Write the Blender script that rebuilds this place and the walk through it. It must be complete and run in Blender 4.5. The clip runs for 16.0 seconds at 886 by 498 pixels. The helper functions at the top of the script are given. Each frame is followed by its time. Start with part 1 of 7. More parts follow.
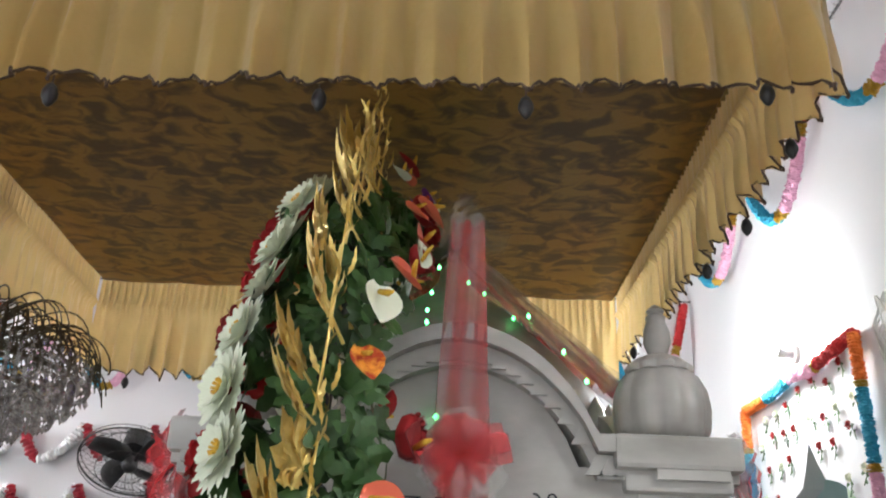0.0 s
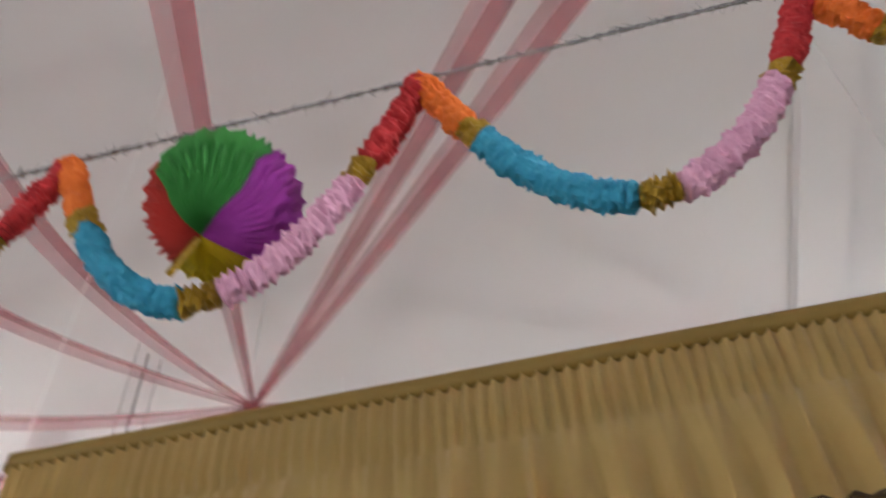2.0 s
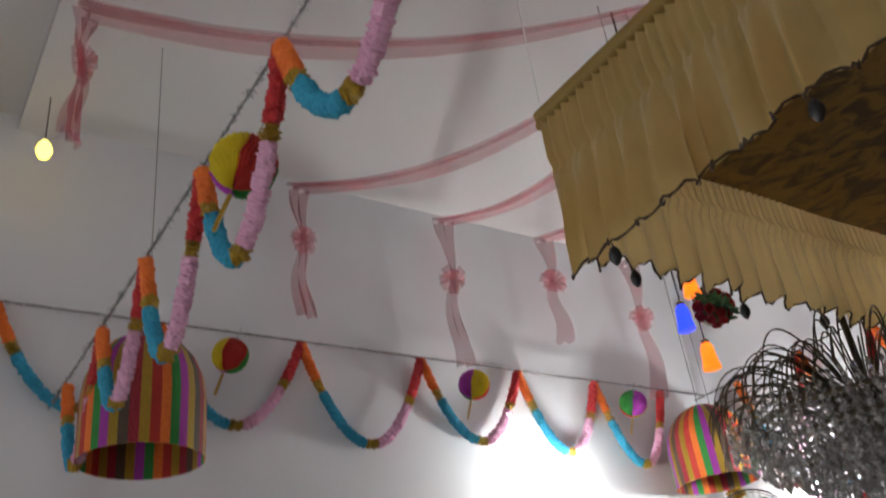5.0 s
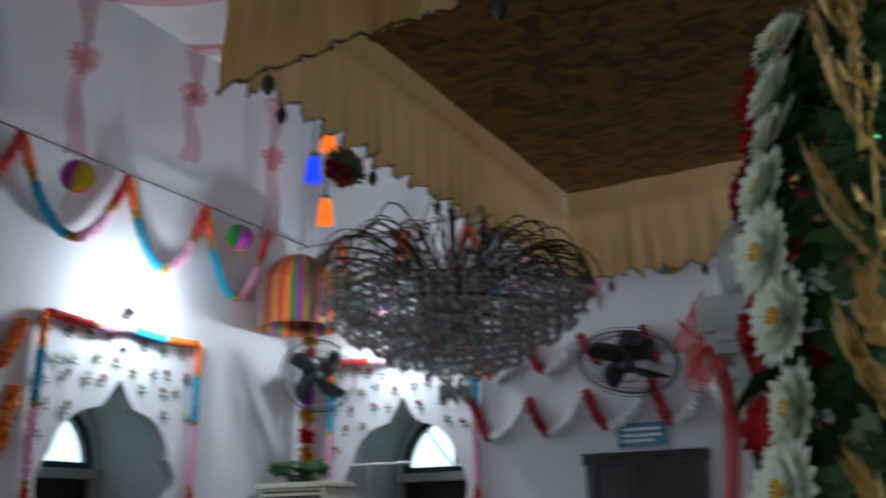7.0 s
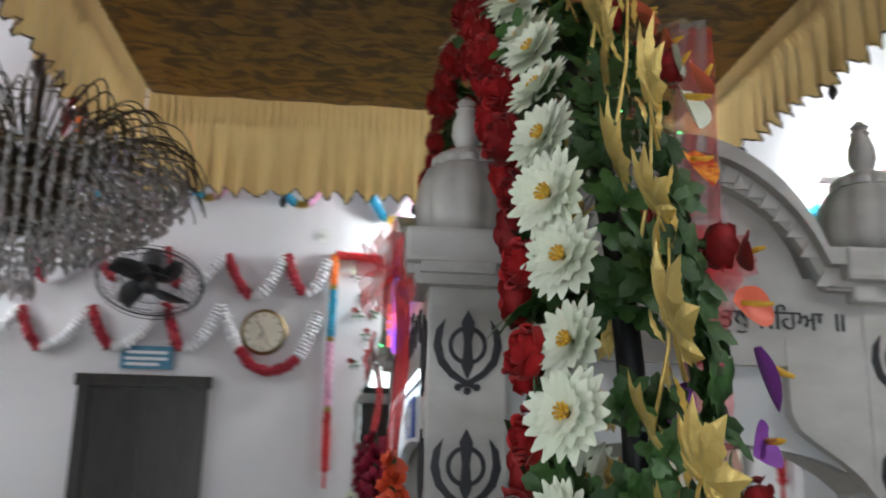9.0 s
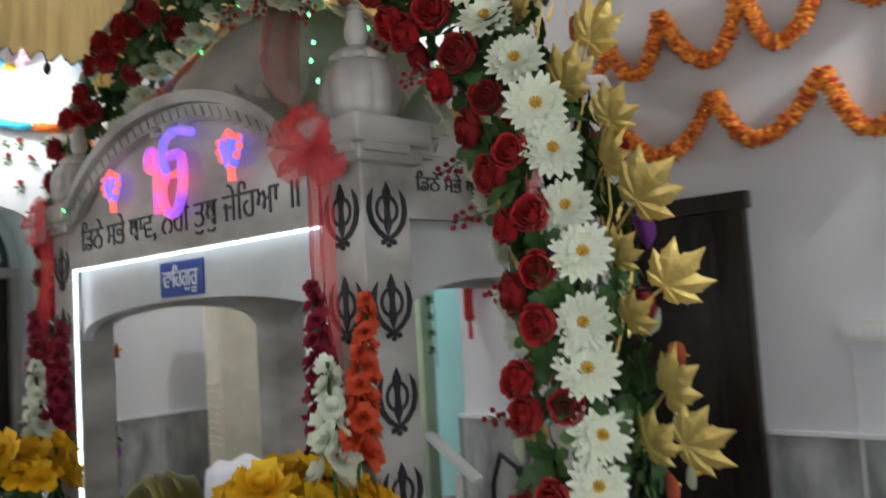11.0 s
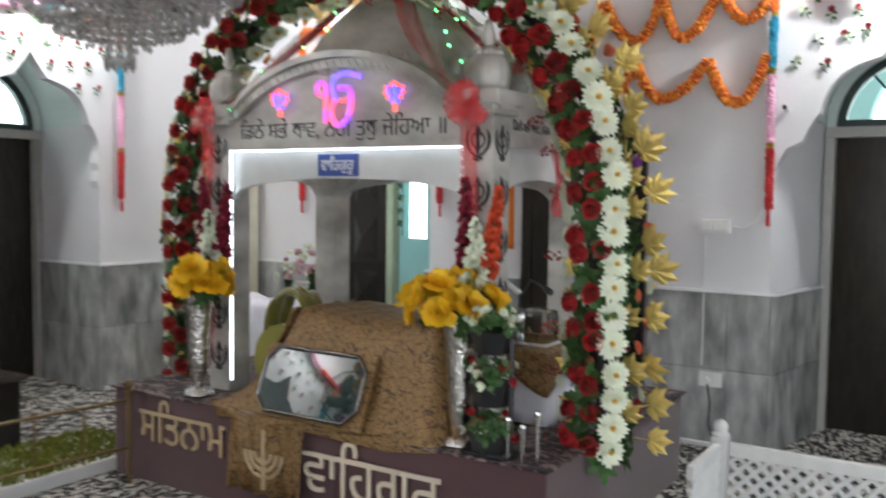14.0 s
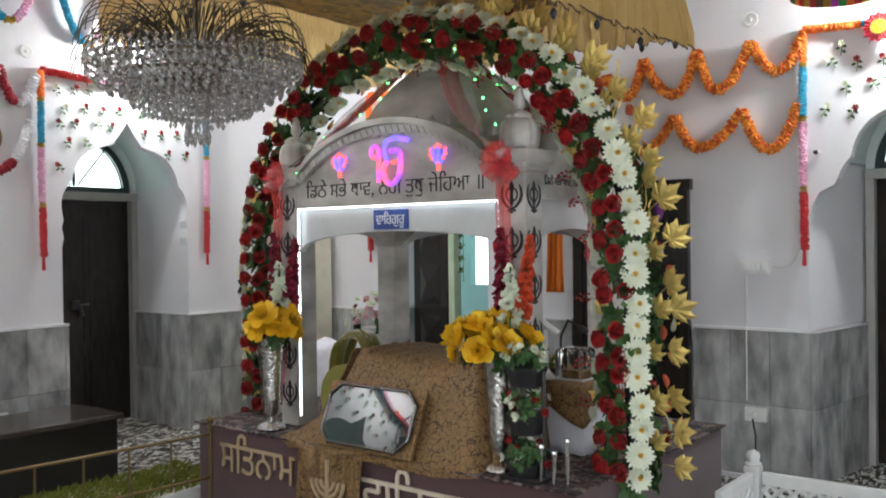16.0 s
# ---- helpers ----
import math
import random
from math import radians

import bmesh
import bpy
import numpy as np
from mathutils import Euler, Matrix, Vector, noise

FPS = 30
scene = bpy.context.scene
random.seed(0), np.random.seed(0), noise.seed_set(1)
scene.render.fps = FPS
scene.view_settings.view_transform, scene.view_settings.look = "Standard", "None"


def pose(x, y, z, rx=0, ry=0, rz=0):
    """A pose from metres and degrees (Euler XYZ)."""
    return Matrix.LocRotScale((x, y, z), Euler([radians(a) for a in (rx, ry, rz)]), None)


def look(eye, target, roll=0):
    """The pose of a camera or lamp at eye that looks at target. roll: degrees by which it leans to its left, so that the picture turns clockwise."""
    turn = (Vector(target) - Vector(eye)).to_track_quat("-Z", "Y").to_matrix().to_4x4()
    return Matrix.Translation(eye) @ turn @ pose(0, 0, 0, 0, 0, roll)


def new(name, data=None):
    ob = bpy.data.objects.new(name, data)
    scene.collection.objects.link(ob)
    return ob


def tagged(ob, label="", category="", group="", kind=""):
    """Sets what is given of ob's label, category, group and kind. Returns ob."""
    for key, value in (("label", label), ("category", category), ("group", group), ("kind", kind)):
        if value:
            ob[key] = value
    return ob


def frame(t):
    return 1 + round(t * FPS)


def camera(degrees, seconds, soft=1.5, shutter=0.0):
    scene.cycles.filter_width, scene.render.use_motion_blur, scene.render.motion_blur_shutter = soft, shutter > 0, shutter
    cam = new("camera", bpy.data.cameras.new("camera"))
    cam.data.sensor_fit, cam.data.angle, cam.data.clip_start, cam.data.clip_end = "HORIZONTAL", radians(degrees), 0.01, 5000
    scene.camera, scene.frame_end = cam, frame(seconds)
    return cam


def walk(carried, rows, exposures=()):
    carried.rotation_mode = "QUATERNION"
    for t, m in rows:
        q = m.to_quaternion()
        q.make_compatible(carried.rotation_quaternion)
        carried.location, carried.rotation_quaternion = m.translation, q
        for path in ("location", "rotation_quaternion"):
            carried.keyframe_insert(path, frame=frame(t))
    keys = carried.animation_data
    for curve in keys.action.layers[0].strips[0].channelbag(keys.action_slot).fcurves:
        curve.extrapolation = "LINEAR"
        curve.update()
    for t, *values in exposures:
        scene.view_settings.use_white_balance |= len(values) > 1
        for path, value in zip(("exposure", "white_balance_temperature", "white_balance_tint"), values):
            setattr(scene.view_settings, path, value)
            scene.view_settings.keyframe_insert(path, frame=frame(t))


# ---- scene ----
cam = camera(53.2, 16.0, soft=1.9, shutter=0.5)
PATH = [
    (0, (0.956, 0.353, 1.654), (0.958, 2.178, 2.473), 2.3),
    (0.5, (0.952, 0.355, 1.668), (0.962, 2.135, 2.58), 1.8),
    (1, (0.932, 0.341, 1.712), (0.768, 1.99, 2.831), -0.1),
    (1.5, (0.925, 0.305, 1.781), (0.743, 1.762, 3.138), -2.6),
    (2, (0.918, 0.256, 1.817), (0.625, 1.564, 3.302), -2.2),
    (2.5, (0.896, 0.222, 1.811), (0.385, 1.411, 3.336), -6.3),
    (3, (0.874, 0.225, 1.784), (0.101, 1.279, 3.299), -10.9),
    (3.5, (0.838, 0.268, 1.751), (-0.194, 1.244, 3.158), -15.3),
    (5.8, (0.879, 0.45, 1.608), (-0.55, 1.605, 2.397), -3.5),
    (6, (0.876, 0.459, 1.609), (-0.519, 1.679, 2.361), -2.6),
    (6.5, (0.854, 0.477, 1.646), (-0.403, 1.888, 2.301), -1.2),
    (7, (0.816, 0.448, 1.65), (-0.121, 2.112, 2.245), -0.9),
    (7.5, (0.807, 0.449, 1.685), (0.179, 2.271, 2.221), 0.1),
    (8, (0.737, 0.417, 1.62), (0.263, 2.296, 2.113), 1.9),
    (8.5, (0.567, 0.436, 1.597), (0.349, 2.367, 2.067), 2.5),
    (9, (0.342, 0.464, 1.621), (0.53, 2.401, 2.081), 1.3),
    (9.5, (0.067, 0.431, 1.621), (0.655, 2.314, 1.948), 0.1),
    (10, (-0.194, 0.531, 1.616), (0.68, 2.304, 1.914), -1.7),
    (10.2, (-0.299, 0.568, 1.613), (0.684, 2.287, 1.896), -2.9),
    (12.3, (-1.975, 0.532, 1.516), (-0.198, 1.449, 1.509), 1.2),
    (12.5, (-2.099, 0.51, 1.537), (-0.332, 1.446, 1.523), 1.5),
    (13, (-2.394, 0.589, 1.543), (-0.631, 1.53, 1.471), -1.0),
    (13.5, (-2.707, 0.24, 1.534), (-0.951, 1.186, 1.391), 0.3),
    (14, (-2.923, 0.223, 1.597), (-1.243, 1.301, 1.471), 0.7),
    (14.5, (-3.028, 0.007, 1.601), (-1.433, 1.214, 1.586), 0.3),
    (15, (-3.103, -0.091, 1.617), (-1.536, 1.152, 1.642), 0.7),
    (15.5, (-3.174, -0.142, 1.621), (-1.598, 1.089, 1.643), -0.1),
    (16, (-3.163, -0.207, 1.614), (-1.592, 1.031, 1.593), -0.7),
]
# seconds, stops, kelvin, tint
EXPOSURES = [(0.0, 0.22, 6500, 10), (1.0, 0.12, 6800, 11), (1.5, 0.04, 6800, 12), (2.5, -0.28, 6650, 14), (3.5, -0.30, 7100, 14), (6.0, -1.38, 6100, 9), (6.5, -1.56, 5900, 9), (7.0, -1.54, 5750, 8), (7.5, -0.98, 5850, 8),
             (8.0, -0.6, 6000, 8), (9.0, -0.25, 6300, 9), (10.0, -0.38, 6500, 9), (12.5, 0.05, 6500, 10), (14.0, 0.15, 6500, 10), (16.0, 0.05, 6500, 10)]
walk(cam, [(t, look(eye, target, roll)) for t, eye, target, roll in PATH], EXPOSURES)

# lamp strengths in watts
SOUTH, WEST, NICHE = 26.0, 21.0, 54.0

# ---- world and lamps ----
world = bpy.data.worlds.new("sky")
scene.world = world
world.use_nodes = True
sky = world.node_tree.nodes.new("ShaderNodeTexSky")
sky.sky_type, sky.sun_disc, sky.sun_elevation, sky.sun_rotation = "NISHITA", False, radians(70), radians(225)
world.node_tree.links.new(sky.outputs[0], world.node_tree.nodes["Background"].inputs[0])
world.node_tree.nodes["Background"].inputs[1].default_value = 0.12
sun = new("sun", bpy.data.lights.new("sun", "SUN"))
sun.data.energy, sun.data.angle, sun.data.color = 5.0, radians(0.5), (1, 0.96, 0.9)
sun.matrix_world = look((-3, -3, 12), (0, 0, 0))


def area_lamp(name, eye, target, w, h, energy, colour=(1, 1, 1)):
    lamp = new(name, bpy.data.lights.new(name, "AREA"))
    lamp.data.shape, lamp.data.size, lamp.data.size_y, lamp.data.energy, lamp.data.color = "RECTANGLE", w, h, energy, colour
    lamp.matrix_world = look(eye, target)
    return lamp


def bulb_light(place, energy, colour=(1, 1, 1), size=0.05):
    lamp = new("bulb_light", bpy.data.lights.new("bulb_light", "POINT"))
    lamp.data.energy, lamp.data.shadow_soft_size, lamp.data.color = energy, size, colour
    lamp.location = place
    return lamp


# added fill lamps in assumed openings of the south and west walls, unseen
area_lamp("fill_south", (-0.6, -1.05, 1.35), (-0.6, 4, 1.45), 3.6, 2.3, SOUTH, (0.96, 0.98, 1))
area_lamp("fill_west", (-3.84, 0.3, 1.35), (2, 1.2, 1.5), 1.6, 2.2, WEST, (0.96, 0.98, 1))


# ---- materials ----
def material(name, colour, rough=0.6, metal=0.0, second=None, scale=8.0, amount=0.5, bump=0.0, bump_scale=60.0, stretch=(1, 1, 1),
             emit=0.0, alpha=1.0, transmission=0.0, sheen=0.0, vary=0.0, detail=6.0, sub=0.0):
    """A surface with two scales of variation: a broad mottling between two colours and a fine relief."""
    m = bpy.data.materials.new(name)
    m.use_nodes = True
    nt = m.node_tree
    n, ln = nt.nodes, nt.links
    b = n["Principled BSDF"]
    b.inputs["Roughness"].default_value = rough
    b.inputs["Metallic"].default_value = metal
    b.inputs["Alpha"].default_value = alpha
    b.inputs["Transmission Weight"].default_value = transmission
    b.inputs["Sheen Weight"].default_value = sheen
    if sub:
        b.inputs["Subsurface Weight"].default_value = sub
        b.inputs["Subsurface Radius"].default_value = (0.02, 0.015, 0.01)
        b.inputs["Subsurface Scale"].default_value = 0.5
    tc = n.new("ShaderNodeTexCoord")
    mp = n.new("ShaderNodeMapping")
    mp.inputs["Scale"].default_value = stretch
    ln.new(tc.outputs["Object"], mp.inputs[0])
    if second is None:
        second = tuple(c * 0.82 for c in colour)
    noise_tex = n.new("ShaderNodeTexNoise")
    noise_tex.inputs["Scale"].default_value, noise_tex.inputs["Detail"].default_value = scale, detail
    ln.new(mp.outputs[0], noise_tex.inputs["Vector"])
    ramp = n.new("ShaderNodeValToRGB")
    ramp.color_ramp.elements[0].position, ramp.color_ramp.elements[1].position = 0.5 - 0.5 * (1 - amount) - 0.02, 0.5 + 0.5 * (1 - amount) + 0.02
    ramp.color_ramp.elements[0].color, ramp.color_ramp.elements[1].color = (*second, 1), (*colour, 1)
    ln.new(noise_tex.outputs["Fac"], ramp.inputs[0])
    out = ramp.outputs[0]
    if vary:
        info = n.new("ShaderNodeObjectInfo")
        hsv = n.new("ShaderNodeHueSaturation")
        mr = n.new("ShaderNodeMapRange")
        mr.inputs["To Min"].default_value, mr.inputs["To Max"].default_value = 1 - vary, 1 + vary
        ln.new(info.outputs["Random"], mr.inputs[0])
        ln.new(mr.outputs[0], hsv.inputs["Value"])
        ln.new(out, hsv.inputs["Color"])
        out = hsv.outputs[0]
    ln.new(out, b.inputs["Base Color"])
    if emit:
        ln.new(out, b.inputs["Emission Color"])
        b.inputs["Emission Strength"].default_value = emit
    if bump:
        fine = n.new("ShaderNodeTexNoise")
        fine.inputs["Scale"].default_value, fine.inputs["Detail"].default_value = bump_scale, 4
        ln.new(mp.outputs[0], fine.inputs["Vector"])
        bp = n.new("ShaderNodeBump")
        bp.inputs["Strength"].default_value, bp.inputs["Distance"].default_value = bump, 0.01
        ln.new(fine.outputs["Fac"], bp.inputs["Height"])
        ln.new(bp.outputs[0], b.inputs["Normal"])
    return m


def patterned(name, dark, light, mid, scale, rough=0.7, metal=0.0, stretch=(1, 1, 1), edge=(0.42, 0.5, 0.6), bump=0.15, distort=1.5, axis_mix=0.0):
    """A woven or printed cloth with ragged motifs in three tones."""
    m = material(name, light, rough, metal, dark, scale, 0.5, bump, scale * 8, stretch)
    nt = m.node_tree
    ramp = next(k for k in nt.nodes if k.bl_idname == "ShaderNodeValToRGB")
    tex = next(k for k in nt.nodes if k.bl_idname == "ShaderNodeTexNoise")
    tex.inputs["Distortion"].default_value = distort
    e = ramp.color_ramp.elements
    e[0].position, e[1].position = edge[0], edge[2]
    e[0].color, e[1].color = (*dark, 1), (*light, 1)
    k = e.new(edge[1])
    k.color = (*mid, 1)
    return m


def scaled(name, dark, light, mid, scale):
    """A brocade of rounded cells with dark outlines and a ring inside each."""
    m = material(name, light, 0.55, 0.1, mid, 60, 0.5, 0.25, 260)
    nt = m.node_tree
    ramp = next(k for k in nt.nodes if k.bl_idname == "ShaderNodeValToRGB")
    tc = next(k for k in nt.nodes if k.bl_idname == "ShaderNodeTexCoord")
    warp = nt.nodes.new("ShaderNodeTexNoise")
    warp.inputs["Scale"].default_value = 30.0
    add = nt.nodes.new("ShaderNodeMixRGB")
    add.inputs[0].default_value = 0.06
    nt.links.new(tc.outputs["Object"], add.inputs[1])
    nt.links.new(tc.outputs["Object"], warp.inputs["Vector"])
    nt.links.new(warp.outputs["Color"], add.inputs[2])
    cells = nt.nodes.new("ShaderNodeTexVoronoi")
    cells.feature = "DISTANCE_TO_EDGE"
    cells.inputs["Scale"].default_value, cells.inputs["Randomness"].default_value = scale, 0.75
    nt.links.new(add.outputs[0], cells.inputs["Vector"])
    lines = nt.nodes.new("ShaderNodeValToRGB")
    e = lines.color_ramp.elements
    e[0].position, e[1].position = 0.025, 0.07
    e[0].color, e[1].color = (0, 0, 0, 1), (1, 1, 1, 1)
    for pos, val in ((0.13, 1.0), (0.165, 0.2), (0.20, 0.9), (0.30, 0.95), (0.36, 0.35)):
        k = e.new(pos)
        k.color = (val, val, val, 1)
    nt.links.new(cells.outputs["Distance"], lines.inputs[0])
    mix = nt.nodes.new("ShaderNodeMixRGB")
    mix.inputs[1].default_value = (*dark, 1)
    nt.links.new(lines.outputs[0], mix.inputs[0])
    nt.links.new(ramp.outputs[0], mix.inputs[2])
    nt.links.new(mix.outputs[0], nt.nodes["Principled BSDF"].inputs["Base Color"])
    return m


PLASTER = material("white_plaster", (0.76, 0.755, 0.785), 0.75, second=(0.65, 0.645, 0.67), scale=0.9, amount=0.35, bump=0.12, bump_scale=35)
CEILING = material("ceiling_paint", (0.75, 0.725, 0.72), 0.8, second=(0.66, 0.63, 0.62), scale=0.6, amount=0.3, bump=0.1, bump_scale=25)
ALCOVE = material("alcove_paint", (0.64, 0.72, 0.70), 0.7, second=(0.58, 0.66, 0.65), scale=1.2, amount=0.3, bump=0.1, bump_scale=30)
PALE_GREEN = material("pale_green_paint", (0.50, 0.62, 0.44), 0.6)
TEAL = material("teal_wall_paint", (0.42, 0.68, 0.66), 0.75, scale=1.0, bump=0.08)
DADO = material("grey_marble_tile", (0.47, 0.47, 0.465), 0.22, second=(0.18, 0.185, 0.185), scale=6.0, amount=0.66, bump=0.02, vary=0.24, stretch=(1.5, 1.5, 0.6), detail=12)
DADO_CAP = material("white_cap", (0.82, 0.82, 0.83), 0.45)
MARBLE = material("white_marble", (0.57, 0.555, 0.525), 0.3, second=(0.27, 0.255, 0.23), scale=3.4, amount=0.66, bump=0.03, bump_scale=40, stretch=(1, 1, 1.8), detail=10)
MARBLE_PANEL = material("polished_marble_panel", (0.66, 0.67, 0.67), 0.25, second=(0.46, 0.47, 0.47), scale=3.0, amount=0.5, bump=0.02, detail=9)
CARPET = patterned("patterned_carpet", (0.010, 0.009, 0.009), (0.58, 0.55, 0.50), (0.10, 0.085, 0.08), 13, 0.95, stretch=(1, 1.9, 1), edge=(0.455, 0.50, 0.56), bump=0.5, distort=1.2)
DOOR = material("black_gloss_paint", (0.014, 0.012, 0.011), 0.14, second=(0.03, 0.024, 0.02), scale=5, bump=0.06, bump_scale=30, stretch=(6, 6, 1))
STONE_JAMB = material("grey_stone_jamb", (0.45, 0.44, 0.42), 0.6, bump=0.1)
GLASS = material("clear_glass", (0.95, 1, 0.99), 0.03, transmission=1.0, second=(0.93, 0.98, 0.97))
WINDOW_FRAME = material("dark_green_paint", (0.015, 0.035, 0.035), 0.35)
SATIN = material("gold_satin", (0.66, 0.49, 0.18), 0.40, second=(0.50, 0.35, 0.115), scale=7, amount=0.5, bump=0.22, bump_scale=55, sheen=0.5, sub=0.0)
sheer = SATIN.node_tree.nodes.new("ShaderNodeBsdfTranslucent")
sheer.inputs["Color"].default_value = (0.86, 0.63, 0.29, 1)
blend = SATIN.node_tree.nodes.new("ShaderNodeMixShader")
blend.inputs[0].default_value = 0.42
SATIN.node_tree.links.new(SATIN.node_tree.nodes["Principled BSDF"].outputs[0], blend.inputs[1])
SATIN.node_tree.links.new(sheer.outputs[0], blend.inputs[2])
SATIN.node_tree.links.new(blend.outputs[0], SATIN.node_tree.nodes["Material Output"].inputs[0])
TRIM = material("brown_hem_braid", (0.085, 0.05, 0.03), 0.6, bump=0.3)
RAIL = material("ochre_cloth_band", (0.30, 0.19, 0.04), 0.6, bump=0.1)
CANOPY_CLOTH = patterned("brocade_canopy", (0.105, 0.062, 0.027), (0.33, 0.190, 0.044), (0.20, 0.115, 0.033), 10.5, 0.5, 0.0, (0.9, 1.25, 1), (0.40, 0.48, 0.57), 0.25, 0.9)
BROCADE = scaled("gold_brocade", (0.060, 0.030, 0.012), (0.32, 0.19, 0.072), (0.24, 0.135, 0.048), 19.0)
MAROON = material("maroon_velvet", (0.075, 0.03, 0.035), 0.85, scale=4, bump=0.15, sheen=0.4)
WHITE_CLOTH = material("white_cotton", (0.75, 0.75, 0.82), 0.8, bump=0.15, bump_scale=90)
OLIVE = material("olive_velvet", (0.22, 0.20, 0.02), 0.75, scale=6, sheen=0.6, bump=0.1)
ORANGE_CLOTH = material("saffron_cloth", (0.80, 0.20, 0.012), 0.75, scale=5, bump=0.1)
SILVER = material("hammered_silver", (0.78, 0.77, 0.74), 0.16, 1.0, second=(0.5, 0.49, 0.47), scale=14, bump=0.9, bump_scale=45)
CHROME = material("chrome", (0.8, 0.8, 0.8), 0.08, 1.0)
BRASS = material("aged_brass", (0.27, 0.19, 0.09), 0.38, 1.0, bump=0.05)
DARK_RIM = material("dark_steel_rim", (0.16, 0.15, 0.14), 0.25, 1.0)
GUNMETAL = material("bronze_wire", (0.12, 0.10, 0.07), 0.3, 0.9)
CRYSTAL = material("crystal", (0.90, 0.88, 0.86), 0.04, transmission=0.72, second=(0.55, 0.53, 0.52), scale=30, amount=0.6)
BLACK = material("black_plastic", (0.016, 0.016, 0.018), 0.4, bump=0.05)
WHITE_PLASTIC = material("white_plastic", (0.78, 0.78, 0.76), 0.4)
CREAM = material("cream_paint", (0.72, 0.68, 0.55), 0.5)
BLUE_SIGN = material("blue_enamel", (0.03, 0.07, 0.30), 0.3, scale=6)
INK = material("black_letter_paint", (0.02, 0.02, 0.025), 0.5)
WHITE_INK = material("white_letter_paint", (0.85, 0.86, 0.9), 0.5)
GILT = material("gilt_letters", (0.55, 0.42, 0.26), 0.5, 0.2, bump=0.1)
CREAM_LETTER = material("cream_letters", (0.72, 0.63, 0.50), 0.5)
RED_PETAL = material("red_fabric_petal", (0.43, 0.005, 0.008), 0.7, second=(0.25, 0.002, 0.004), scale=20, bump=0.2, vary=0.25, sheen=0.05)
WHITE_PETAL = material("white_fabric_petal", (0.80, 0.82, 0.72), 0.75, second=(0.70, 0.76, 0.56), scale=12, amount=0.3, bump=0.15, vary=0.06)
DAISY_EYE = material("yellow_stamen", (0.75, 0.55, 0.06), 0.7, second=(0.60, 0.28, 0.02), scale=60, bump=0.5)
LEAF = material("green_fabric_leaf", (0.048, 0.125, 0.024), 0.55, second=(0.018, 0.055, 0.012), scale=15, bump=0.2, vary=0.35)
GOLD_LEAF = material("gold_foil_leaf", (0.86, 0.67, 0.24), 0.34, 0.6, second=(0.72, 0.52, 0.15), scale=20, bump=0.5, bump_scale=60, vary=0.15)
CORAL = material("coral_petal", (0.85, 0.17, 0.09), 0.5, scale=10, bump=0.1, vary=0.1)
PURPLE = material("purple_petal", (0.25, 0.05, 0.38), 0.6, scale=10, vary=0.15)
YELLOW = material("yellow_fabric_petal", (0.86, 0.56, 0.015), 0.65, second=(0.76, 0.40, 0.008), scale=18, bump=0.2, vary=0.12)
MARIGOLD = material("marigold", (0.88, 0.34, 0.035), 0.8, second=(0.48, 0.05, 0.008), scale=42, amount=0.85, bump=1.0, bump_scale=70)
TUBE_RED = material("red_paper_frill", (0.62, 0.035, 0.04), 0.75, second=(0.40, 0.015, 0.02), scale=60, bump=0.8, bump_scale=90)
TUBE_DARK_RED = material("crimson_tinsel", (0.34, 0.008, 0.025), 0.6, scale=60, bump=0.9, bump_scale=90)
TUBE_ORANGE = material("orange_paper_frill", (0.85, 0.22, 0.03), 0.75, second=(0.72, 0.13, 0.015), scale=60, bump=0.8, bump_scale=90)
TUBE_CYAN = material("cyan_paper_frill", (0.035, 0.36, 0.52), 0.75, second=(0.015, 0.24, 0.40), scale=60, bump=0.8, bump_scale=90)
TUBE_PINK = material("pink_paper_frill", (0.79, 0.45, 0.60), 0.75, second=(0.68, 0.34, 0.50), scale=60, bump=0.8, bump_scale=90)
TUBE_WHITE = material("white_paper_frill", (0.80, 0.80, 0.83), 0.75, scale=60, bump=0.8, bump_scale=90)
TINSEL_GOLD = material("gold_tinsel", (0.45, 0.28, 0.03), 0.35, 0.6, scale=80, bump=1.0, bump_scale=120)
TINSEL_SILVER = material("silver_tinsel", (0.55, 0.55, 0.55), 0.25, 0.9, second=(0.2, 0.2, 0.2), scale=90, bump=1.0, bump_scale=140)
FOIL_GOLD = material("gold_foil", (0.75, 0.50, 0.06), 0.22, 0.9)
FOIL_RED = material("red_foil", (0.60, 0.02, 0.05), 0.22, 0.85)
FOIL_GREEN = material("green_foil", (0.01, 0.28, 0.10), 0.22, 0.85)
FOIL_PURPLE = material("purple_foil", (0.36, 0.04, 0.50), 0.22, 0.85)
PAPER_GREEN = material("green_tissue", (0.035, 0.27, 0.05), 0.8, scale=20, bump=0.2)
PAPER_PURPLE = material("magenta_tissue", (0.42, 0.05, 0.42), 0.8, scale=20, bump=0.2)
PAPER_YELLOW = material("yellow_tissue", (0.70, 0.55, 0.02), 0.8, scale=20, bump=0.2)
PAPER_RED = material("red_tissue", (0.48, 0.03, 0.02), 0.8, scale=20, bump=0.2)
NET_RED = material("red_net", (0.75, 0.035, 0.04), 0.7, alpha=0.52, second=(0.6, 0.02, 0.03), scale=9)
NET_PINK = material("pink_net", (0.66, 0.13, 0.17), 0.8, alpha=0.45, second=(0.56, 0.08, 0.11), scale=4)
NET_WHITE = material("white_net", (0.8, 0.82, 0.8), 0.8, alpha=0.26)
GRASS = material("artificial_grass", (0.24, 0.25, 0.02), 0.8, second=(0.09, 0.11, 0.012), scale=30, bump=0.6)
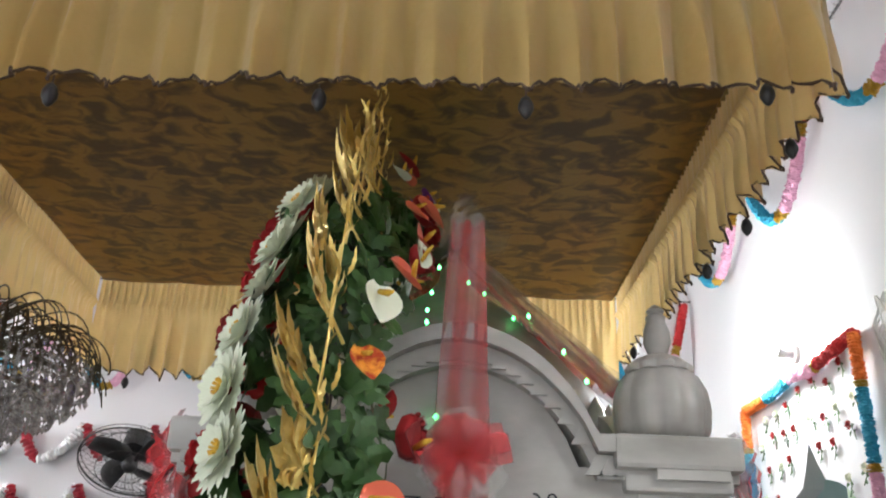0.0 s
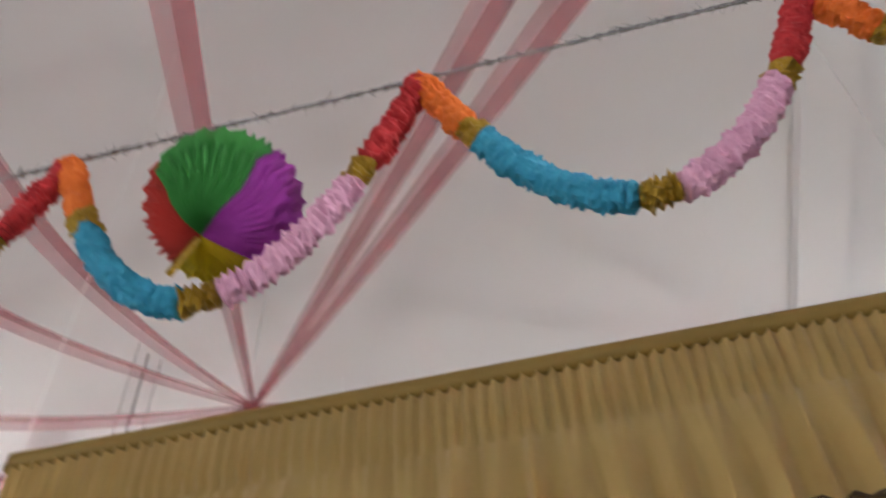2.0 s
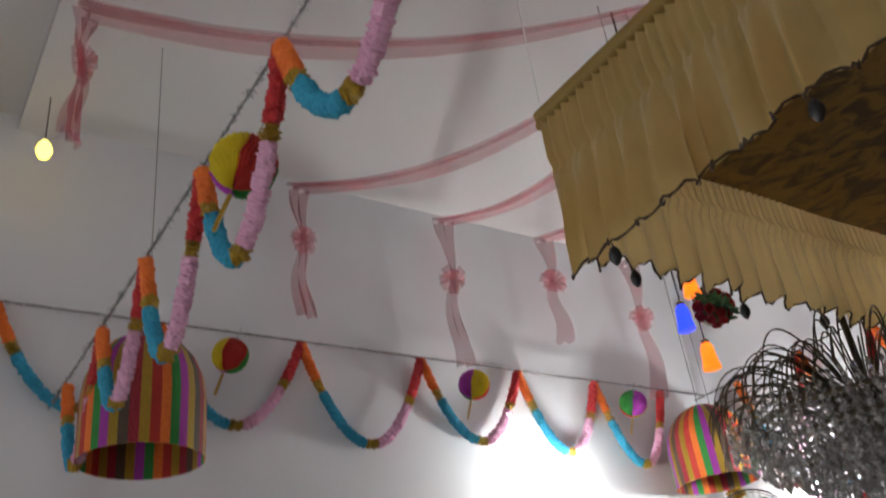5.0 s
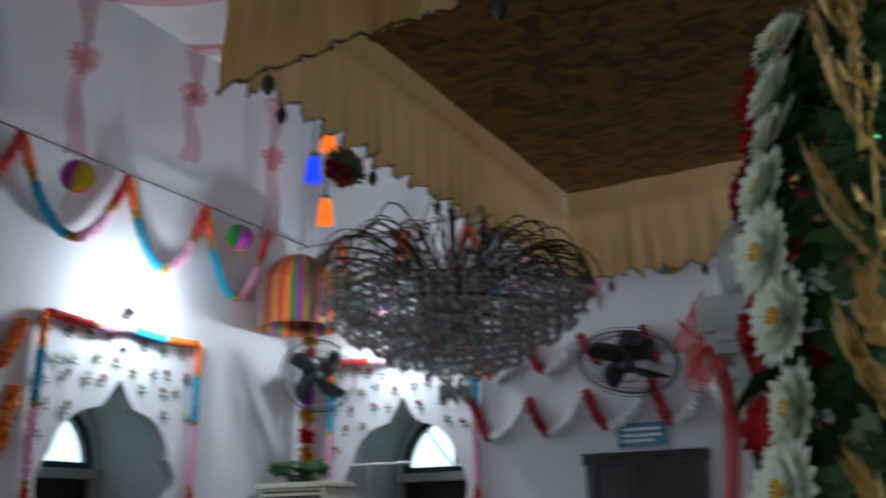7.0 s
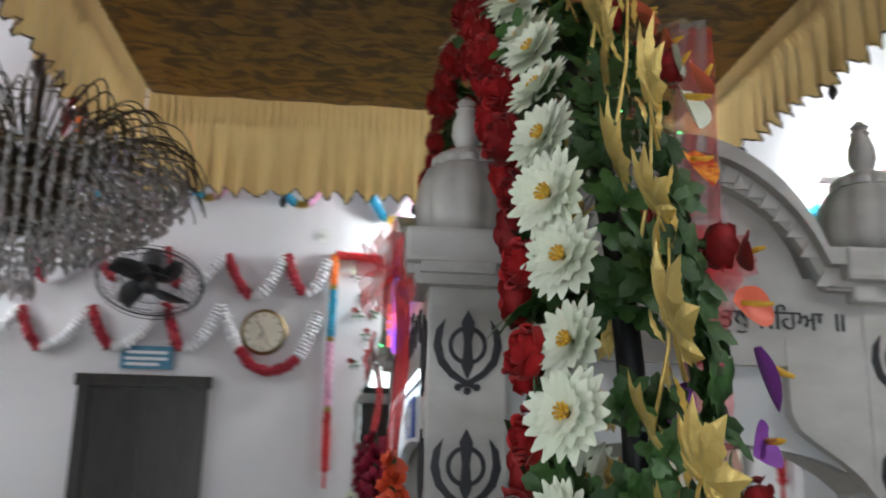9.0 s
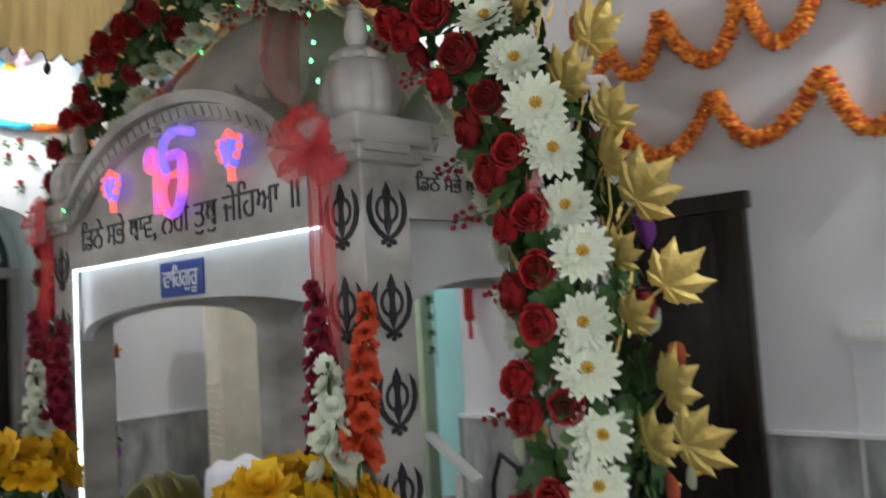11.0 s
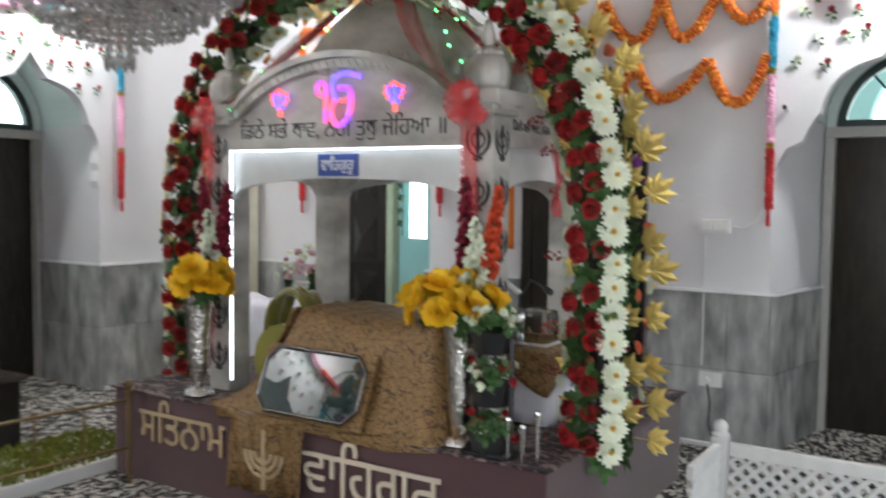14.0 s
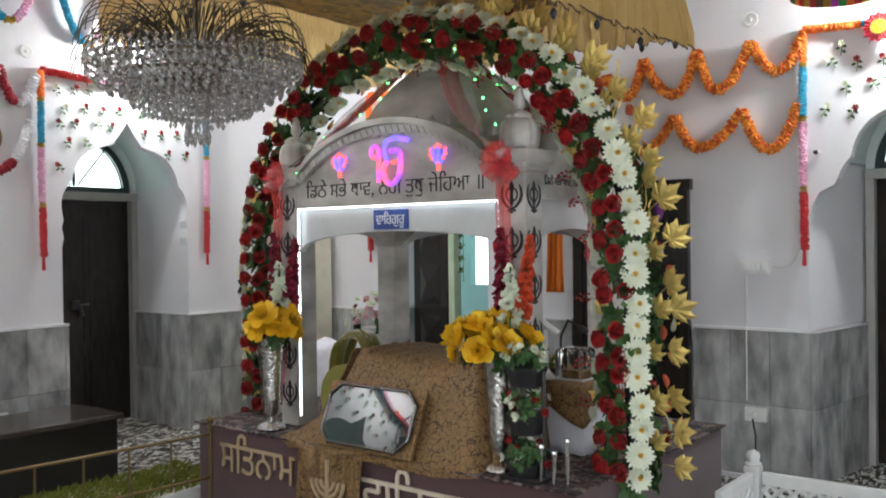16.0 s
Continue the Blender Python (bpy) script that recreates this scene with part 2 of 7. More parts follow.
CHAIN_GLOW = material("white_led", (0.80, 0.91, 1.0), 0.4, emit=5.5, second=(0.80, 0.91, 1.0))
NEON_BLUE = material("blue_neon", (0.10, 0.16, 1.0), 0.4, emit=1.1, second=(0.42, 0.18, 1.0), scale=14, amount=0.6)
NEON_RED = material("red_neon", (1.0, 0.12, 0.10), 0.4, emit=1.2, second=(1.0, 0.2, 0.16))
GLOW_BULB = material("white_bulb", (1.0, 1.0, 1.0), 0.4, emit=40.0, second=(1.0, 1.0, 1.0))
GLOW_PINK = material("pink_neon", (1.0, 0.16, 0.28), 0.4, emit=1.1, second=(0.22, 0.10, 1.0), scale=9, amount=0.75)
GLOW_GREEN = material("green_fairy_light", (0.1, 1.0, 0.25), 0.4, emit=9.0, second=(0.1, 1.0, 0.25))
GLOW_VIOLET = material("violet_fairy_light", (0.35, 0.2, 1.0), 0.4, emit=9.0, second=(0.35, 0.2, 1.0))
GLOW_WHITE = material("white_fairy_light", (1.0, 0.9, 0.95), 0.4, emit=9.0, second=(1.0, 0.9, 0.95))
GLOW_ORANGE = material("orange_lamp_glass", (1.0, 0.22, 0.01), 0.3, emit=3.0, second=(1.0, 0.14, 0.005))
GLOW_BLUE = material("blue_lamp_glass", (0.02, 0.06, 1.0), 0.3, emit=3.0, second=(0.02, 0.05, 0.9))
GLOW_YELLOW = material("yellow_bulb", (1.0, 0.75, 0.1), 0.3, emit=8.0, second=(1.0, 0.75, 0.1))
DARK_GLASS = material("picture_glass", (0.03, 0.05, 0.045), 0.02, second=(0.02, 0.03, 0.03))
DARK_GLASS.node_tree.nodes["Principled BSDF"].inputs["IOR"].default_value = 2.1
PICTURE = material("dull_green_picture", (0.02, 0.07, 0.04), 0.35, second=(0.10, 0.12, 0.12), scale=4, amount=0.6)
DIAL = material("clock_dial", (0.62, 0.58, 0.48), 0.4)

DOOR.node_tree.nodes["Principled BSDF"].inputs["Specular IOR Level"].default_value = 0.4
BACKDROP = material("bright_day", (0.92, 1.0, 0.99), 1.0, second=(0.92, 1.0, 0.99), emit=2.6)


# ---- mesh helpers ----
class Shape:
    """Collects vertices and faces for one mesh."""

    def __init__(self):
        self.v, self.f, self.slot = [], [], []

    def add(self, verts, faces, slot=0):
        k = len(self.v)
        self.v += [tuple(p) for p in verts]
        self.f += [tuple(i + k for i in f) for f in faces]
        self.slot += [slot] * len(faces)
        return self

    def box(self, a, b, bevel=0.0, slot=0):
        a, b = Vector(a), Vector(b)
        if not bevel:
            vs = [(x, y, z) for x in (a.x, b.x) for y in (a.y, b.y) for z in (a.z, b.z)]
            return self.add(vs, [(0, 1, 3, 2), (4, 6, 7, 5), (0, 4, 5, 1), (2, 3, 7, 6), (0, 2, 6, 4), (1, 5, 7, 3)], slot)
        bm = bmesh.new()
        bmesh.ops.create_cube(bm, size=1)
        for v in bm.verts:
            v.co = Vector((a[i] + (v.co[i] + 0.5) * (b[i] - a[i]) for i in range(3)))
        bmesh.ops.bevel(bm, geom=bm.edges[:], offset=bevel, segments=2, affect="EDGES", profile=0.6)
        bm.verts.index_update()
        self.add([v.co[:] for v in bm.verts], [[v.index for v in f.verts] for f in bm.faces], slot)
        bm.free()
        return self

    def tube(self, pts, radius, sides=8, slot=0, close=False, caps=True):
        """A round tube along points; radius is one number or one for each point."""
        pts = [Vector(p) for p in pts]
        n = len(pts)
        rad = radius if hasattr(radius, "__len__") else [radius] * n
        vs, up = [], None
        for i, p in enumerate(pts):
            if close:
                d = pts[(i + 1) % n] - pts[i - 1]
            else:
                d = pts[min(i + 1, n - 1)] - pts[max(i - 1, 0)]
            d = d.normalized() if d.length > 1e-9 else Vector((0, 0, 1))
            if up is None:
                up = Vector((0, 0, 1)) if abs(d.z) < 0.9 else Vector((1, 0, 0))
            side = d.cross(up)
            side = side.normalized() if side.length > 1e-6 else d.orthogonal().normalized()
            up = side.cross(d).normalized()
            for k in range(sides):
                a = 2 * math.pi * k / sides
                vs.append(p + rad[i] * (math.cos(a) * side + math.sin(a) * up))
        fs = []
        for i in range(n if close else n - 1):
            j = (i + 1) % n
            for k in range(sides):
                l = (k + 1) % sides
                fs.append((i * sides + k, i * sides + l, j * sides + l, j * sides + k))
        if caps and not close:
            fs.append(tuple(range(sides))[::-1])
            fs.append(tuple(range((n - 1) * sides, n * sides)))
        return self.add(vs, fs, slot)

    def lathe(self, profile, sides=20, centre=(0, 0, 0), slot=0, lobes=0, lobe=0.0):
        """Turned about the z axis; profile rows are radius, height."""
        cx, cy, cz = centre
        vs, fs = [], []
        for r, z in profile:
            for k in range(sides):
                a = 2 * math.pi * k / sides
                rr = r * (1 - lobe * (0.5 + 0.5 * math.cos(lobes * a)) ** 4) if lobes else r
                vs.append((cx + rr * math.cos(a), cy + rr * math.sin(a), cz + z))
        for i in range(len(profile) - 1):
            for k in range(sides):
                l = (k + 1) % sides
                fs.append((i * sides + k, i * sides + l, (i + 1) * sides + l, (i + 1) * sides + k))
        fs.append(tuple(range(sides))[::-1])
        fs.append(tuple(range((len(profile) - 1) * sides, len(profile) * sides)))
        return self.add(vs, fs, slot)

    def prism(self, outline, put, d0, d1, slot=0):
        """A flat outline of (u, z) pairs, put into the world by put(u, d, z), from depth d0 to d1."""
        n = len(outline)
        vs = [put(u, d0, z) for u, z in outline] + [put(u, d1, z) for u, z in outline]
        fs = [tuple(range(n)), tuple(range(n, 2 * n))[::-1]]
        fs += [(i, i + n, (i + 1) % n + n, (i + 1) % n) for i in range(n)]
        return self.add(vs, fs, slot)

    def grid(self, rows, slot=0):
        """A sheet through equal rows of points."""
        m = len(rows[0])
        self_rows = [p for r in rows for p in r]
        fs = [(i * m + k, i * m + k + 1, (i + 1) * m + k + 1, (i + 1) * m + k) for i in range(len(rows) - 1) for k in range(m - 1)]
        return self.add(self_rows, fs, slot)

    def mesh(self, name, mats, smooth=None, fix=True):
        me = bpy.data.meshes.new(name)
        me.from_pydata(self.v, [], self.f)
        for m in mats if hasattr(mats, "__len__") else [mats]:
            me.materials.append(m)
        me.polygons.foreach_set("material_index", self.slot)
        if fix:
            bm = bmesh.new()
            bm.from_mesh(me)
            bmesh.ops.recalc_face_normals(bm, faces=bm.faces[:])
            bm.to_mesh(me)
            bm.free()
        if smooth is not None:
            me.shade_smooth()
            if smooth < 180:
                me.set_sharp_from_angle(angle=radians(smooth))
        me.update()
        return me


def part(name, shape, mat, parent=None, label="", smooth=None, at=None, fix=True):
    me = shape if isinstance(shape, bpy.types.Mesh) else shape.mesh(name, mat, smooth, fix)
    ob = new(name, me)
    if parent is not None:
        ob.parent = parent
    if at is not None:
        ob.matrix_basis = at
    if label:
        ob["label"] = label
    return ob


def thing(name, label, category, group="", at=None, kind=""):
    ob = new(name)
    ob.empty_display_size = 0.05
    if at is not None:
        ob.matrix_basis = at
    return tagged(ob, label, category, group, kind)


def solid(ob, thickness):
    md = ob.modifiers.new("thickness", "SOLIDIFY")
    md.thickness, md.offset = thickness, 0
    return ob


def letters(text, size, extrude=0.002, thin=0.0):
    """The mesh data of a line of text, centred, in the xy plane."""
    curve = bpy.data.curves.new("letters", "FONT")
    curve.body, curve.size, curve.extrude, curve.align_x, curve.align_y = text, size, extrude, "CENTER", "CENTER"
    curve.offset = -thin
    curve.resolution_u = 3
    ob = new("letters", curve)
    me = bpy.data.meshes.new_from_object(ob.evaluated_get(bpy.context.evaluated_depsgraph_get()))
    bpy.data.objects.remove(ob)
    return me


# the faces of walls: along u, into the wall d, height z
N_WALL, E_WALL, W_WALL, S_WALL, ROOF = 6.28, 2.74, -3.88, -1.10, 5.25
north = lambda u, d, z: (u, N_WALL + d, z)
east = lambda u, d, z: (E_WALL + d, u, z)
west = lambda u, d, z: (W_WALL - d, u, z)
south = lambda u, d, z: (u, S_WALL - d, z)
rnd = random.Random(7)


# ---- the room ----
part("floor", Shape().box((W_WALL - 3.2, S_WALL - 1, -0.12), (E_WALL + 4.2, N_WALL + 4.2, 0.0)), CARPET)
tagged(bpy.data.objects["floor"], "grey and black patterned carpet over the whole hall", "floor", kind="structure")
roof = part("ceiling", Shape().box((W_WALL - 1.2, S_WALL - 0.3, ROOF), (E_WALL + 1.0, N_WALL + 1.0, ROOF + 0.15))
            .box((2.02, S_WALL, ROOF - 0.12), (2.26, N_WALL, ROOF + 0.01)).box((W_WALL, 0.84, ROOF - 0.10), (2.02, 1.06, ROOF + 0.01)), CEILING)
tagged(roof, "white painted ceiling with two shallow beams", "ceiling", kind="structure")

DEEP, SPRING = 0.90, 2.10


def arc(c, r, a0, a1, n, ky=1.0):
    return [(c[0] + r * math.cos(radians(a0 + (a1 - a0) * i / n)), c[1] + ky * r * math.sin(radians(a0 + (a1 - a0) * i / n))) for i in range(n + 1)]


def bulge(p, q, out, n=8):
    """An arc from p to q that swells away from the opening."""
    (x0, z0), (x1, z1) = p, q
    nx, nz = z1 - z0, -(x1 - x0)
    return [(x0 + (x1 - x0) * t + out * nx * 4 * t * (1 - t), z0 + (z1 - z0) * t + out * nz * 4 * t * (1 - t)) for t in (i / n for i in range(n + 1))]


def cusped(half):
    """The right half of a cusped arch, from the floor to its point."""
    k = half / 0.555
    pts = [(0.555 * k, 0.0), (0.555 * k, 1.60), (0.540 * k, 1.66), (0.555 * k, 1.74), (0.540 * k, 1.80)]
    pts += bulge((0.540 * k, 1.82), (0.47 * k, 2.10), 0.16)[1:]
    pts += bulge((0.47 * k, 2.10), (0.20 * k, 2.39), 0.17)[1:]
    pts += [(0.13 * k, 2.41), (0.07 * k, 2.49), (0.0, 2.60)]
    return pts


def alcove(wall_name, put, c, half, wide):
    """A deep niche with a cusped front and a barrel vault behind it."""
    right = cusped(half)
    HALF = half + 0.02
    splay = wide > HALF + 0.01
    left = [(-u, z) for u, z in right[::-1]][1:]
    hole = [(c + u, z) for u, z in right + left]
    if splay:
        right = [(wide - 0.002, 0.0), (wide - 0.002, 1.66), (wide - 0.025, 1.80), (wide - 0.075, 1.89), (half + 0.02, 1.93)] + [q for q in right if q[1] > 1.95]
        hole = [(c + u, z) for u, z in right + [(-u, z) for u, z in right[::-1]][1:]]
    panel = Shape().prism([(c + wide, 0.0), (c + wide, ROOF), (c - wide, ROOF), (c - wide, 0.0)] + hole[::-1], put, 0.0, 0.10)
    tagged(part(wall_name, panel, PLASTER), "white plastered wall with a cusped arch", "wall", kind="structure")
    vault = [(c + u, z) for u, z in arc((0, SPRING), HALF, 0, 180, 28)]
    side_edge = [(c - wide, SPRING), (c - wide, ROOF), (c + wide, ROOF), (c + wide, SPRING)] if splay else [(c - HALF, ROOF), (c + HALF, ROOF)]
    head = Shape().prism(vault + side_edge, put, 0.102, DEEP)
    if splay:
        for s in (-1, 1):
            plan = [(c + s * wide, 0.0), (c + s * wide, DEEP), (c + s * HALF, DEEP)]
            jamb = Shape().add([put(u, d, z) for z in (0.0, SPRING - 0.002) for u, d in plan], [(0, 1, 2), (5, 4, 3), (0, 2, 5, 3), (0, 3, 4, 1), (1, 4, 5, 2)])
            tagged(part(wall_name, jamb, PLASTER), "white plastered splayed door reveal", "wall", kind="structure")
    tagged(part(wall_name, head, ALCOVE), "pale green painted arch vault", "wall", kind="structure")


def arched_door(put, c, number, half):
    """A pair of panelled leaves under a half-round fanlight."""
    wide, leaf_w = half + 0.014, half - 0.045
    door = thing("door_%d" % number, "black gloss painted double door with bolt, closed", "door", kind="structure")
    for s in (-1, 1):
        lf = Shape()
        lf.prism([(c, 0.01), (c + s * leaf_w, 0.01), (c + s * leaf_w, 2.0), (c, 2.0)], put, DEEP - 0.05, DEEP)
        leaf = part("leaf", lf, DOOR, door)
        for z0, z1 in ((0.15, 0.62), (0.74, 1.18), (1.30, 1.86)):
            pn = Shape()
            u0, u1 = sorted((c + s * 0.08, c + s * (leaf_w - 0.07)))
            pn.prism([(u0, z0), (u1, z0), (u1, z1), (u0, z1)], put, DEEP - 0.062, DEEP - 0.05)
            pn.prism([(u0 + 0.05, z0 + 0.05), (u1 - 0.05, z0 + 0.05), (u1 - 0.05, z1 - 0.05), (u0 + 0.05, z1 - 0.05)], put, DEEP - 0.074, DEEP - 0.062)
            part("panel", pn, DOOR, leaf)
    part("bolt", Shape().tube([put(c - 0.05, DEEP - 0.075, 1.08), put(c + 0.12, DEEP - 0.075, 1.08)], 0.008, 8)
         .tube([put(c + 0.03, DEEP - 0.08, 1.08), put(c + 0.05, DEEP - 0.09, 0.98)], 0.02, 8)
         .prism([(c - 0.03, 1.04), (c + 0.03, 1.04), (c + 0.03, 1.12), (c - 0.03, 1.12)], put, DEEP - 0.085, DEEP - 0.05), BLACK, door, "dark sliding bolt with padlock", smooth=40)
    tagged(part("trim", Shape().prism([(c - wide, 0.0), (c - leaf_w - 0.003, 0.0), (c - leaf_w - 0.003, 2.0), (c - wide, 2.0)], put, DEEP - 0.12, DEEP)
                .prism([(c + leaf_w + 0.003, 0.0), (c + wide, 0.0), (c + wide, 2.0), (c + leaf_w + 0.003, 2.0)], put, DEEP - 0.12, DEEP)
                .prism([(c - wide, 2.002), (c + wide, 2.002), (c + wide, 2.07), (c - wide, 2.07)], put, DEEP - 0.13, DEEP), STONE_JAMB),
           "grey stone door jambs and lintel", "door frame", kind="structure")
    win = thing("window_%d" % number, "half-round fanlight with dark green frame", "window", kind="structure")
    R, z0 = half - 0.045, 2.075
    ring = arc((c, z0), R, 0, 180, 30) + arc((c, z0), R - 0.055, 180, 0, 30)
    fr = Shape().prism(ring, put, DEEP - 0.09, DEEP - 0.03)
    fr.prism([(c - R, z0), (c + R, z0), (c + R, z0 + 0.045), (c - R, z0 + 0.045)], put, DEEP - 0.088, DEEP - 0.032)
    part("window_frame", fr, WINDOW_FRAME, win)
    for a in (90, 52, 128):
        dx, dz = math.cos(radians(a)), math.sin(radians(a))
        part("mullion", Shape().tube([put(c + 0.05 * dx, DEEP - 0.06, z0 + 0.05), put(c + (R - 0.03) * dx, DEEP - 0.06, z0 + (R - 0.03) * dz)], 0.016 if a == 90 else 0.009, 6), WINDOW_FRAME, win)
    pane = part("pane", Shape().prism(arc((c, z0), R - 0.02, 0, 180, 30), put, DEEP - 0.062, DEEP - 0.056), GLASS, win)
    pane.visible_shadow = False
    # masonry round the fanlight closes the niche
    edge = arc((c, z0), R + 0.003, 0, 180, 30) + [(c - wide, z0)] + arc((c, SPRING), wide, 180, 0, 30) + [(c + wide, z0)]
    tagged(part("wall_fanlight", Shape().prism(edge, put, DEEP - 0.10, DEEP - 0.02), ALCOVE), "painted masonry round a fanlight", "wall", kind="structure")


# wall, face, centre, half width of the arch, half width at the corner of the wall, half width between the paper strips
ALCOVES = [("wall_north", north, 0.925, 0.57, 0.59, 0.74), ("wall_north", north, -2.85, 0.55, 0.57, 0.655), ("wall_east", east, 0.765, 0.52, 0.70, 0.71),
           ("wall_east", east, 4.55, 0.57, 0.59, 0.69), ("wall_west", west, 4.445, 0.55, 0.57, 0.64)]
for number, (nm, put, c, half, wide, strip_w) in enumerate(ALCOVES, 1):
    alcove(nm, put, c, half, wide)
    if number != 4:
        arched_door(put, c, number, half)


def wall_run(name, put, spans, lo=0.0, hi=ROOF):
    for a, b in spans:
        tagged(part(name, Shape().prism([(a, lo), (b, lo), (b, hi), (a, hi)], put, 0.0, DEEP), PLASTER), "white plastered wall", "wall", kind="structure")


wall_run("wall_north", north, [(W_WALL, -3.42), (-2.28, 0.335), (1.515, E_WALL)])
wall_run("wall_east", east, [(S_WALL - DEEP, 0.065), (1.465, 3.96), (5.14, N_WALL + DEEP)])
wall_run("wall_west", west, [(S_WALL - DEEP, -0.55), (1.15, 3.875), (5.015, N_WALL + DEEP)])
# the unseen west and south openings are assumed, to hold the fill lamps
wall_run("wall_west", west, [(-0.55, 1.15)], 2.65)
wall_run("wall_south", south, [(W_WALL, -2.45), (1.25, E_WALL)])
wall_run("wall_south", south, [(-2.45, 1.25)], 3.25)

# outer veranda: pale teal walls with arched openings seen through the fanlights
for nm, put, cs, lo, hi in (("wall_veranda_east", east, (0.55, 5.9), -2.5, 7.0),):
    outline = [(hi, 0.0), (hi, 3.9), (lo, 3.9), (lo, 0.0)]
    for c in sorted(cs):
        outline += [(c - 0.75, 0.0)] + [(c - 0.75 * math.cos(radians(a)), 2.1 + 0.85 * math.sin(radians(a))) for a in range(0, 181, 10)] + [(c + 0.75, 0.0)]
    tagged(part(nm, Shape().prism(outline, put, 2.7, 2.9), TEAL), "pale teal veranda wall with arched openings", "wall", kind="structure")
for nm, put, lo, hi, far in (("north", north, -5.5, 4.4, 3.2), ("east", east, -3.5, 8.0, 4.6), ("west", west, -3.0, 8.0, 3.0)):
    tagged(part("backdrop_" + nm, Shape().prism([(lo, -0.1), (hi, -0.1), (hi, 6.0), (lo, 6.0)], put, far, far + 0.05), BACKDROP), "bright hazy daylight outside", "backdrop", kind="structure")
tagged(part("ground", Shape().box((-120, -120, -0.3), (120, 120, -0.14)), STONE_JAMB), "grey paved ground outside", "ground", kind="structure")

# plain black doors set on the wall face
def flush_door(number, put, u0, u1, top=2.05):
    d = thing("door_%d" % number, "black panelled double door in a dark frame, closed", "door", kind="structure")
    fr = Shape()
    fr.prism([(u0, 0.0), (u0 + 0.075, 0.0), (u0 + 0.075, top), (u0, top)], put, -0.05, -0.003)
    fr.prism([(u1 - 0.075, 0.0), (u1, 0.0), (u1, top), (u1 - 0.075, top)], put, -0.05, -0.003)
    fr.prism([(u0 - 0.02, top), (u1 + 0.02, top), (u1 + 0.02, top + 0.075), (u0 - 0.02, top + 0.075)], put, -0.055, -0.003)
    part("door_frame", fr, DOOR, d)
    mid = (u0 + u1) / 2
    for a, b in ((u0 + 0.077, mid - 0.002), (mid + 0.002, u1 - 0.077)):
        leaf = part("leaf", Shape().prism([(a, 0.01), (b, 0.01), (b, top - 0.003), (a, top - 0.003)], put, -0.03, -0.003), DOOR, d)
        for z0, z1 in ((0.12, 0.6), (0.72, 1.25), (1.37, 1.92)):
            part("panel", Shape().prism([(a + 0.06, z0), (b - 0.06, z0), (b - 0.06, z1), (a + 0.06, z1)], put, -0.042, -0.03)
                 .prism([(a + 0.10, z0 + 0.04), (b - 0.10, z0 + 0.04), (b - 0.10, z1 - 0.04), (a + 0.10, z1 - 0.04)], put, -0.05, -0.042), DOOR, leaf)
    return d


flush_door(6, north, -1.368, -0.571, 2.015)
flush_door(7, east, 2.25, 3.16, 1.94)

# the open door in the east niche: one leaf swung into the room, a lit passage behind
open_door = thing("door_4", "black panelled door leaf standing open", "door", at=Matrix.Translation((3.11, 5.06, 0)) @ Matrix.Rotation(math.atan2(-0.55, -0.20), 4, "Z"), kind="structure")
leaf = part("leaf", Shape().box((0.0, -0.02, 0.02), (0.58, 0.02, 2.02), 0.004), DOOR, open_door)
for z0, z1 in ((0.12, 0.48), (0.58, 0.94), (1.04, 1.40), (1.50, 1.90)):
    for sd in (-1, 1):
        zm = (z0 + z1) / 2
        part("panel", Shape().add([(0.11, sd * 0.019, z0), (0.47, sd * 0.019, z0), (0.47, sd * 0.019, z1), (0.11, sd * 0.019, z1), (0.15, sd * 0.030, z0 + 0.04), (0.43, sd * 0.030, z0 + 0.04), (0.43, sd * 0.030, z1 - 0.04), (0.15, sd * 0.030, z1 - 0.04), (0.29, sd * 0.062, zm)],
                                  [(0, 1, 5, 4), (1, 2, 6, 5), (2, 3, 7, 6), (3, 0, 4, 7), (4, 5, 8), (5, 6, 8), (6, 7, 8), (7, 4, 8)]), DOOR, leaf)
tagged(part("trim", Shape().box((2.86, 4.42, 0.0), (2.96, 4.485, 2.6), 0.006), PALE_GREEN), "pale green painted door post", "door frame", kind="structure")
tagged(part("wall_passage", Shape().box((4.64, 3.2, 0), (4.74, 5.28, 3.0)).box((4.64, 5.56, 0), (4.74, 7.4, 3.0)).box((4.64, 5.281, 0), (4.74, 5.559, 1.12)).box((4.64, 5.281, 1.78), (4.74, 5.559, 3.0)), TEAL), "pale teal passage wall with a small window", "wall", kind="structure")

# a lamp over each niche
def niche_lamp(put, c, z=3.04, power=NICHE):
    lamp = thing("wall_lamp", "white bracket lamp with a bare glowing bulb", "lamp", "niche lamps")
    part("base", Shape().tube([put(c, -0.001, z), put(c, -0.02, z)], 0.045, 16), WHITE_PLASTIC, lamp, smooth=40)
    part("holder", Shape().tube([put(c, -0.02, z), put(c, -0.07, z), put(c, -0.10, z + 0.01)], [0.02, 0.02, 0.028], 12), WHITE_PLASTIC, lamp, smooth=40)
    part("bulb", Shape().tube([put(c, -0.10, z + 0.01), put(c, -0.13, z + 0.012), put(c, -0.165, z + 0.014), put(c, -0.195, z + 0.016), put(c, -0.205, z + 0.016)], [0.018, 0.034, 0.04, 0.028, 0.004], 14), GLOW_BULB, lamp, "glowing white bulb", smooth=60)
    bulb_light(put(c, -0.27, z + 0.03), power, (0.95, 1.0, 0.985), 0.05)
    return lamp


for nm, put, c, half, wide, strip_w in ALCOVES:
    niche_lamp(put, c, power=NICHE * (1.5 if put is west or c < -2 else 0.8 if c > 4 else 1.35 if put is east else 1.0))

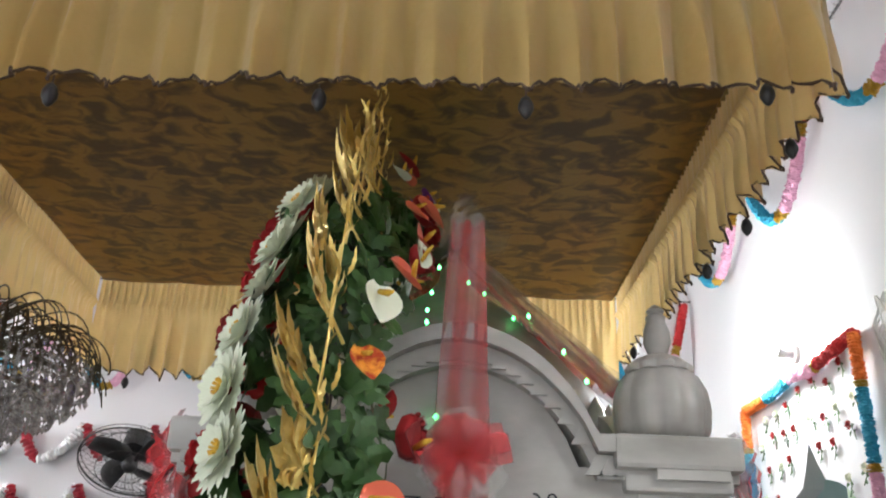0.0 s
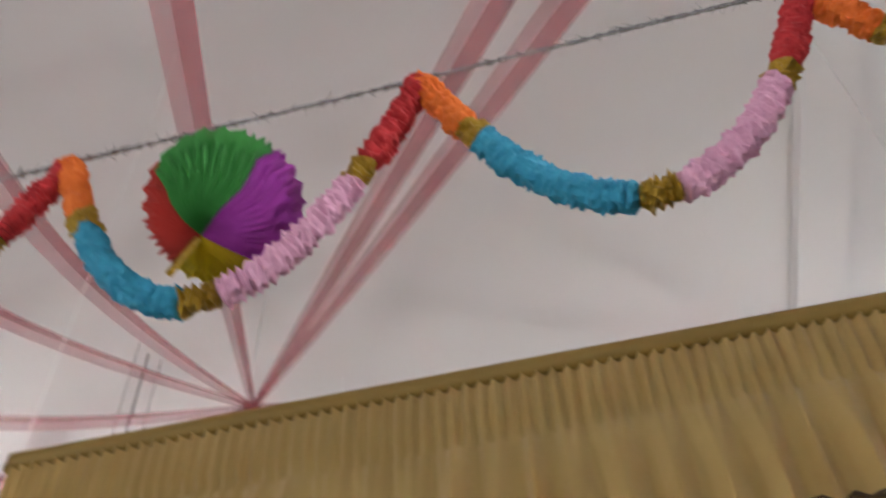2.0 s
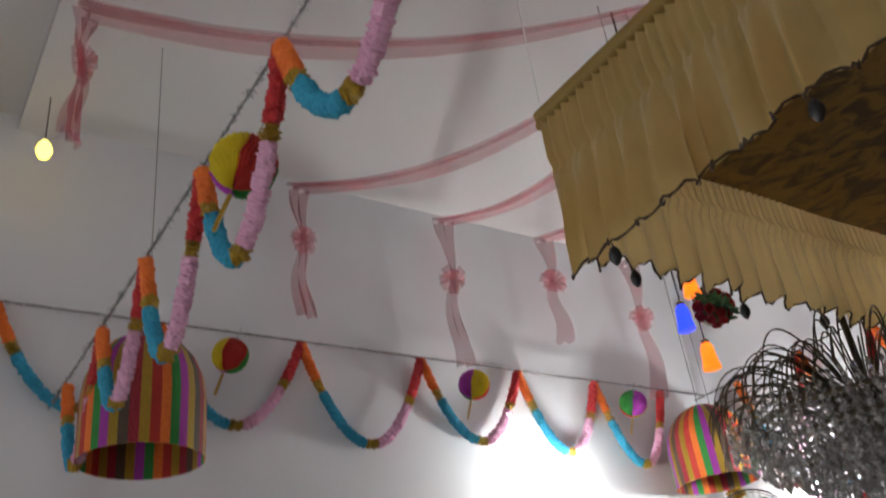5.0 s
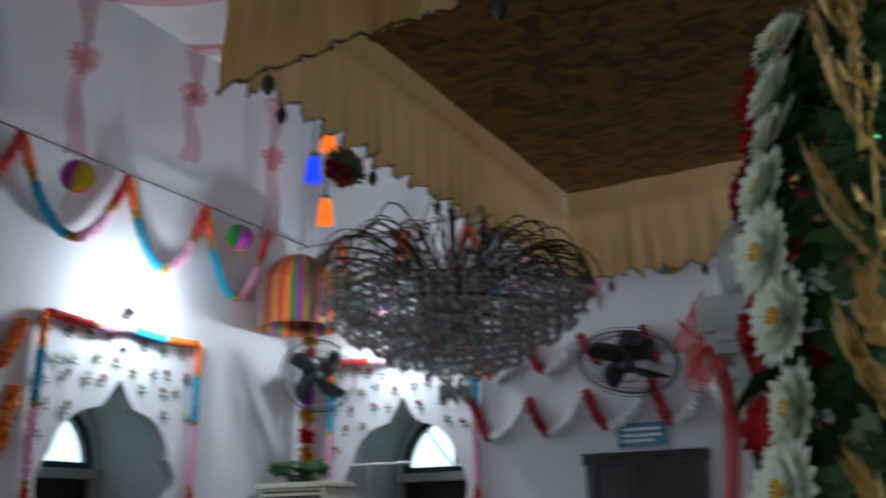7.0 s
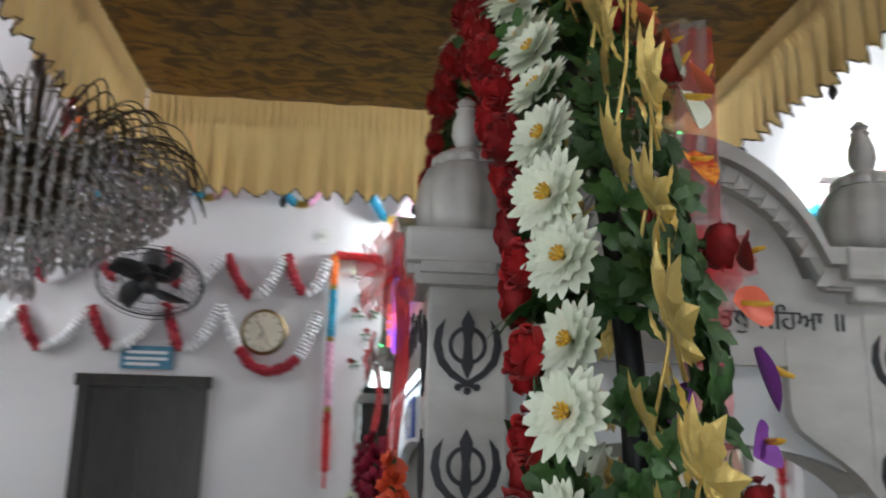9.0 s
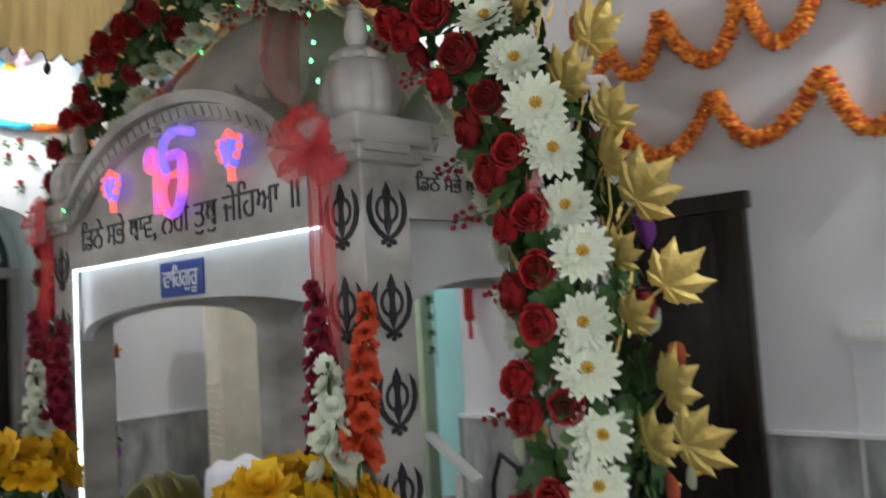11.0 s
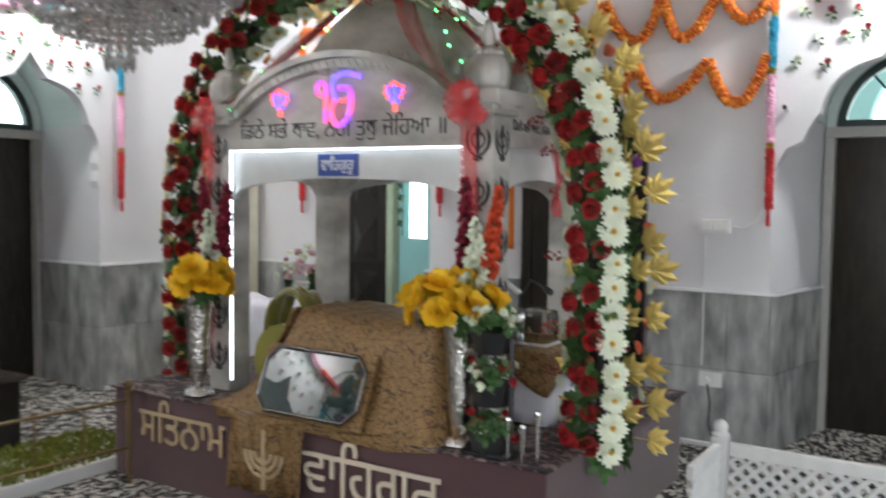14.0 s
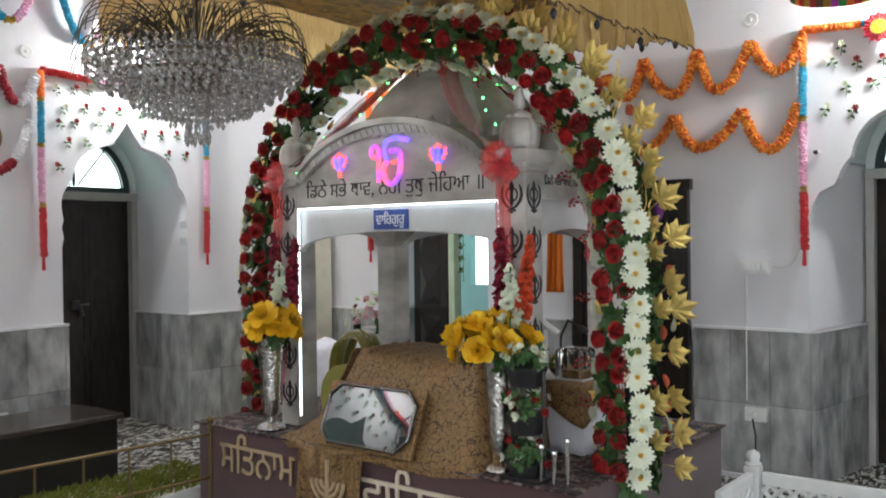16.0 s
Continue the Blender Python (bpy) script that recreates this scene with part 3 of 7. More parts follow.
# tinselled flowers pinned over each niche
rose_v = Shape()
for ring_r, zz, n, tilt in ((0.010, 0.012, 5, 0.2), (0.018, 0.004, 6, 0.6)):
    for k in range(n):
        a = 2 * math.pi * k / n + ring_r * 30
        ca, sa = math.cos(a), math.sin(a)
        rose_v.add([(0, 0, 0), (ring_r * ca - 0.008 * sa, ring_r * sa + 0.008 * ca, zz), (ring_r * 1.2 * ca, ring_r * 1.2 * sa, zz + 0.010), (ring_r * ca + 0.008 * sa, ring_r * sa - 0.008 * ca, zz)], [(0, 1, 2, 3)])
BLOOM_MESH = rose_v.mesh("bloom", RED_PETAL)
WHITE_BLOOM_MESH = rose_v.mesh("bloom", WHITE_PETAL)
sp = Shape().tube([(0, 0, 0), (0.004, -0.035, -0.004), (0, -0.08, 0.0)], 0.0025, 5)
for s, y in ((1, -0.015), (-1, -0.028), (1, -0.048)):
    sp.add([(0, y, 0), (s * 0.022, y + 0.004, 0.004), (s * 0.036, y - 0.012, 0.002), (s * 0.016, y - 0.016, 0.006)], [(0, 1, 2, 3)])
STEM_MESH = sp.mesh("stem", LEAF)


def pinned_rose(m, white=False):
    r = thing("artificial_rose", "small white cloth rosebud with green leaves pinned to the wall" if white else "small red cloth rosebud with green stem pinned to the wall", "flower", "roses over the niches", m)
    part("bloom", WHITE_BLOOM_MESH if white else BLOOM_MESH, None, r)
    part("stem", STEM_MESH, None, r)


def facing(put, u, z, d=-0.012, spin=0.0):
    o = Vector(put(u, d, z))
    nrm = (Vector(put(u, d - 1, z)) - o).normalized()
    x = Vector((0, 0, 1)).cross(nrm)
    m = Matrix((x, Vector((0, 0, 1)), nrm)).transposed().to_4x4()
    return Matrix.Translation(o) @ m @ Matrix.Rotation(spin, 4, "Z")


for nm, put, c, half, wide, strip_w in ALCOVES:
    for row, z in enumerate((2.84, 2.70, 2.56, 2.40, 2.22, 2.02)):
        clear = (0, 0, 0.10, 0.32, 0.52, 0.60)[row]
        u = -0.60 + 0.07 * (row % 2)
        while u < 0.62:
            if abs(u) > clear and abs(u) < half + 0.09:
                pinned_rose(facing(put, c + u + rnd.uniform(-0.03, 0.03), z + rnd.uniform(-0.03, 0.03), spin=rnd.uniform(-0.7, 0.7)), rnd.random() < 0.4)
            u += 0.155


# ---- the marble shrine ----
X0, X1, Y0, Y1 = 0.48, 1.52, 2.15, 3.94
POST, DAIS = 0.155, 0.50
shrine = thing("marble_shrine", "white marble canopy shrine with carved gables, finials and small dome", "shrine")
front = lambda u, d, z: (X0 + d, u, z)
back = lambda u, d, z: (X1 - d, u, z)
side_s = lambda u, d, z: (u, Y0 + d, z)
side_n = lambda u, d, z: (u, Y1 - d, z)


def emblem(put, u, z, h, parent):
    """A double-edged blade in a ring between two curved blades."""
    s = Shape()
    k = h / 0.22
    d0, d1 = -0.004, 0.0
    s.prism([(u, z + 0.11 * k), (u + 0.018 * k, z + 0.075 * k), (u + 0.010 * k, z + 0.02 * k), (u + 0.016 * k, z - 0.04 * k), (u, z - 0.075 * k), (u - 0.016 * k, z - 0.04 * k), (u - 0.010 * k, z + 0.02 * k), (u - 0.018 * k, z + 0.075 * k)], put, d0, d1)
    s.prism(arc((u, z + 0.015 * k), 0.052 * k, -90, 270, 24) + arc((u, z + 0.015 * k), 0.040 * k, 270, -90, 24), put, d0 + 0.001, d1)
    for g in (-1, 1):
        outer = [(u + g * x * k, z + y * k) for x, y in ((0.060, 0.085), (0.085, 0.055), (0.092, 0.01), (0.078, -0.035), (0.045, -0.070), (0.008, -0.090), (-0.022, -0.100))]
        inner = [(u + g * x * k, z + y * k) for x, y in ((-0.018, -0.086), (0.010, -0.072), (0.040, -0.050), (0.062, -0.02), (0.070, 0.02), (0.066, 0.055))]
        s.prism(outer + inner, put, d0 + 0.0005 * (g + 1), d1)
    for x in (-0.025, 0.025, 0):
        s.prism(arc((u + x * k, z - (0.095 if x else 0.105) * k), 0.010 * k, 0, 360, 10)[:-1], put, d0 - 0.0005, d1)
    return part("emblem", s, INK, parent, "black inlaid ceremonial emblem")


for px, py in ((X0, Y0), (X0, Y1 - POST), (X1 - POST, Y0), (X1 - POST, Y1 - POST)):
    post = part("post", Shape().box((px, py, DAIS), (px + POST, py + POST, 2.0), 0.006), MARBLE, shrine)
    cap = Shape().box((px - 0.03, py - 0.03, 1.945), (px + POST + 0.03, py + POST + 0.03, 1.985), 0.008)
    cap.box((px - 0.05, py - 0.05, 1.986), (px + POST + 0.05, py + POST + 0.05, 2.055), 0.010)
    part("capital", cap, MARBLE, shrine)
    base_c = (px + POST / 2, py + POST / 2, 2.055)
    fin = part("finial", Shape().lathe([(0.070, 0.0), (0.090, 0.008), (0.101, 0.035), (0.105, 0.075), (0.100, 0.115), (0.084, 0.148), (0.058, 0.164)], 64, base_c, lobes=10, lobe=0.07), MARBLE, shrine, smooth=50)
    part("petal_collar", Shape().lathe([(0.05, 0.156), (0.072, 0.160), (0.075, 0.172), (0.056, 0.188), (0.034, 0.198)], 40, base_c, lobes=10, lobe=0.14), MARBLE, fin, smooth=50)
    part("spire", Shape().lathe([(0.026, 0.196), (0.019, 0.204), (0.024, 0.212), (0.031, 0.232), (0.029, 0.258), (0.020, 0.282), (0.023, 0.291), (0.016, 0.298), (0.021, 0.306), (0.010, 0.317), (0.002, 0.322)], 16, base_c), MARBLE, fin, smooth=50)
    # emblems inlaid down the outer faces
    fy = front if px == X0 else back
    fs = side_s if py == Y0 else side_n
    for z in (1.822, 1.596, 1.370, 1.144, 0.918, 0.692):
        emblem(fy, py + POST / 2, z, 0.16, post)
        emblem(fs, px + POST / 2, z, 0.16, post)


def gable(put, a, b, name_label, peak, size, front_face):
    """One face: spandrel arch between the posts, lettered lintel and curved gable."""
    mid, w = (a + b) / 2, (b - a) / 2
    i0, i1 = a + POST, b - POST
    ws = (i1 - i0) / 2
    arch_pts = [(mid + ws * math.cos(radians(t)), 1.55 + 0.115 * math.sin(radians(t)) ** 0.8 if t not in (0, 180) else 1.55) for t in range(0, 181, 9)]
    part("spandrel", Shape().prism(arch_pts + [(i0, 1.815), (i1, 1.815)], put, 0.035, 0.075), MARBLE_PANEL, shrine)
    part("lintel", Shape().prism([(i0, 1.815), (i1, 1.815), (i1, 1.99), (i0, 1.99)], put, 0.006, 0.16), MARBLE, shrine)
    # gable field and its moulded rim
    flat = 1 - 0.26 / w

    def curve(top, low, wide):
        pts = []
        for k in range(41):
            t = -1 + 2 * k / 40
            s = max(0.0, 1 - (abs(t) / flat) ** 2) ** 0.8
            pts.append((mid + wide * t, low + (top - low) * s))
        return pts
    field = curve(peak - 0.06, 1.995, w - 0.02)
    part("gable", Shape().prism([(a + 0.02, 1.99)] + field + [(b - 0.02, 1.99)], put, 0.012, 0.12), MARBLE, shrine)
    for lo_d, hi_d, t0, t1, nm in ((-0.045, 0.13, 0.0, -0.035, "rim_moulding"), (-0.02, 0.125, -0.037, -0.085, "rim_band")):
        up_c, lo_c = curve(peak + t0, 2.052 + t0, w + 0.045), curve(peak + t1, 2.052 + t1, w + 0.045)
        part(nm, Shape().prism(up_c + lo_c[::-1], put, lo_d, hi_d), MARBLE, shrine)
    # carved darts along the band
    band = curve(peak - 0.06, 1.99, w + 0.03)
    darts = Shape()
    for k in range(1, 40):
        (u0, z0) = band[k]
        darts.prism([(u0 - 0.018, z0 - 0.017), (u0 + 0.018, z0 - 0.017), (u0 + 0.002, z0 + 0.018)], put, -0.027, -0.019)
    part("carved_band", darts, MARBLE, shrine)["kind"] = "stuff"
    txt = letters("\u0a3f\u0a21\u0a20\u0a47 \u0a38\u0a2d\u0a47 \u0a25\u0a3e\u0a35, \u0a28\u0a39\u0a40 \u0a24\u0a41\u0a27\u0a41 \u0a1c\u0a47\u0a3f\u0a39\u0a06 \u0965", size, thin=0.005 * size)
    txt.materials.append(INK)
    t = part("lettering", txt, None, shrine, "black painted line of letters")
    t.matrix_basis = facing(put, mid, 1.905, 0.004)
    return t


def fit_width(ob, width, height=1.0):
    k = width / max(1e-6, ob.dimensions.x)
    ob.matrix_basis = ob.matrix_basis @ Matrix.Diagonal((k, k * height, 1, 1))


bpy.context.view_layer.update()
texts = [gable(front, Y0, Y1, "front", 2.285, 0.1, True), gable(back, Y0, Y1, "back", 2.285, 0.1, False),
         gable(side_s, X0, X1, "side", 2.275, 0.06, False), gable(side_n, X0, X1, "side", 2.275, 0.06, False)]
bpy.context.view_layer.update()
for t, w, h in zip(texts, (1.30, 1.30, 0.66, 0.66), (1.05, 1.05, 1.0, 1.0)):
    fit_width(t, w, h)
for px, py, sx, sy in ((X1 - POST, Y0, -1, 1), (X1 - POST, Y1 - POST, -1, -1)):
    cx, cy = px + POST / 2, py + POST / 2
    br = Shape()
    prof = ((0.0, 1.56), (0.01, 1.575), (0.03, 1.60), (0.065, 1.63), (0.11, 1.66), (0.15, 1.69), (0.165, 1.72), (0.17, 1.868))
    rings = []
    for grow, z in prof:
        rings.append([(cx + (POST / 2 - 0.004) * ux + grow * sx * (1 if ux == sx else 0.0), cy + (POST / 2 - 0.004) * uy + grow * sy * (1 if uy == sy else 0.0), z) for ux, uy in ((-1, -1), (1, -1), (1, 1), (-1, 1), (-1, -1))])
    part("bracket", br.grid(rings), MARBLE, shrine, smooth=40)
roof_slab = Shape().box((X0 + 0.16, Y0 + 0.16, 1.98), (X1 - 0.16, Y1 - 0.16, 2.06))
part("roof_slab", roof_slab, MARBLE, shrine)
part("vault", Shape().box((X0 + 0.12, Y0 + 0.12, 1.87), (X1 - 0.12, Y1 - 0.12, 1.95)), MARBLE, shrine)
dome = part("dome", Shape().lathe([(0.50, 0.0), (0.52, 0.05), (0.50, 0.08), (0.515, 0.12), (0.49, 0.22), (0.42, 0.34), (0.31, 0.46), (0.19, 0.56), (0.09, 0.63), (0.05, 0.68), (0.045, 0.72), (0.06, 0.75), (0.02, 0.79)], 48, ((X0 + X1) / 2, (Y0 + Y1) / 2, 2.06), lobes=24, lobe=0.03), MARBLE, shrine, "ribbed marble dome", smooth=50)
for k in range(36):
    a = 2 * math.pi * k / 36
    cx, cy = (X0 + X1) / 2 + 0.51 * math.cos(a), (Y0 + Y1) / 2 + 0.51 * math.sin(a)
    part("lotus_petal", Shape().lathe([(0.03, 0.0), (0.036, 0.03), (0.022, 0.075), (0.002, 0.11)], 8, (cx, cy, 2.18)), MARBLE, dome, smooth=60)

# fairy lights, light strip, neon emblem and enamel sign belong to the front
strip = thing("light_strip", "glowing white led strip round the shrine opening", "light strip")
part("strip", Shape().box((X0 + 0.004, Y0 + POST + 0.010, 1.8105), (X0 + 0.024, Y1 - POST - 0.010, 1.8145)).box((X0 + 0.004, Y1 - POST - 0.006, 0.56), (X0 + 0.024, Y1 - POST - 0.001, 1.8145))
     .box((X0 + 0.004, Y0 + POST + 0.001, 0.56), (X0 + 0.024, Y0 + POST + 0.006, 1.8145)), WHITE_PLASTIC, strip)
for k in range(72):
    y = Y0 + POST + 0.014 + k * (Y1 - Y0 - 2 * POST - 0.028) / 71
    part("diode", Shape().box((X0 + 0.005, y - 0.0045, 1.8045), (X0 + 0.018, y + 0.0045, 1.8105)), CHAIN_GLOW, strip)
for k in range(64):
    z = 0.57 + k * 1.225 / 63
    part("diode", Shape().box((X0 + 0.003, Y1 - POST - 0.0125, z - 0.0055), (X0 + 0.014, Y1 - POST - 0.0062, z + 0.0055)), CHAIN_GLOW, strip)
    if k % 2:
        part("diode", Shape().box((X0 + 0.005, Y0 + POST + 0.0062, z - 0.004), (X0 + 0.012, Y0 + POST + 0.011, z + 0.004)), CHAIN_GLOW, strip)
sign = thing("enamel_sign", "small blue enamel sign with white letters", "sign")
part("plate", Shape().box((X0 + 0.026, 2.925, 1.675), (X0 + 0.034, 3.18, 1.785), 0.002), BLUE_SIGN, sign)
t = letters("\u0a35\u0a3e\u0a3f\u0a39\u0a17\u0a41\u0a30\u0a42", 0.07)
t.materials.append(WHITE_INK)
word = part("lettering", t, None, sign, "white letters")
word.matrix_basis = facing(front, 3.0525, 1.728, 0.0235)
bpy.context.view_layer.update()
fit_width(word, 0.21, 1.1)
neon = thing("neon_emblem", "glowing pink and violet neon holy letter sign", "neon sign")
def glowing(points, radius, mat, parent, name="glow_tube"):
    """A bent neon tube on the gable, smoothed through its points."""
    fine = []
    n = len(points)
    for i in range(n - 1):
        p0, p1, p2, p3 = (Vector((X0 - 0.02, *points[min(max(j, 0), n - 1)])) for j in (i - 1, i, i + 1, i + 2))
        for q in range(5):
            t = q / 5
            fine.append(0.5 * (2 * p1 + (p2 - p0) * t + (2 * p0 - 5 * p1 + 4 * p2 - p3) * t * t + (3 * p1 - p0 - 3 * p2 + p3) * t ** 3))
    fine.append(Vector((X0 - 0.02, *points[-1])))
    return part(name, Shape().tube(fine, radius, 8), mat, parent, smooth=60)


NY0, NZ0 = 3.03, 2.045
loop_one = [(0.063, -0.112), (0.064, -0.043), (0.059, 0.031), (0.068, 0.077), (0.093, 0.092), (0.118, 0.072), (0.114, 0.038), (0.088, 0.027), (0.064, 0.040)]
crown = [(0.0, 0.004), (0.020, 0.058), (0.011, 0.101), (-0.025, 0.121), (-0.077, 0.125), (-0.156, 0.106)]
bowl = [(-0.022, 0.057), (-0.086, 0.050), (-0.097, -0.005), (-0.089, -0.063), (-0.057, -0.112), (-0.014, -0.121), (0.019, -0.091), (0.031, -0.038), (0.0, 0.004)]
for pts, rad, mat in ((loop_one, 0.013, GLOW_PINK), (crown, 0.014, NEON_BLUE), (bowl, 0.016, GLOW_PINK), ([(-0.035, -0.004), (-0.088, -0.002)], 0.011, NEON_RED)):
    glowing([(NY0 + u, NZ0 + v) for u, v in pts], rad, mat, neon)
for y in (2.671, 3.393):
    g = thing("neon_flower", "small glowing violet neon flower with red beads", "neon sign", "neon flowers")
    for dx, dz, lean in ((0.0, 0.02, 0.0), (-0.034, 0.008, -0.35), (0.034, 0.008, 0.35)):
        glowing([(y + dx * 0.3, 2.015), (y + dx * 1.0, 2.045 + dz), (y + dx * 1.25 + lean * 0.015, 2.09 + dz)], 0.011, NEON_BLUE, g, "petal")
    glowing([(y, 1.975), (y, 2.02)], 0.012, NEON_RED, g, "stem")
    for dx, dz in ((-0.058, 0.075), (-0.062, 0.045), (-0.045, 0.018), (0.058, 0.075), (0.062, 0.045), (0.045, 0.018), (0.0, 0.10), (-0.02, 0.088), (0.02, 0.088)):
        part("bead", Shape().lathe([(0.003, -0.011), (0.010, -0.005), (0.010, 0.005), (0.003, 0.011)], 8, (X0 - 0.026, y + dx * 0.85, 2.025 + dz * 0.85)), NEON_RED, g)

# net ribbons from the dome to the corners, tied in bows and hanging down the posts
def ribbon_rows(path, width, across, fold=0.25, seed=0, n=None):
    r2 = random.Random(seed)
    rows = []
    across = Vector(across)
    for i, p in enumerate(path):
        w = width[i] if hasattr(width, "__len__") else width
        p = Vector(p)
        rows.append([tuple(p + across * (w * (k / 6 - 0.5)) + Vector((0, 0, 1)).cross(across) * (fold * w * math.sin(k * 2.1 + i * 0.5 + seed))) for k in range(7)])
    return rows


def bow(centre, normal, size, mat, parent, seed=1):
    r2 = random.Random(seed)
    c, n = Vector(centre), Vector(normal).normalized()
    x = Vector((0, 0, 1)).cross(n).normalized()
    zz = n.cross(x)
    for k in range(11):
        a = 2 * math.pi * k / 11 + r2.uniform(-0.2, 0.2)
        d = x * math.cos(a) + zz * math.sin(a)
        e = n.cross(d)
        L = size * r2.uniform(0.75, 1.15)
        lift = n * size * r2.uniform(0.15, 0.5)
        rows = []
        for t, wd, up in ((0.02, 0.05, 0.05), (0.35, 0.24, 0.7), (0.7, 0.34, 1.0), (1.0, 0.30, 0.6)):
            mid_p = c + d * L * t + lift * up
            rows.append([tuple(mid_p + e * L * wd * s + n * size * 0.06 * math.cos(5 * s + k)) for s in (-1, -0.4, 0.3, 1)])
        part("loop", Shape().grid(rows), mat, parent, smooth=180, fix=False)


top_c = Vector(((X0 + X1) / 2, (Y0 + Y1) / 2, 2.86))
drape = thing("net_ribbon", "red and white net ribbons draped from the dome with bows", "ribbon")
for k, (cx, cy, nx, ny) in enumerate(((X0 - 0.03, Y0 + 0.10, -1, 0.0), (X0 - 0.03, Y1 - 0.035, -1, 0.0), (X0 + 0.53, Y0 - 0.045, 0, -1), (X1 + 0.03, Y1 - 0.1, 1, 0), (X1 + 0.02, Y0 + 0.05, 1, 0))):
    end = Vector((cx, cy, 1.99))
    path = [top_c.lerp(end, i / 12) + Vector((0, 0, -0.10 * math.sin(math.pi * i / 12))) + Vector((nx, ny, 0)) * 0.10 * math.sin(math.pi * i / 12) for i in range(13)]
    if k == 2:
        crest = Vector((cx, Y0 - 0.06, 2.50))
        path = [top_c.lerp(crest, i / 6) for i in range(6)] + [crest.lerp(end, i / 6) for i in range(7)]
    ac = Vector((-(end - top_c).y, (end - top_c).x, 0)).normalized()
    part("streamer", Shape().grid(ribbon_rows(path, [0.018 + 0.0085 * i if k == 2 else 0.03 + 0.09 * math.sin(math.pi * min(1, i / 9)) ** 0.6 for i in range(13)], ac, 0.25, k)), NET_RED, drape, smooth=180, fix=False)
    part("white_edge", Shape().grid(ribbon_rows([p + Vector((0, 0, 0.02)) for p in path], [0.04 + 0.006 * i if k == 2 else 0.04 + 0.14 * math.sin(math.pi * min(1, i / 9)) ** 0.6 for i in range(13)], ac, 0.2, k + 9)), NET_WHITE, drape, smooth=180, fix=False)
    bow(end + Vector((nx, ny, 0)) * 0.03, (nx, ny - 0.7 * (k == 0), 0.1), 0.095 if k < 2 else 0.085, NET_RED, drape, k)
    bow(end + Vector((nx, ny, 0)) * 0.02, (nx, ny - 0.7 * (k == 0), 0.1), 0.085, NET_WHITE, drape, k + 20)
    if k < 3:
        tail = [end + Vector((nx * 0.02, ny * 0.02, -0.02)) + Vector((0.012 * math.sin(i * 1.1), 0.012 * math.sin(i * 0.9 + k), (-0.48 if k == 2 else -1.32) * i / 16)) for i in range(17)]
        part("tail", Shape().grid(ribbon_rows(tail, 0.085, (-ny, nx, 0) if nx == 0 else (0, 1, 0), 0.18, k + 3)), NET_RED, drape, smooth=180, fix=False)
bow(top_c, (-0.3, -0.8, 0.5), 0.17, NET_WHITE, drape, 55)
bow(top_c + Vector((0, 0, 0.02)), (-0.8, -0.3, 0.5), 0.17, NET_WHITE, drape, 56)
fairy = thing("fairy_lights", "string of tiny coloured fairy lights over the dome", "string lights")
for k in range(34):
    b = (k % 4)
    end = Vector(((X0, Y0 + 0.1, 2.0), (X0, Y1 - 0.1, 2.0), (X0 + 0.53, Y0 - 0.05, 2.0), (X1, Y0 + 0.05, 2.05))[b])
    p = top_c.lerp(end, 0.12 + 0.95 * ((k // 4) / 9)) + Vector((rnd.uniform(-0.03, 0.01), rnd.uniform(-0.05, 0.02), rnd.uniform(-0.03, 0.05) - 0.05))
    p += Vector((-0.06, -0.06, 0.03)) if b < 3 else Vector((0, 0, 0))
    part("bulb", Shape().lathe([(0.002, -0.006), (0.006, 0.0), (0.002, 0.007)], 8, p), (GLOW_GREEN, GLOW_WHITE, GLOW_VIOLET, GLOW_WHITE)[(k * 7 + b) % 4], fairy)

# ---- dais, throne cover and what stands on it ----
dais = thing("dais", "low platform covered in dark maroon velvet", "platform")
part("platform", Shape().box((0.22, 1.74, 0.0), (1.95, 4.42, DAIS - 0.012), 0.01), MAROON, dais)
part("top_cloth", Shape().box((0.20, 1.72, DAIS - 0.012), (1.97, 4.44, DAIS), 0.005), patterned("dark_floral_cloth", (0.02, 0.014, 0.016), (0.22, 0.17, 0.15), (0.06, 0.035, 0.04), 14, 0.8), dais)
for txt_s, yc, z, mat_l, wd in (("\u0a38\u0a3f\u0a24\u0a28\u0a3e\u0a2e", 3.86, 0.315, GILT, 0.66), ("\u0a35\u0a3e\u0a3f\u0a39\u0a17\u0a41\u0a30\u0a42", 2.62, 0.275, CREAM_LETTER, 0.78)):
    t = letters(txt_s, 0.2, 0.006)
    t.materials.append(mat_l)
    lt = part("raised_letters", t, None, dais, "raised gilt letters on the front")
    lt.matrix_basis = facing(lambda u, d, z: (0.212 + d, u, z), yc, z, -0.004)
    bpy.context.view_layer.update()
    fit_width(lt, wd, 1.15)

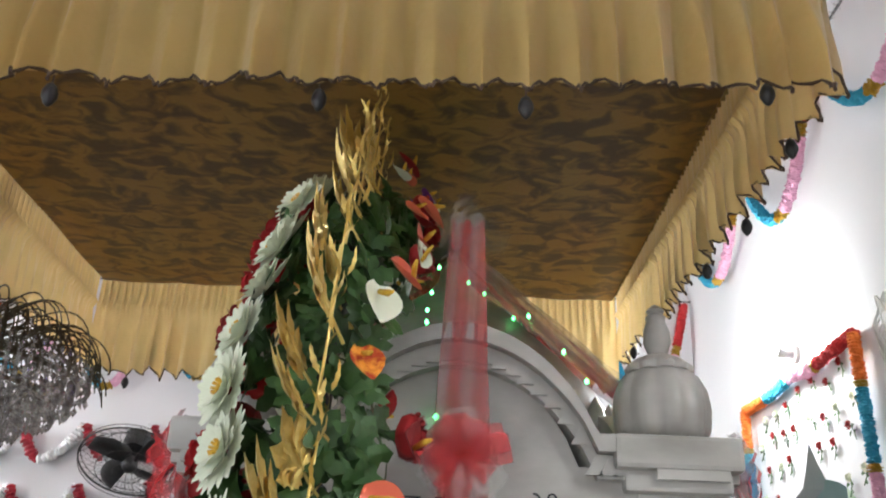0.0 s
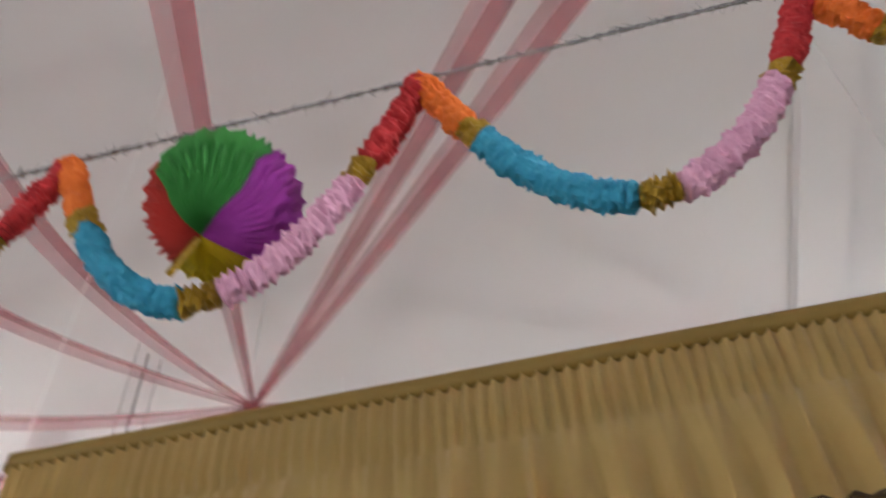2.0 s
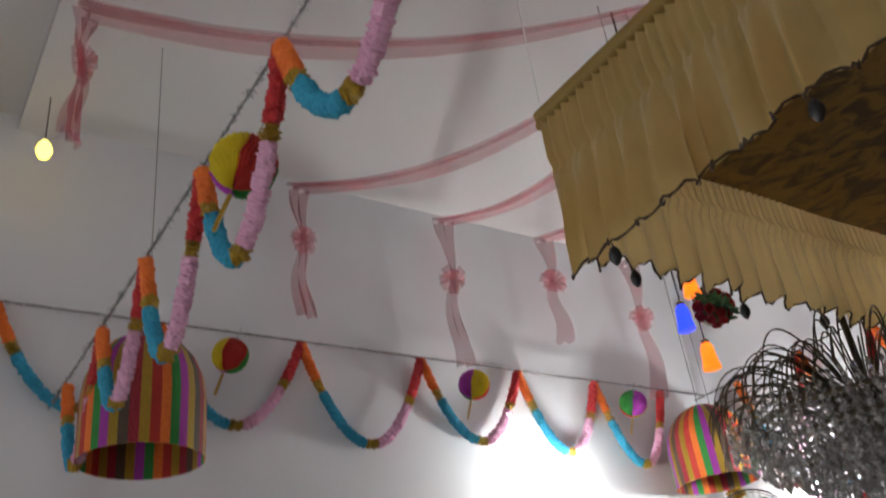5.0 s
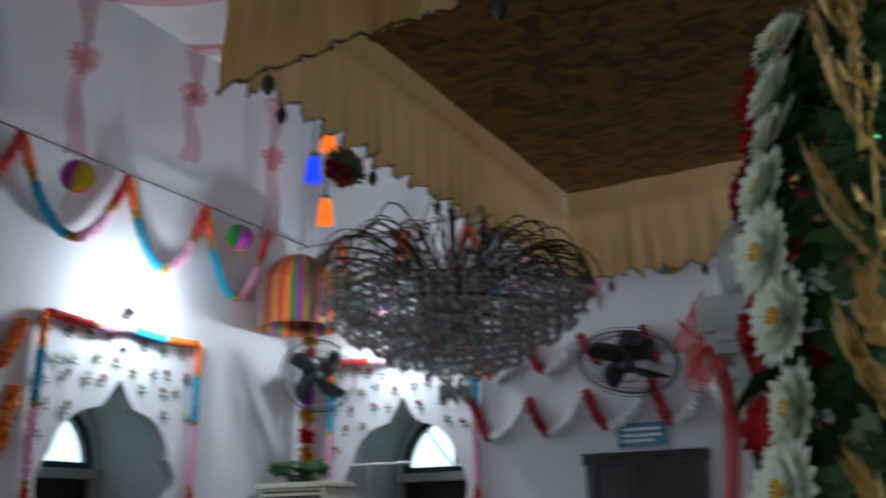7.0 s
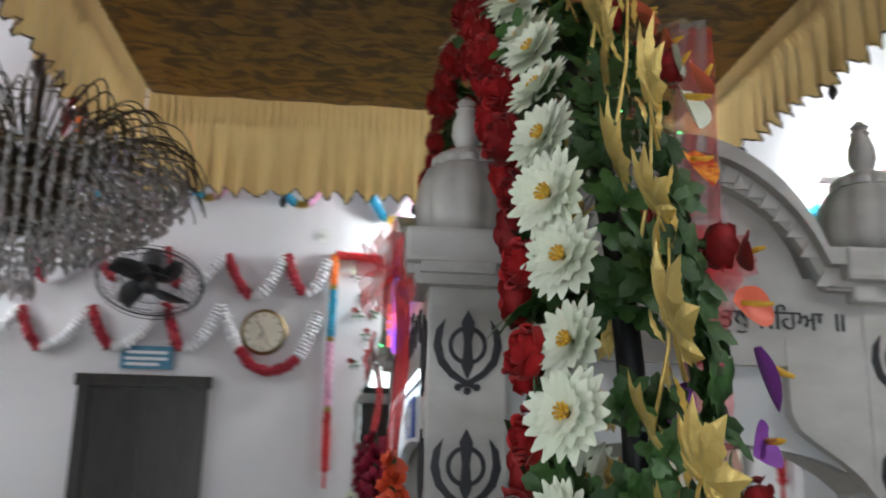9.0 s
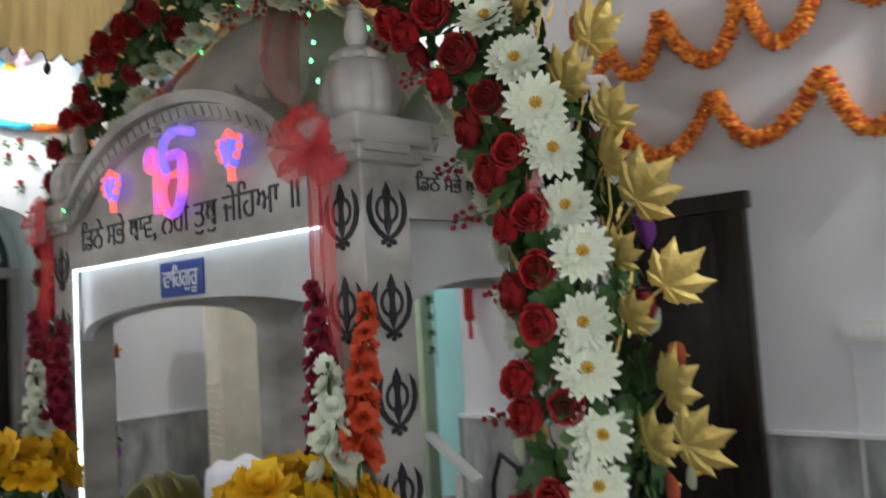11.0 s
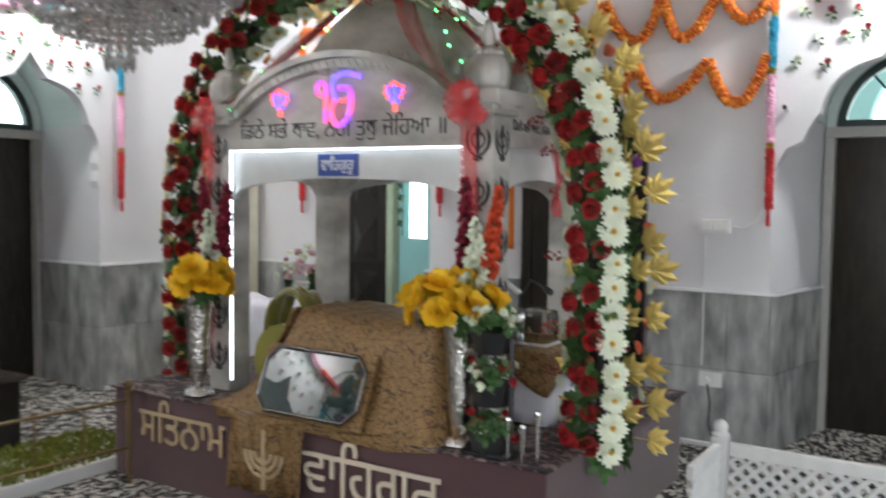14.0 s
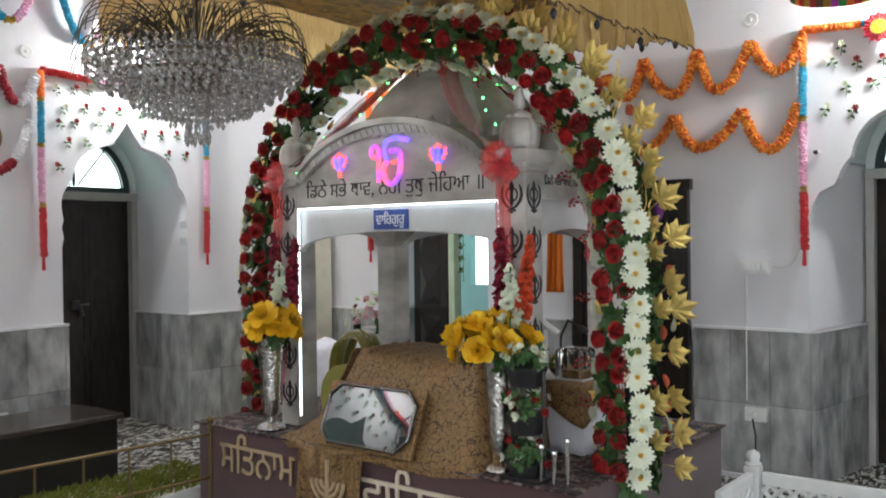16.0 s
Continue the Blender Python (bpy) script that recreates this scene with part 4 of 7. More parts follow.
cover = thing("throne_cover", "gold brocade cloth draped over the scripture throne", "cloth")
prof = [(1.30, 0.93), (0.95, 1.0), (0.60, 1.02), (0.44, 1.015), (0.40, 0.985), (0.365, 0.88), (0.32, 0.75), (0.275, 0.635), (0.235, 0.56), (0.205, 0.515), (0.185, 0.47), (0.18, 0.36), (0.178, 0.24), (0.176, 0.12)]
rows = []
for i, (x, z) in enumerate(prof):
    t = i / (len(prof) - 1)
    y_lo, y_hi = (2.33 - 0.12 * max(0, min(1, (i - 4) / 5)), 3.27 + 0.46 * max(0, min(1, (i - 4) / 5)) ** 1.6) if i < 10 else (2.98, 3.46)
    row = []
    for k in range(61):
        s = k / 60
        y = y_lo + (y_hi - y_lo) * s
        wave = 0.012 * math.sin(s * 31 + i * 0.6) * (0.2 + t) + 0.012 * math.sin(s * 13 + 1)
        sag = -0.035 * math.sin(math.pi * s) if i < 5 else 0.0
        edge = max(0.0, abs(s - 0.5) * 2 - 0.86) / 0.14
        row.append((x - wave * (1.3 if i > 10 else 0.6) + (0.05 * edge if i < 10 else 0), y, z + sag - (0.10 * edge ** 1.5 if i < 10 else 0) + (0.006 * math.sin(s * 50) if i < 5 else 0)))
    rows.append(row)
solid(part("cloth", Shape().grid(rows), BROCADE, cover, smooth=180, fix=False), 0.006)
flank = []
for s_i in range(10):
    t = s_i / 9
    flank.append([(0.42 + 0.5 * k / 20 - 0.16 * t, 2.33 - 0.13 * t ** 1.3 - 0.02 * math.sin(k * 1.9) * t, 1.0 - 0.48 * t + 0.01 * math.sin(k)) for k in range(21)])
solid(part("side_fall", Shape().grid(flank), BROCADE, cover, smooth=180, fix=False), 0.006)
flank = []
for s_i in range(10):
    t = s_i / 9
    flank.append([(0.42 + 0.5 * k / 20 - 0.16 * t, 3.27 + 0.2 * t ** 1.3 + 0.02 * math.sin(k * 1.9) * t, 1.0 - 0.48 * t + 0.01 * math.sin(k)) for k in range(21)])
solid(part("side_fall", Shape().grid(flank), BROCADE, cover, smooth=180, fix=False), 0.006)
part("throne", Shape().box((0.42, 2.42, DAIS), (1.28, 3.2, 0.90), 0.03), MAROON, cover)
em = Shape()
for r in (0.05, 0.085, 0.12):
    em.tube([(0.158, 3.22 + r * math.cos(radians(a)), 0.33 + r * math.sin(radians(a))) for a in range(180, 361, 15)], 0.010, 6)
em.tube([(0.158, 3.22, 0.44), (0.158, 3.22, 0.15)], 0.012, 6)
part("appliqued_emblem", em, GILT, cover, "raised gilt emblem")

# framed picture leaning on the cloth
pic = thing("framed_picture", "octagonal glass picture frame leaning on the brocade cloth", "picture frame")
w, h = 0.61, 0.315
cut = 0.065
octo = [(-w / 2 + cut, -h / 2), (w / 2 - cut, -h / 2), (w / 2, -h / 2 + cut), (w / 2, h / 2 - cut), (w / 2 - cut, h / 2), (-w / 2 + cut, h / 2), (-w / 2, h / 2 - cut), (-w / 2, -h / 2 + cut)]
flat = lambda u, d, z: (u, z, -d)
part("back_board", Shape().prism([(-w / 2 - 0.03, -h / 2 - 0.02), (w / 2 + 0.03, -h / 2 - 0.02), (w / 2 + 0.03, h / 2 + 0.02), (-w / 2 - 0.03, h / 2 + 0.02)], flat, 0.0, 0.02), BROCADE, pic, "brocade backing")
rim = [(u * 1.05, z * 1.06) for u, z in octo]
fr = Shape()
for i in range(8):
    a, b = octo[i], octo[(i + 1) % 8]
    fr.tube([(a[0], a[1], 0.018), (b[0], b[1], 0.018)], 0.010, 8)
part("metal_rim", fr, DARK_RIM, pic, "thin chrome rim", smooth=60)
part("print", Shape().prism(octo, flat, -0.012, -0.001), PICTURE, pic)
part("glass", Shape().prism(octo, flat, -0.017, -0.013), DARK_GLASS, pic, "reflecting glass")
o, up_v, rt = Vector((0.262, 2.975, 0.672)), Vector((0.117, 0, 0.268)).normalized(), Vector((0, -1, 0))
pic.matrix_basis = Matrix.Translation(o + Vector((-0.028, 0, 0.012))) @ Matrix((rt, up_v, rt.cross(up_v))).transposed().to_4x4()

olive = thing("olive_cloth", "folded olive green velvet cloth on the throne", "cloth")
rows = []
for i in range(13):
    a = math.pi * i / 12
    rows.append([(0.58 + 0.16 * k / 14 - 0.05 + 0.02 * math.sin(k), 3.42 + (0.15 + 0.02 * math.sin(k * 1.7)) * math.cos(a), 0.84 + (0.23 + 0.02 * math.sin(k * 1.3 + i)) * math.sin(a)) for k in range(15)])
solid(part("cloth", Shape().grid(rows), OLIVE, olive, smooth=180, fix=False), 0.012)
part("bolster", Shape().tube([(0.50, 3.42, 0.70), (0.90, 3.42, 0.70)], 0.2, 16), OLIVE, olive, smooth=50)


# ---- the hanging cloth canopy ----
CX0, CX1, CY0, CY1, CTOP, CHEM = -0.59, 1.755, 1.87, 4.12, 3.15, 2.71
canopy = thing("cloth_canopy", "gold satin hanging canopy with ruffled valance and brocade top", "canopy")
rows = []
for i in range(21):
    y = CY0 + 0.02 + (CY1 - CY0 - 0.04) * i / 20
    rows.append([(CX0 + 0.02 + (CX1 - CX0 - 0.04) * k / 20, y, CTOP - 0.035 - 0.035 * math.sin(math.pi * i / 20) * math.sin(math.pi * k / 20) + 0.004 * math.sin(k * 2.3 + i)) for k in range(21)])
solid(part("ceiling_cloth", Shape().grid(rows), CANOPY_CLOTH, canopy, "brown and gold brocade ceiling cloth", smooth=180, fix=False), 0.01)


def valance(a, b, nrm, seed, deep, scallop, low_a, low_b):
    r2 = random.Random(seed)
    a, b, nrm = Vector(a), Vector(b), Vector(nrm)
    L = (b - a).length
    d = (b - a) / L
    # irregular pleats
    edges, s = [0.0], 0.0
    while s < L:
        s += r2.uniform(0.06, 0.115)
        edges.append(s)
    edges[-1] = L
    n = int(L / 0.009)
    def pleat(s):
        k = max(i for i in range(len(edges) - 1) if edges[i] <= s + 1e-9) if s < L else len(edges) - 2
        return k, (s - edges[k]) / (edges[k + 1] - edges[k])
    amp = [r2.uniform(0.55, 1.3) for _ in edges]
    hem, rows = [], []
    H = CTOP - CHEM
    zs = [H * k for k in (0.0, 0.045, 0.11, 0.20, 0.27, 0.34, 0.40, 0.54, 0.68, 0.82, 0.91, 1.0)]
    grid_rows = [[] for _ in zs]
    for i in range(n + 1):
        s = L * i / n
        k, t = pleat(s)
        wave = math.sin(math.pi * t) ** 0.55 * amp[k]
        roll = math.sin(2 * math.pi * t) * 0.012 * amp[(k + 3) % len(amp)]
        fine = math.sin(2 * math.pi * s / 0.033 + 1.3 * math.sin(s * 7))
        drop = scallop * (2 * abs(math.sin(math.pi * t)) ** 0.6 - 1) * min(1.2, amp[k]) + 0.006 * math.sin(s * 60)
        for j, z in enumerate(zs):
            u = z / H
            out = 0.013 * fine if u < 0.36 else (0.006 * fine * max(0, 1 - (u - 0.36) / 0.3) + deep * (wave - 0.45) * min(1, (u - 0.30) / 0.5))
            if 0.33 < u < 0.37:
                out -= 0.012
            p = a + d * (s + roll * min(1, max(0, u - 0.35) / 0.5)) + nrm * (out + 0.012)
            p.z = CTOP - z * (CTOP - low_a - (low_b - low_a) * s / L) / H - (drop * max(0, (u - 0.6) / 0.4) if u > 0.6 else 0)
            grid_rows[j].append(tuple(p))
    v = part("valance", Shape().grid(grid_rows), SATIN, canopy, smooth=180, fix=False)
    hem = [Vector(p) for p in grid_rows[-1]]
    braid = [p + nrm * 0.004 + Vector((0, 0, 0.006 * math.sin(i * 1.9))) for i, p in enumerate(hem)]
    part("hem_braid", Shape().tube(braid[::1], [0.0028 + 0.0016 * (i % 2) for i in range(len(braid))], 5), TRIM, v, "dark brown crocheted hem")
    part("top_rail", Shape().tube([a + nrm * 0.012 + Vector((0, 0, CTOP + 0.012)), b + nrm * 0.012 + Vector((0, 0, CTOP + 0.012))], 0.024, 10), RAIL, canopy, "ochre cloth covered rail", smooth=60)
    s = r2.uniform(0.15, 0.35)
    while s < L - 0.1:
        p = hem[int(s / L * n)]
        zz = p.z - r2.uniform(0.02, 0.05)
        kb = part("tassel_bead", Shape().lathe([(0.002, 0.028), (0.010, 0.021), (0.0155, 0.007), (0.0155, -0.005), (0.009, -0.018), (0.003, -0.025)], 12, (p.x, p.y, zz)), BLACK, v, "dark hanging bead", smooth=60)
        part("cord", Shape().tube([p, (p.x, p.y, zz + 0.03)], 0.002, 5), TRIM, v)
        s += r2.uniform(0.34, 0.62)


valance((CX0, CY0, 0), (CX1, CY0, 0), (0, -1, 0), 3, 0.085, 0.034, 2.655, 2.72)
valance((CX0, CY1, 0), (CX1, CY1, 0), (0, 1, 0), 4, 0.06, 0.022, 2.705, 2.73)
valance((CX0, CY0, 0), (CX0, CY1, 0), (-1, 0, 0), 5, 0.05, 0.016, 2.75, 2.735)
valance((CX1, CY0, 0), (CX1, CY1, 0), (1, 0, 0), 6, 0.05, 0.016, 2.77, 2.83)
for x, y in ((CX0, CY0), (CX1, CY0), (CX0, CY1), (CX1, CY1)):
    part("hanging_cord", Shape().tube([(x, y, CTOP), (x, y, ROOF)], 0.0015, 5), WHITE_PLASTIC, canopy)

# ---- the flower arch ----
flower_arch = thing("flower_arch", "arch of artificial red roses, white daisies and gold leaves", "flower arch")
AX, AYC, AR, AZ, AB = 0.755, 3.055, 1.32, 1.50, 1.28


def arch_point(s):
    """Along the arch: 0 at the foot by the south, 1 at the other foot. Gives the place and the outward direction."""
    leg, cur = AZ - 0.42, 2.12
    total = 2 * leg + 2 * cur
    q = s * total
    if q < leg:
        return Vector((AX, AYC - AR, 0.42 + q)), Vector((0, -1, 0))
    if q > total - leg:
        return Vector((AX, AYC + AR, 0.42 + total - q)), Vector((0, 1, 0))
    a = math.pi * (1 - (q - leg) / (2 * cur))
    p = Vector((AX, AYC + AR * math.cos(a), AZ + AB * math.sin(a)))
    return p, Vector((0, math.cos(a) / AR, math.sin(a) / AB)).normalized()


pipe = [arch_point(i / 80)[0] for i in range(81)]
part("frame_pipe", Shape().tube([(AX, AYC - AR, DAIS - 0.002)] + pipe[2:-2] + [(AX, AYC + AR, DAIS - 0.002)], 0.022, 8), BLACK, flower_arch, "dark metal pipe frame", smooth=60)


def petal(shape, base, d, n, L, W, cup, slot=0, tip=0.5, root=0.35):
    """One bent petal from base along d, with face normal n."""
    side = d.cross(n).normalized()
    rows = []
    for t, w in ((0.0, root), (0.4, 0.95), (0.75, 1.0), (1.0, tip)):
        c = base + d * L * t + n * cup * L * t * t
        rows.append([tuple(c - side * W * w / 2 + n * 0.12 * W * w), tuple(c), tuple(c + side * W * w / 2 + n * 0.12 * W * w)])
    shape.grid(rows, slot)


def make_daisy(seed):
    r2 = random.Random(seed)
    s = Shape()
    for ring, (n, L, up) in enumerate(((19, 0.060, 0.08), (17, 0.050, 0.32), (13, 0.036, 0.65))):
        for k in range(n):
            a = 2 * math.pi * (k + 0.5 * ring) / n + r2.uniform(-0.08, 0.08)
            d = Vector((math.cos(a), math.sin(a), up * r2.uniform(0.8, 1.25))).normalized()
            nn = Vector((-up * math.cos(a), -up * math.sin(a), 1)).normalized()
            petal(s, Vector((0.006 * math.cos(a), 0.006 * math.sin(a), 0.004 * ring)), d, nn, L * r2.uniform(0.88, 1.08), 0.0185, 0.1, 0, 0.22)
    for k in range(9):
        a = 2 * math.pi * k / 9
        s.tube([(0.003 * math.cos(a), 0.003 * math.sin(a), 0.01), (0.011 * math.cos(a), 0.011 * math.sin(a), 0.024)], [0.002, 0.0024], 5, 1)
    return s.mesh("daisy", [WHITE_PETAL, DAISY_EYE], fix=False)


def make_rose(seed, R=0.044):
    """A half-open cloth rose: wrapped petals whose rims turn outwards."""
    r2 = random.Random(seed)
    s = Shape()
    for ring, (n, r, h) in enumerate(((5, 1.0, 0.95), (5, 0.80, 1.15), (4, 0.58, 1.25), (3, 0.36, 1.30), (2, 0.16, 1.28))):
        for k in range(n):
            a = 2 * math.pi * (k + 0.5 * ring) / n + r2.uniform(-0.15, 0.15)
            grow = r2.uniform(0.92, 1.08)
            rows = []
            for t, wide, up in ((0.0, 0.30, 0.0), (0.3, 0.86, 0.26), (0.6, 1.0, 0.62), (0.85, 0.93, 0.92), (1.0, 1.06 if ring < 2 else 0.92, 0.97)):
                half = 0.66 * math.pi / n * 1.3
                rows.append([(R * r * grow * wide * math.cos(a + q * half) * (1 - 0.04 * abs(q)), R * r * grow * wide * math.sin(a + q * half) * (1 - 0.04 * abs(q)), R * h * up - 0.16 * R * t * q * q) for q in (-1, -0.5, 0, 0.5, 1)])
            s.grid(rows)
    s.tube([(0, 0, -0.03), (0, 0, 0.005)], [0.004, 0.012], 6, 1)
    return s.mesh("rose", [RED_PETAL, LEAF], smooth=180, fix=False)


def leaf_shape(s, base, d, n, L, W, slot=0, lobes=3):
    side = d.cross(n).normalized()
    pts = [(0.0, 0.0), (0.18, 0.22), (0.30, 0.50), (0.40, 0.30), (0.58, 0.46), (0.68, 0.24), (0.84, 0.26), (1.0, 0.0)]
    for sg in (-1, 1):
        vs = [base + d * L * t + side * sg * W * w + n * (0.14 * L * math.sin(math.pi * t) - 0.10 * W * w) for t, w in pts]
        mid = [base + d * L * t + n * 0.14 * L * math.sin(math.pi * t) for t in (0.25, 0.5, 0.75)]
        vs += mid
        s.add(vs, [(0, 1, 8), (1, 2, 8), (2, 3, 9, 8), (3, 4, 9), (4, 5, 10, 9), (5, 6, 10), (6, 7, 10)], slot)


def make_spray(seed, n=6, L=0.085, mat=None):
    r2 = random.Random(seed)
    s = Shape()
    for k in range(n):
        a = 2 * math.pi * k / n + r2.uniform(-0.4, 0.4)
        d = Vector((math.cos(a), math.sin(a), r2.uniform(0.1, 0.9))).normalized()
        nn = Vector((-d.x * d.z, -d.y * d.z, 1 - d.z * d.z)).normalized()
        leaf_shape(s, Vector((0, 0, r2.uniform(-0.02, 0.02))), d, nn, L * r2.uniform(0.8, 1.25), L * 0.62)
    return s.mesh("leaf_spray", mat or LEAF, fix=False)


def make_gold(seed, L=0.13):
    """A foil leaf of seven pointed, toothed lobes, folded along each vein."""
    r2 = random.Random(seed)
    s = Shape()
    d, nn = Vector((0, 0.15, 1)).normalized(), Vector((0, 1, -0.15)).normalized()
    for ang, k in ((0, 1.0), (0.55, 0.88), (-0.55, 0.88), (1.1, 0.66), (-1.1, 0.66), (1.75, 0.38), (-1.75, 0.38)):
        dd = (Matrix.Rotation(ang + r2.uniform(-0.06, 0.06), 3, nn) @ d).normalized()
        side = dd.cross(nn).normalized()
        base, ll, ww = d * 0.02, L * k, L * 0.235 * (0.6 + 0.4 * k)
        rim = ((0.0, 0.10), (0.22, 0.62), (0.30, 0.52), (0.45, 1.0), (0.52, 0.72), (0.68, 0.74), (0.74, 0.48), (1.0, 0.0))
        spine = [base + dd * ll * t + nn * (0.10 * ll * math.sin(math.pi * t)) for t, _ in rim]
        for sg in (-1, 1):
            edge = [p + side * sg * ww * w - nn * 0.30 * ww * w for p, (_, w) in zip(spine, rim)]
            n = len(rim)
            s.add(spine + edge, [(i, i + 1, n + i + 1, n + i) for i in range(n - 1)])
    s.tube([(0, -0.03, -0.08), (0, 0.0, 0.0), tuple(d * L * 0.5)], [0.004, 0.003, 0.002], 5)
    return s.mesh("gold_leaf", GOLD_LEAF, fix=False)


def make_anthurium(mat):
    s = Shape()
    rows = []
    for i in range(7):
        t = i / 6
        w = math.sin(math.pi * min(1, t * 0.86 + 0.12)) ** 0.8
        rows.append([(0.036 * w * q, 0.09 * (t - 0.3), 0.018 * abs(q) ** 1.5 * w + 0.014 * t * t) for q in (-1, -0.55, 0, 0.55, 1)])
    s.grid(rows)
    s.tube([(0, -0.01, 0.004), (0, 0.012, 0.03), (0, 0.02, 0.045)], [0.005, 0.006, 0.003], 6, 1)
    return s.mesh("anthurium", [mat, DAISY_EYE], smooth=180, fix=False)


DAISIES = [make_daisy(k) for k in range(4)]
ROSES = [make_rose(k) for k in range(3)]
SPRAYS = [make_spray(k) for k in range(4)]
DARK_SPRAYS = [make_spray(9 + k, 7, 0.075) for k in range(2)]
GOLDS = [make_gold(k, 0.12 + 0.02 * k) for k in range(2)]
FLAGS = [make_anthurium(CORAL), make_anthurium(WHITE_PETAL), make_anthurium(PURPLE), make_anthurium(MARIGOLD), make_anthurium(RED_PETAL)]


def aim(p, d, spin, k=1.0):
    return Matrix.Translation(p) @ d.to_track_quat("Z", "Y").to_matrix().to_4x4() @ Matrix.Rotation(spin, 4, "Z") @ Matrix.Scale(k, 4)


def stud(name, meshes, count, ang, reach, jitter, spread=0.0, lo=0.0, hi=1.0, k0=0.9, k1=1.12, out=1.0, phase=0.0):
    """Sets a row of pieces along the arch. ang: degrees round the pipe from the front (west) towards the outside."""
    for i in range(count):
        s = lo + (hi - lo) * (i + 0.5 + phase + rnd.uniform(-jitter, jitter)) / count
        if not 0 <= s <= 1:
            continue
        p, o = arch_point(s)
        a = radians(ang + rnd.uniform(-spread, spread))
        d = (Vector((-1, 0, 0)) * math.cos(a) + o * math.sin(a)).normalized()
        q = p + d * reach * rnd.uniform(0.9, 1.1)
        tip = (d * out + Vector((rnd.uniform(-0.2, 0.2), rnd.uniform(-0.2, 0.2), rnd.uniform(-0.15, 0.25)))).normalized()
        part(name, meshes[rnd.randrange(len(meshes))], None, flower_arch, at=aim(q, tip, rnd.uniform(0, 6.28), rnd.uniform(k0, k1)))


stud("leaf_spray", SPRAYS, 96, 0, 0.105, 0.4, 44, k0=0.9, k1=1.25)
stud("leaf_spray", SPRAYS, 64, -60, 0.075, 0.4, 32)
stud("leaf_spray", SPRAYS, 38, 70, 0.06, 0.4, 12, k0=0.65, k1=0.9)
stud("leaf_spray", DARK_SPRAYS, 44, 100, 0.05, 0.4, 40)
stud("leaf_spray", SPRAYS, 100, 150, 0.080, 0.4, 40, k0=0.8, k1=1.15)
stud("leaf_spray", DARK_SPRAYS, 30, 125, 0.10, 0.4, 30, 0.0, 0.26, 0.7, 1.0)
stud("rose", ROSES, 44, 12, 0.145, 0.3, 8)
stud("rose", ROSES, 42, -24, 0.145, 0.35, 9, phase=0.3)
stud("rose", ROSES, 14, -52, 0.125, 0.4, 10)
stud("daisy", DAISIES, 54, 40, 0.150, 0.12, 5, k0=0.98, k1=1.15)
stud("daisy", DAISIES, 50, -74, 0.160, 0.2, 8, k0=0.85, k1=1.0)
def gold_row(count, reach, lo, hi, k0, k1, rise):
    """Gold leaves that stand out from the side of the arch and show their faces to the hall."""
    for i in range(count):
        p, o = arch_point(lo + (hi - lo) * (i + 0.5 + rnd.uniform(-0.3, 0.3)) / count)
        q = p + o * reach * rnd.uniform(0.85, 1.15) + Vector((0.0 + rnd.uniform(-0.02, 0.02), 0, 0))
        tip = ((o if reach > 0 else -o) + Vector((rnd.uniform(-0.3, 0.1), 0, rise + rnd.uniform(-0.3, 0.4)))).normalized()
        n = Vector((-1, rnd.uniform(-0.35, 0.25), rnd.uniform(-0.35, 0.35)))
        n = (n - tip * n.dot(tip)).normalized()
        m = Matrix((n.cross(tip), n, tip)).transposed().to_4x4()
        part("gold_leaf", GOLDS[i % 2], None, flower_arch, at=Matrix.Translation(q) @ m @ Matrix.Scale(rnd.uniform(k0, k1), 4))


gold_row(30, 0.11, 0.02, 0.98, 0.65, 0.95, 0.5)
gold_row(16, 0.19, 0.0, 0.45, 0.9, 1.15, 0.25)
gold_row(14, -0.12, 0.0, 0.34, 0.5, 0.75, 0.4)
stud("anthurium", FLAGS[:1] + FLAGS[:1] + FLAGS[1:3] + FLAGS[3:], 36, 140, 0.185, 0.35, 24, 0.02, 0.6, 0.75, 1.05)
stud("anthurium", FLAGS, 14, -140, 0.13, 0.4, 20, 0.0, 1.0)
stud("rose", ROSES, 6, 165, 0.14, 0.4, 12, 0.05, 0.5, 0.85, 1.05)
sprig = Shape().tube([(0, 0, 0), (0.004, 0.004, 0.05), (0.0, 0.012, 0.10)], 0.0015, 5, 1)
for k in range(9):
    a = k * 2.4
    q = Vector((0.018 * math.cos(a), 0.008 + 0.018 * math.sin(a), 0.035 + 0.008 * k))
    sprig.tube([(0, 0.006, q.z - 0.012), q], 0.001, 4, 1)
    sprig.lathe([(0.002, -0.007), (0.007, -0.002), (0.007, 0.003), (0.002, 0.008)], 7, q)
BERRIES = [sprig.mesh("berry_sprig", [RED_PETAL, LEAF], fix=False)]
stud("berry_sprig", BERRIES, 12, -66, 0.15, 0.4, 14, 0.0, 0.5)
# gold stems rising above the shoulder on the outside
for k in range(8):
    p, o = arch_point(0.15 + 0.04 * k)
    sh = Shape().tube([p + o * 0.05, p + o * 0.09 + Vector((0.02, 0, 0.14)), p + o * 0.08 + Vector((0.03, 0, 0.30))], [0.004, 0.003, 0.002], 6)
    for j in range(9):
        b = p + o * 0.085 + Vector((0.025 + 0.01 * math.sin(j * 2), 0.012 * math.cos(j * 2.3), 0.08 + 0.032 * j))
        leaf_shape(sh, b, Vector((0.4 * math.sin(j * 2.4), 0.4 * math.cos(j * 2.4), 1)).normalized(), Vector((math.cos(j), math.sin(j), 0)), 0.058, 0.013)
    part("gold_stem", sh, GOLD_LEAF, flower_arch, fix=False)

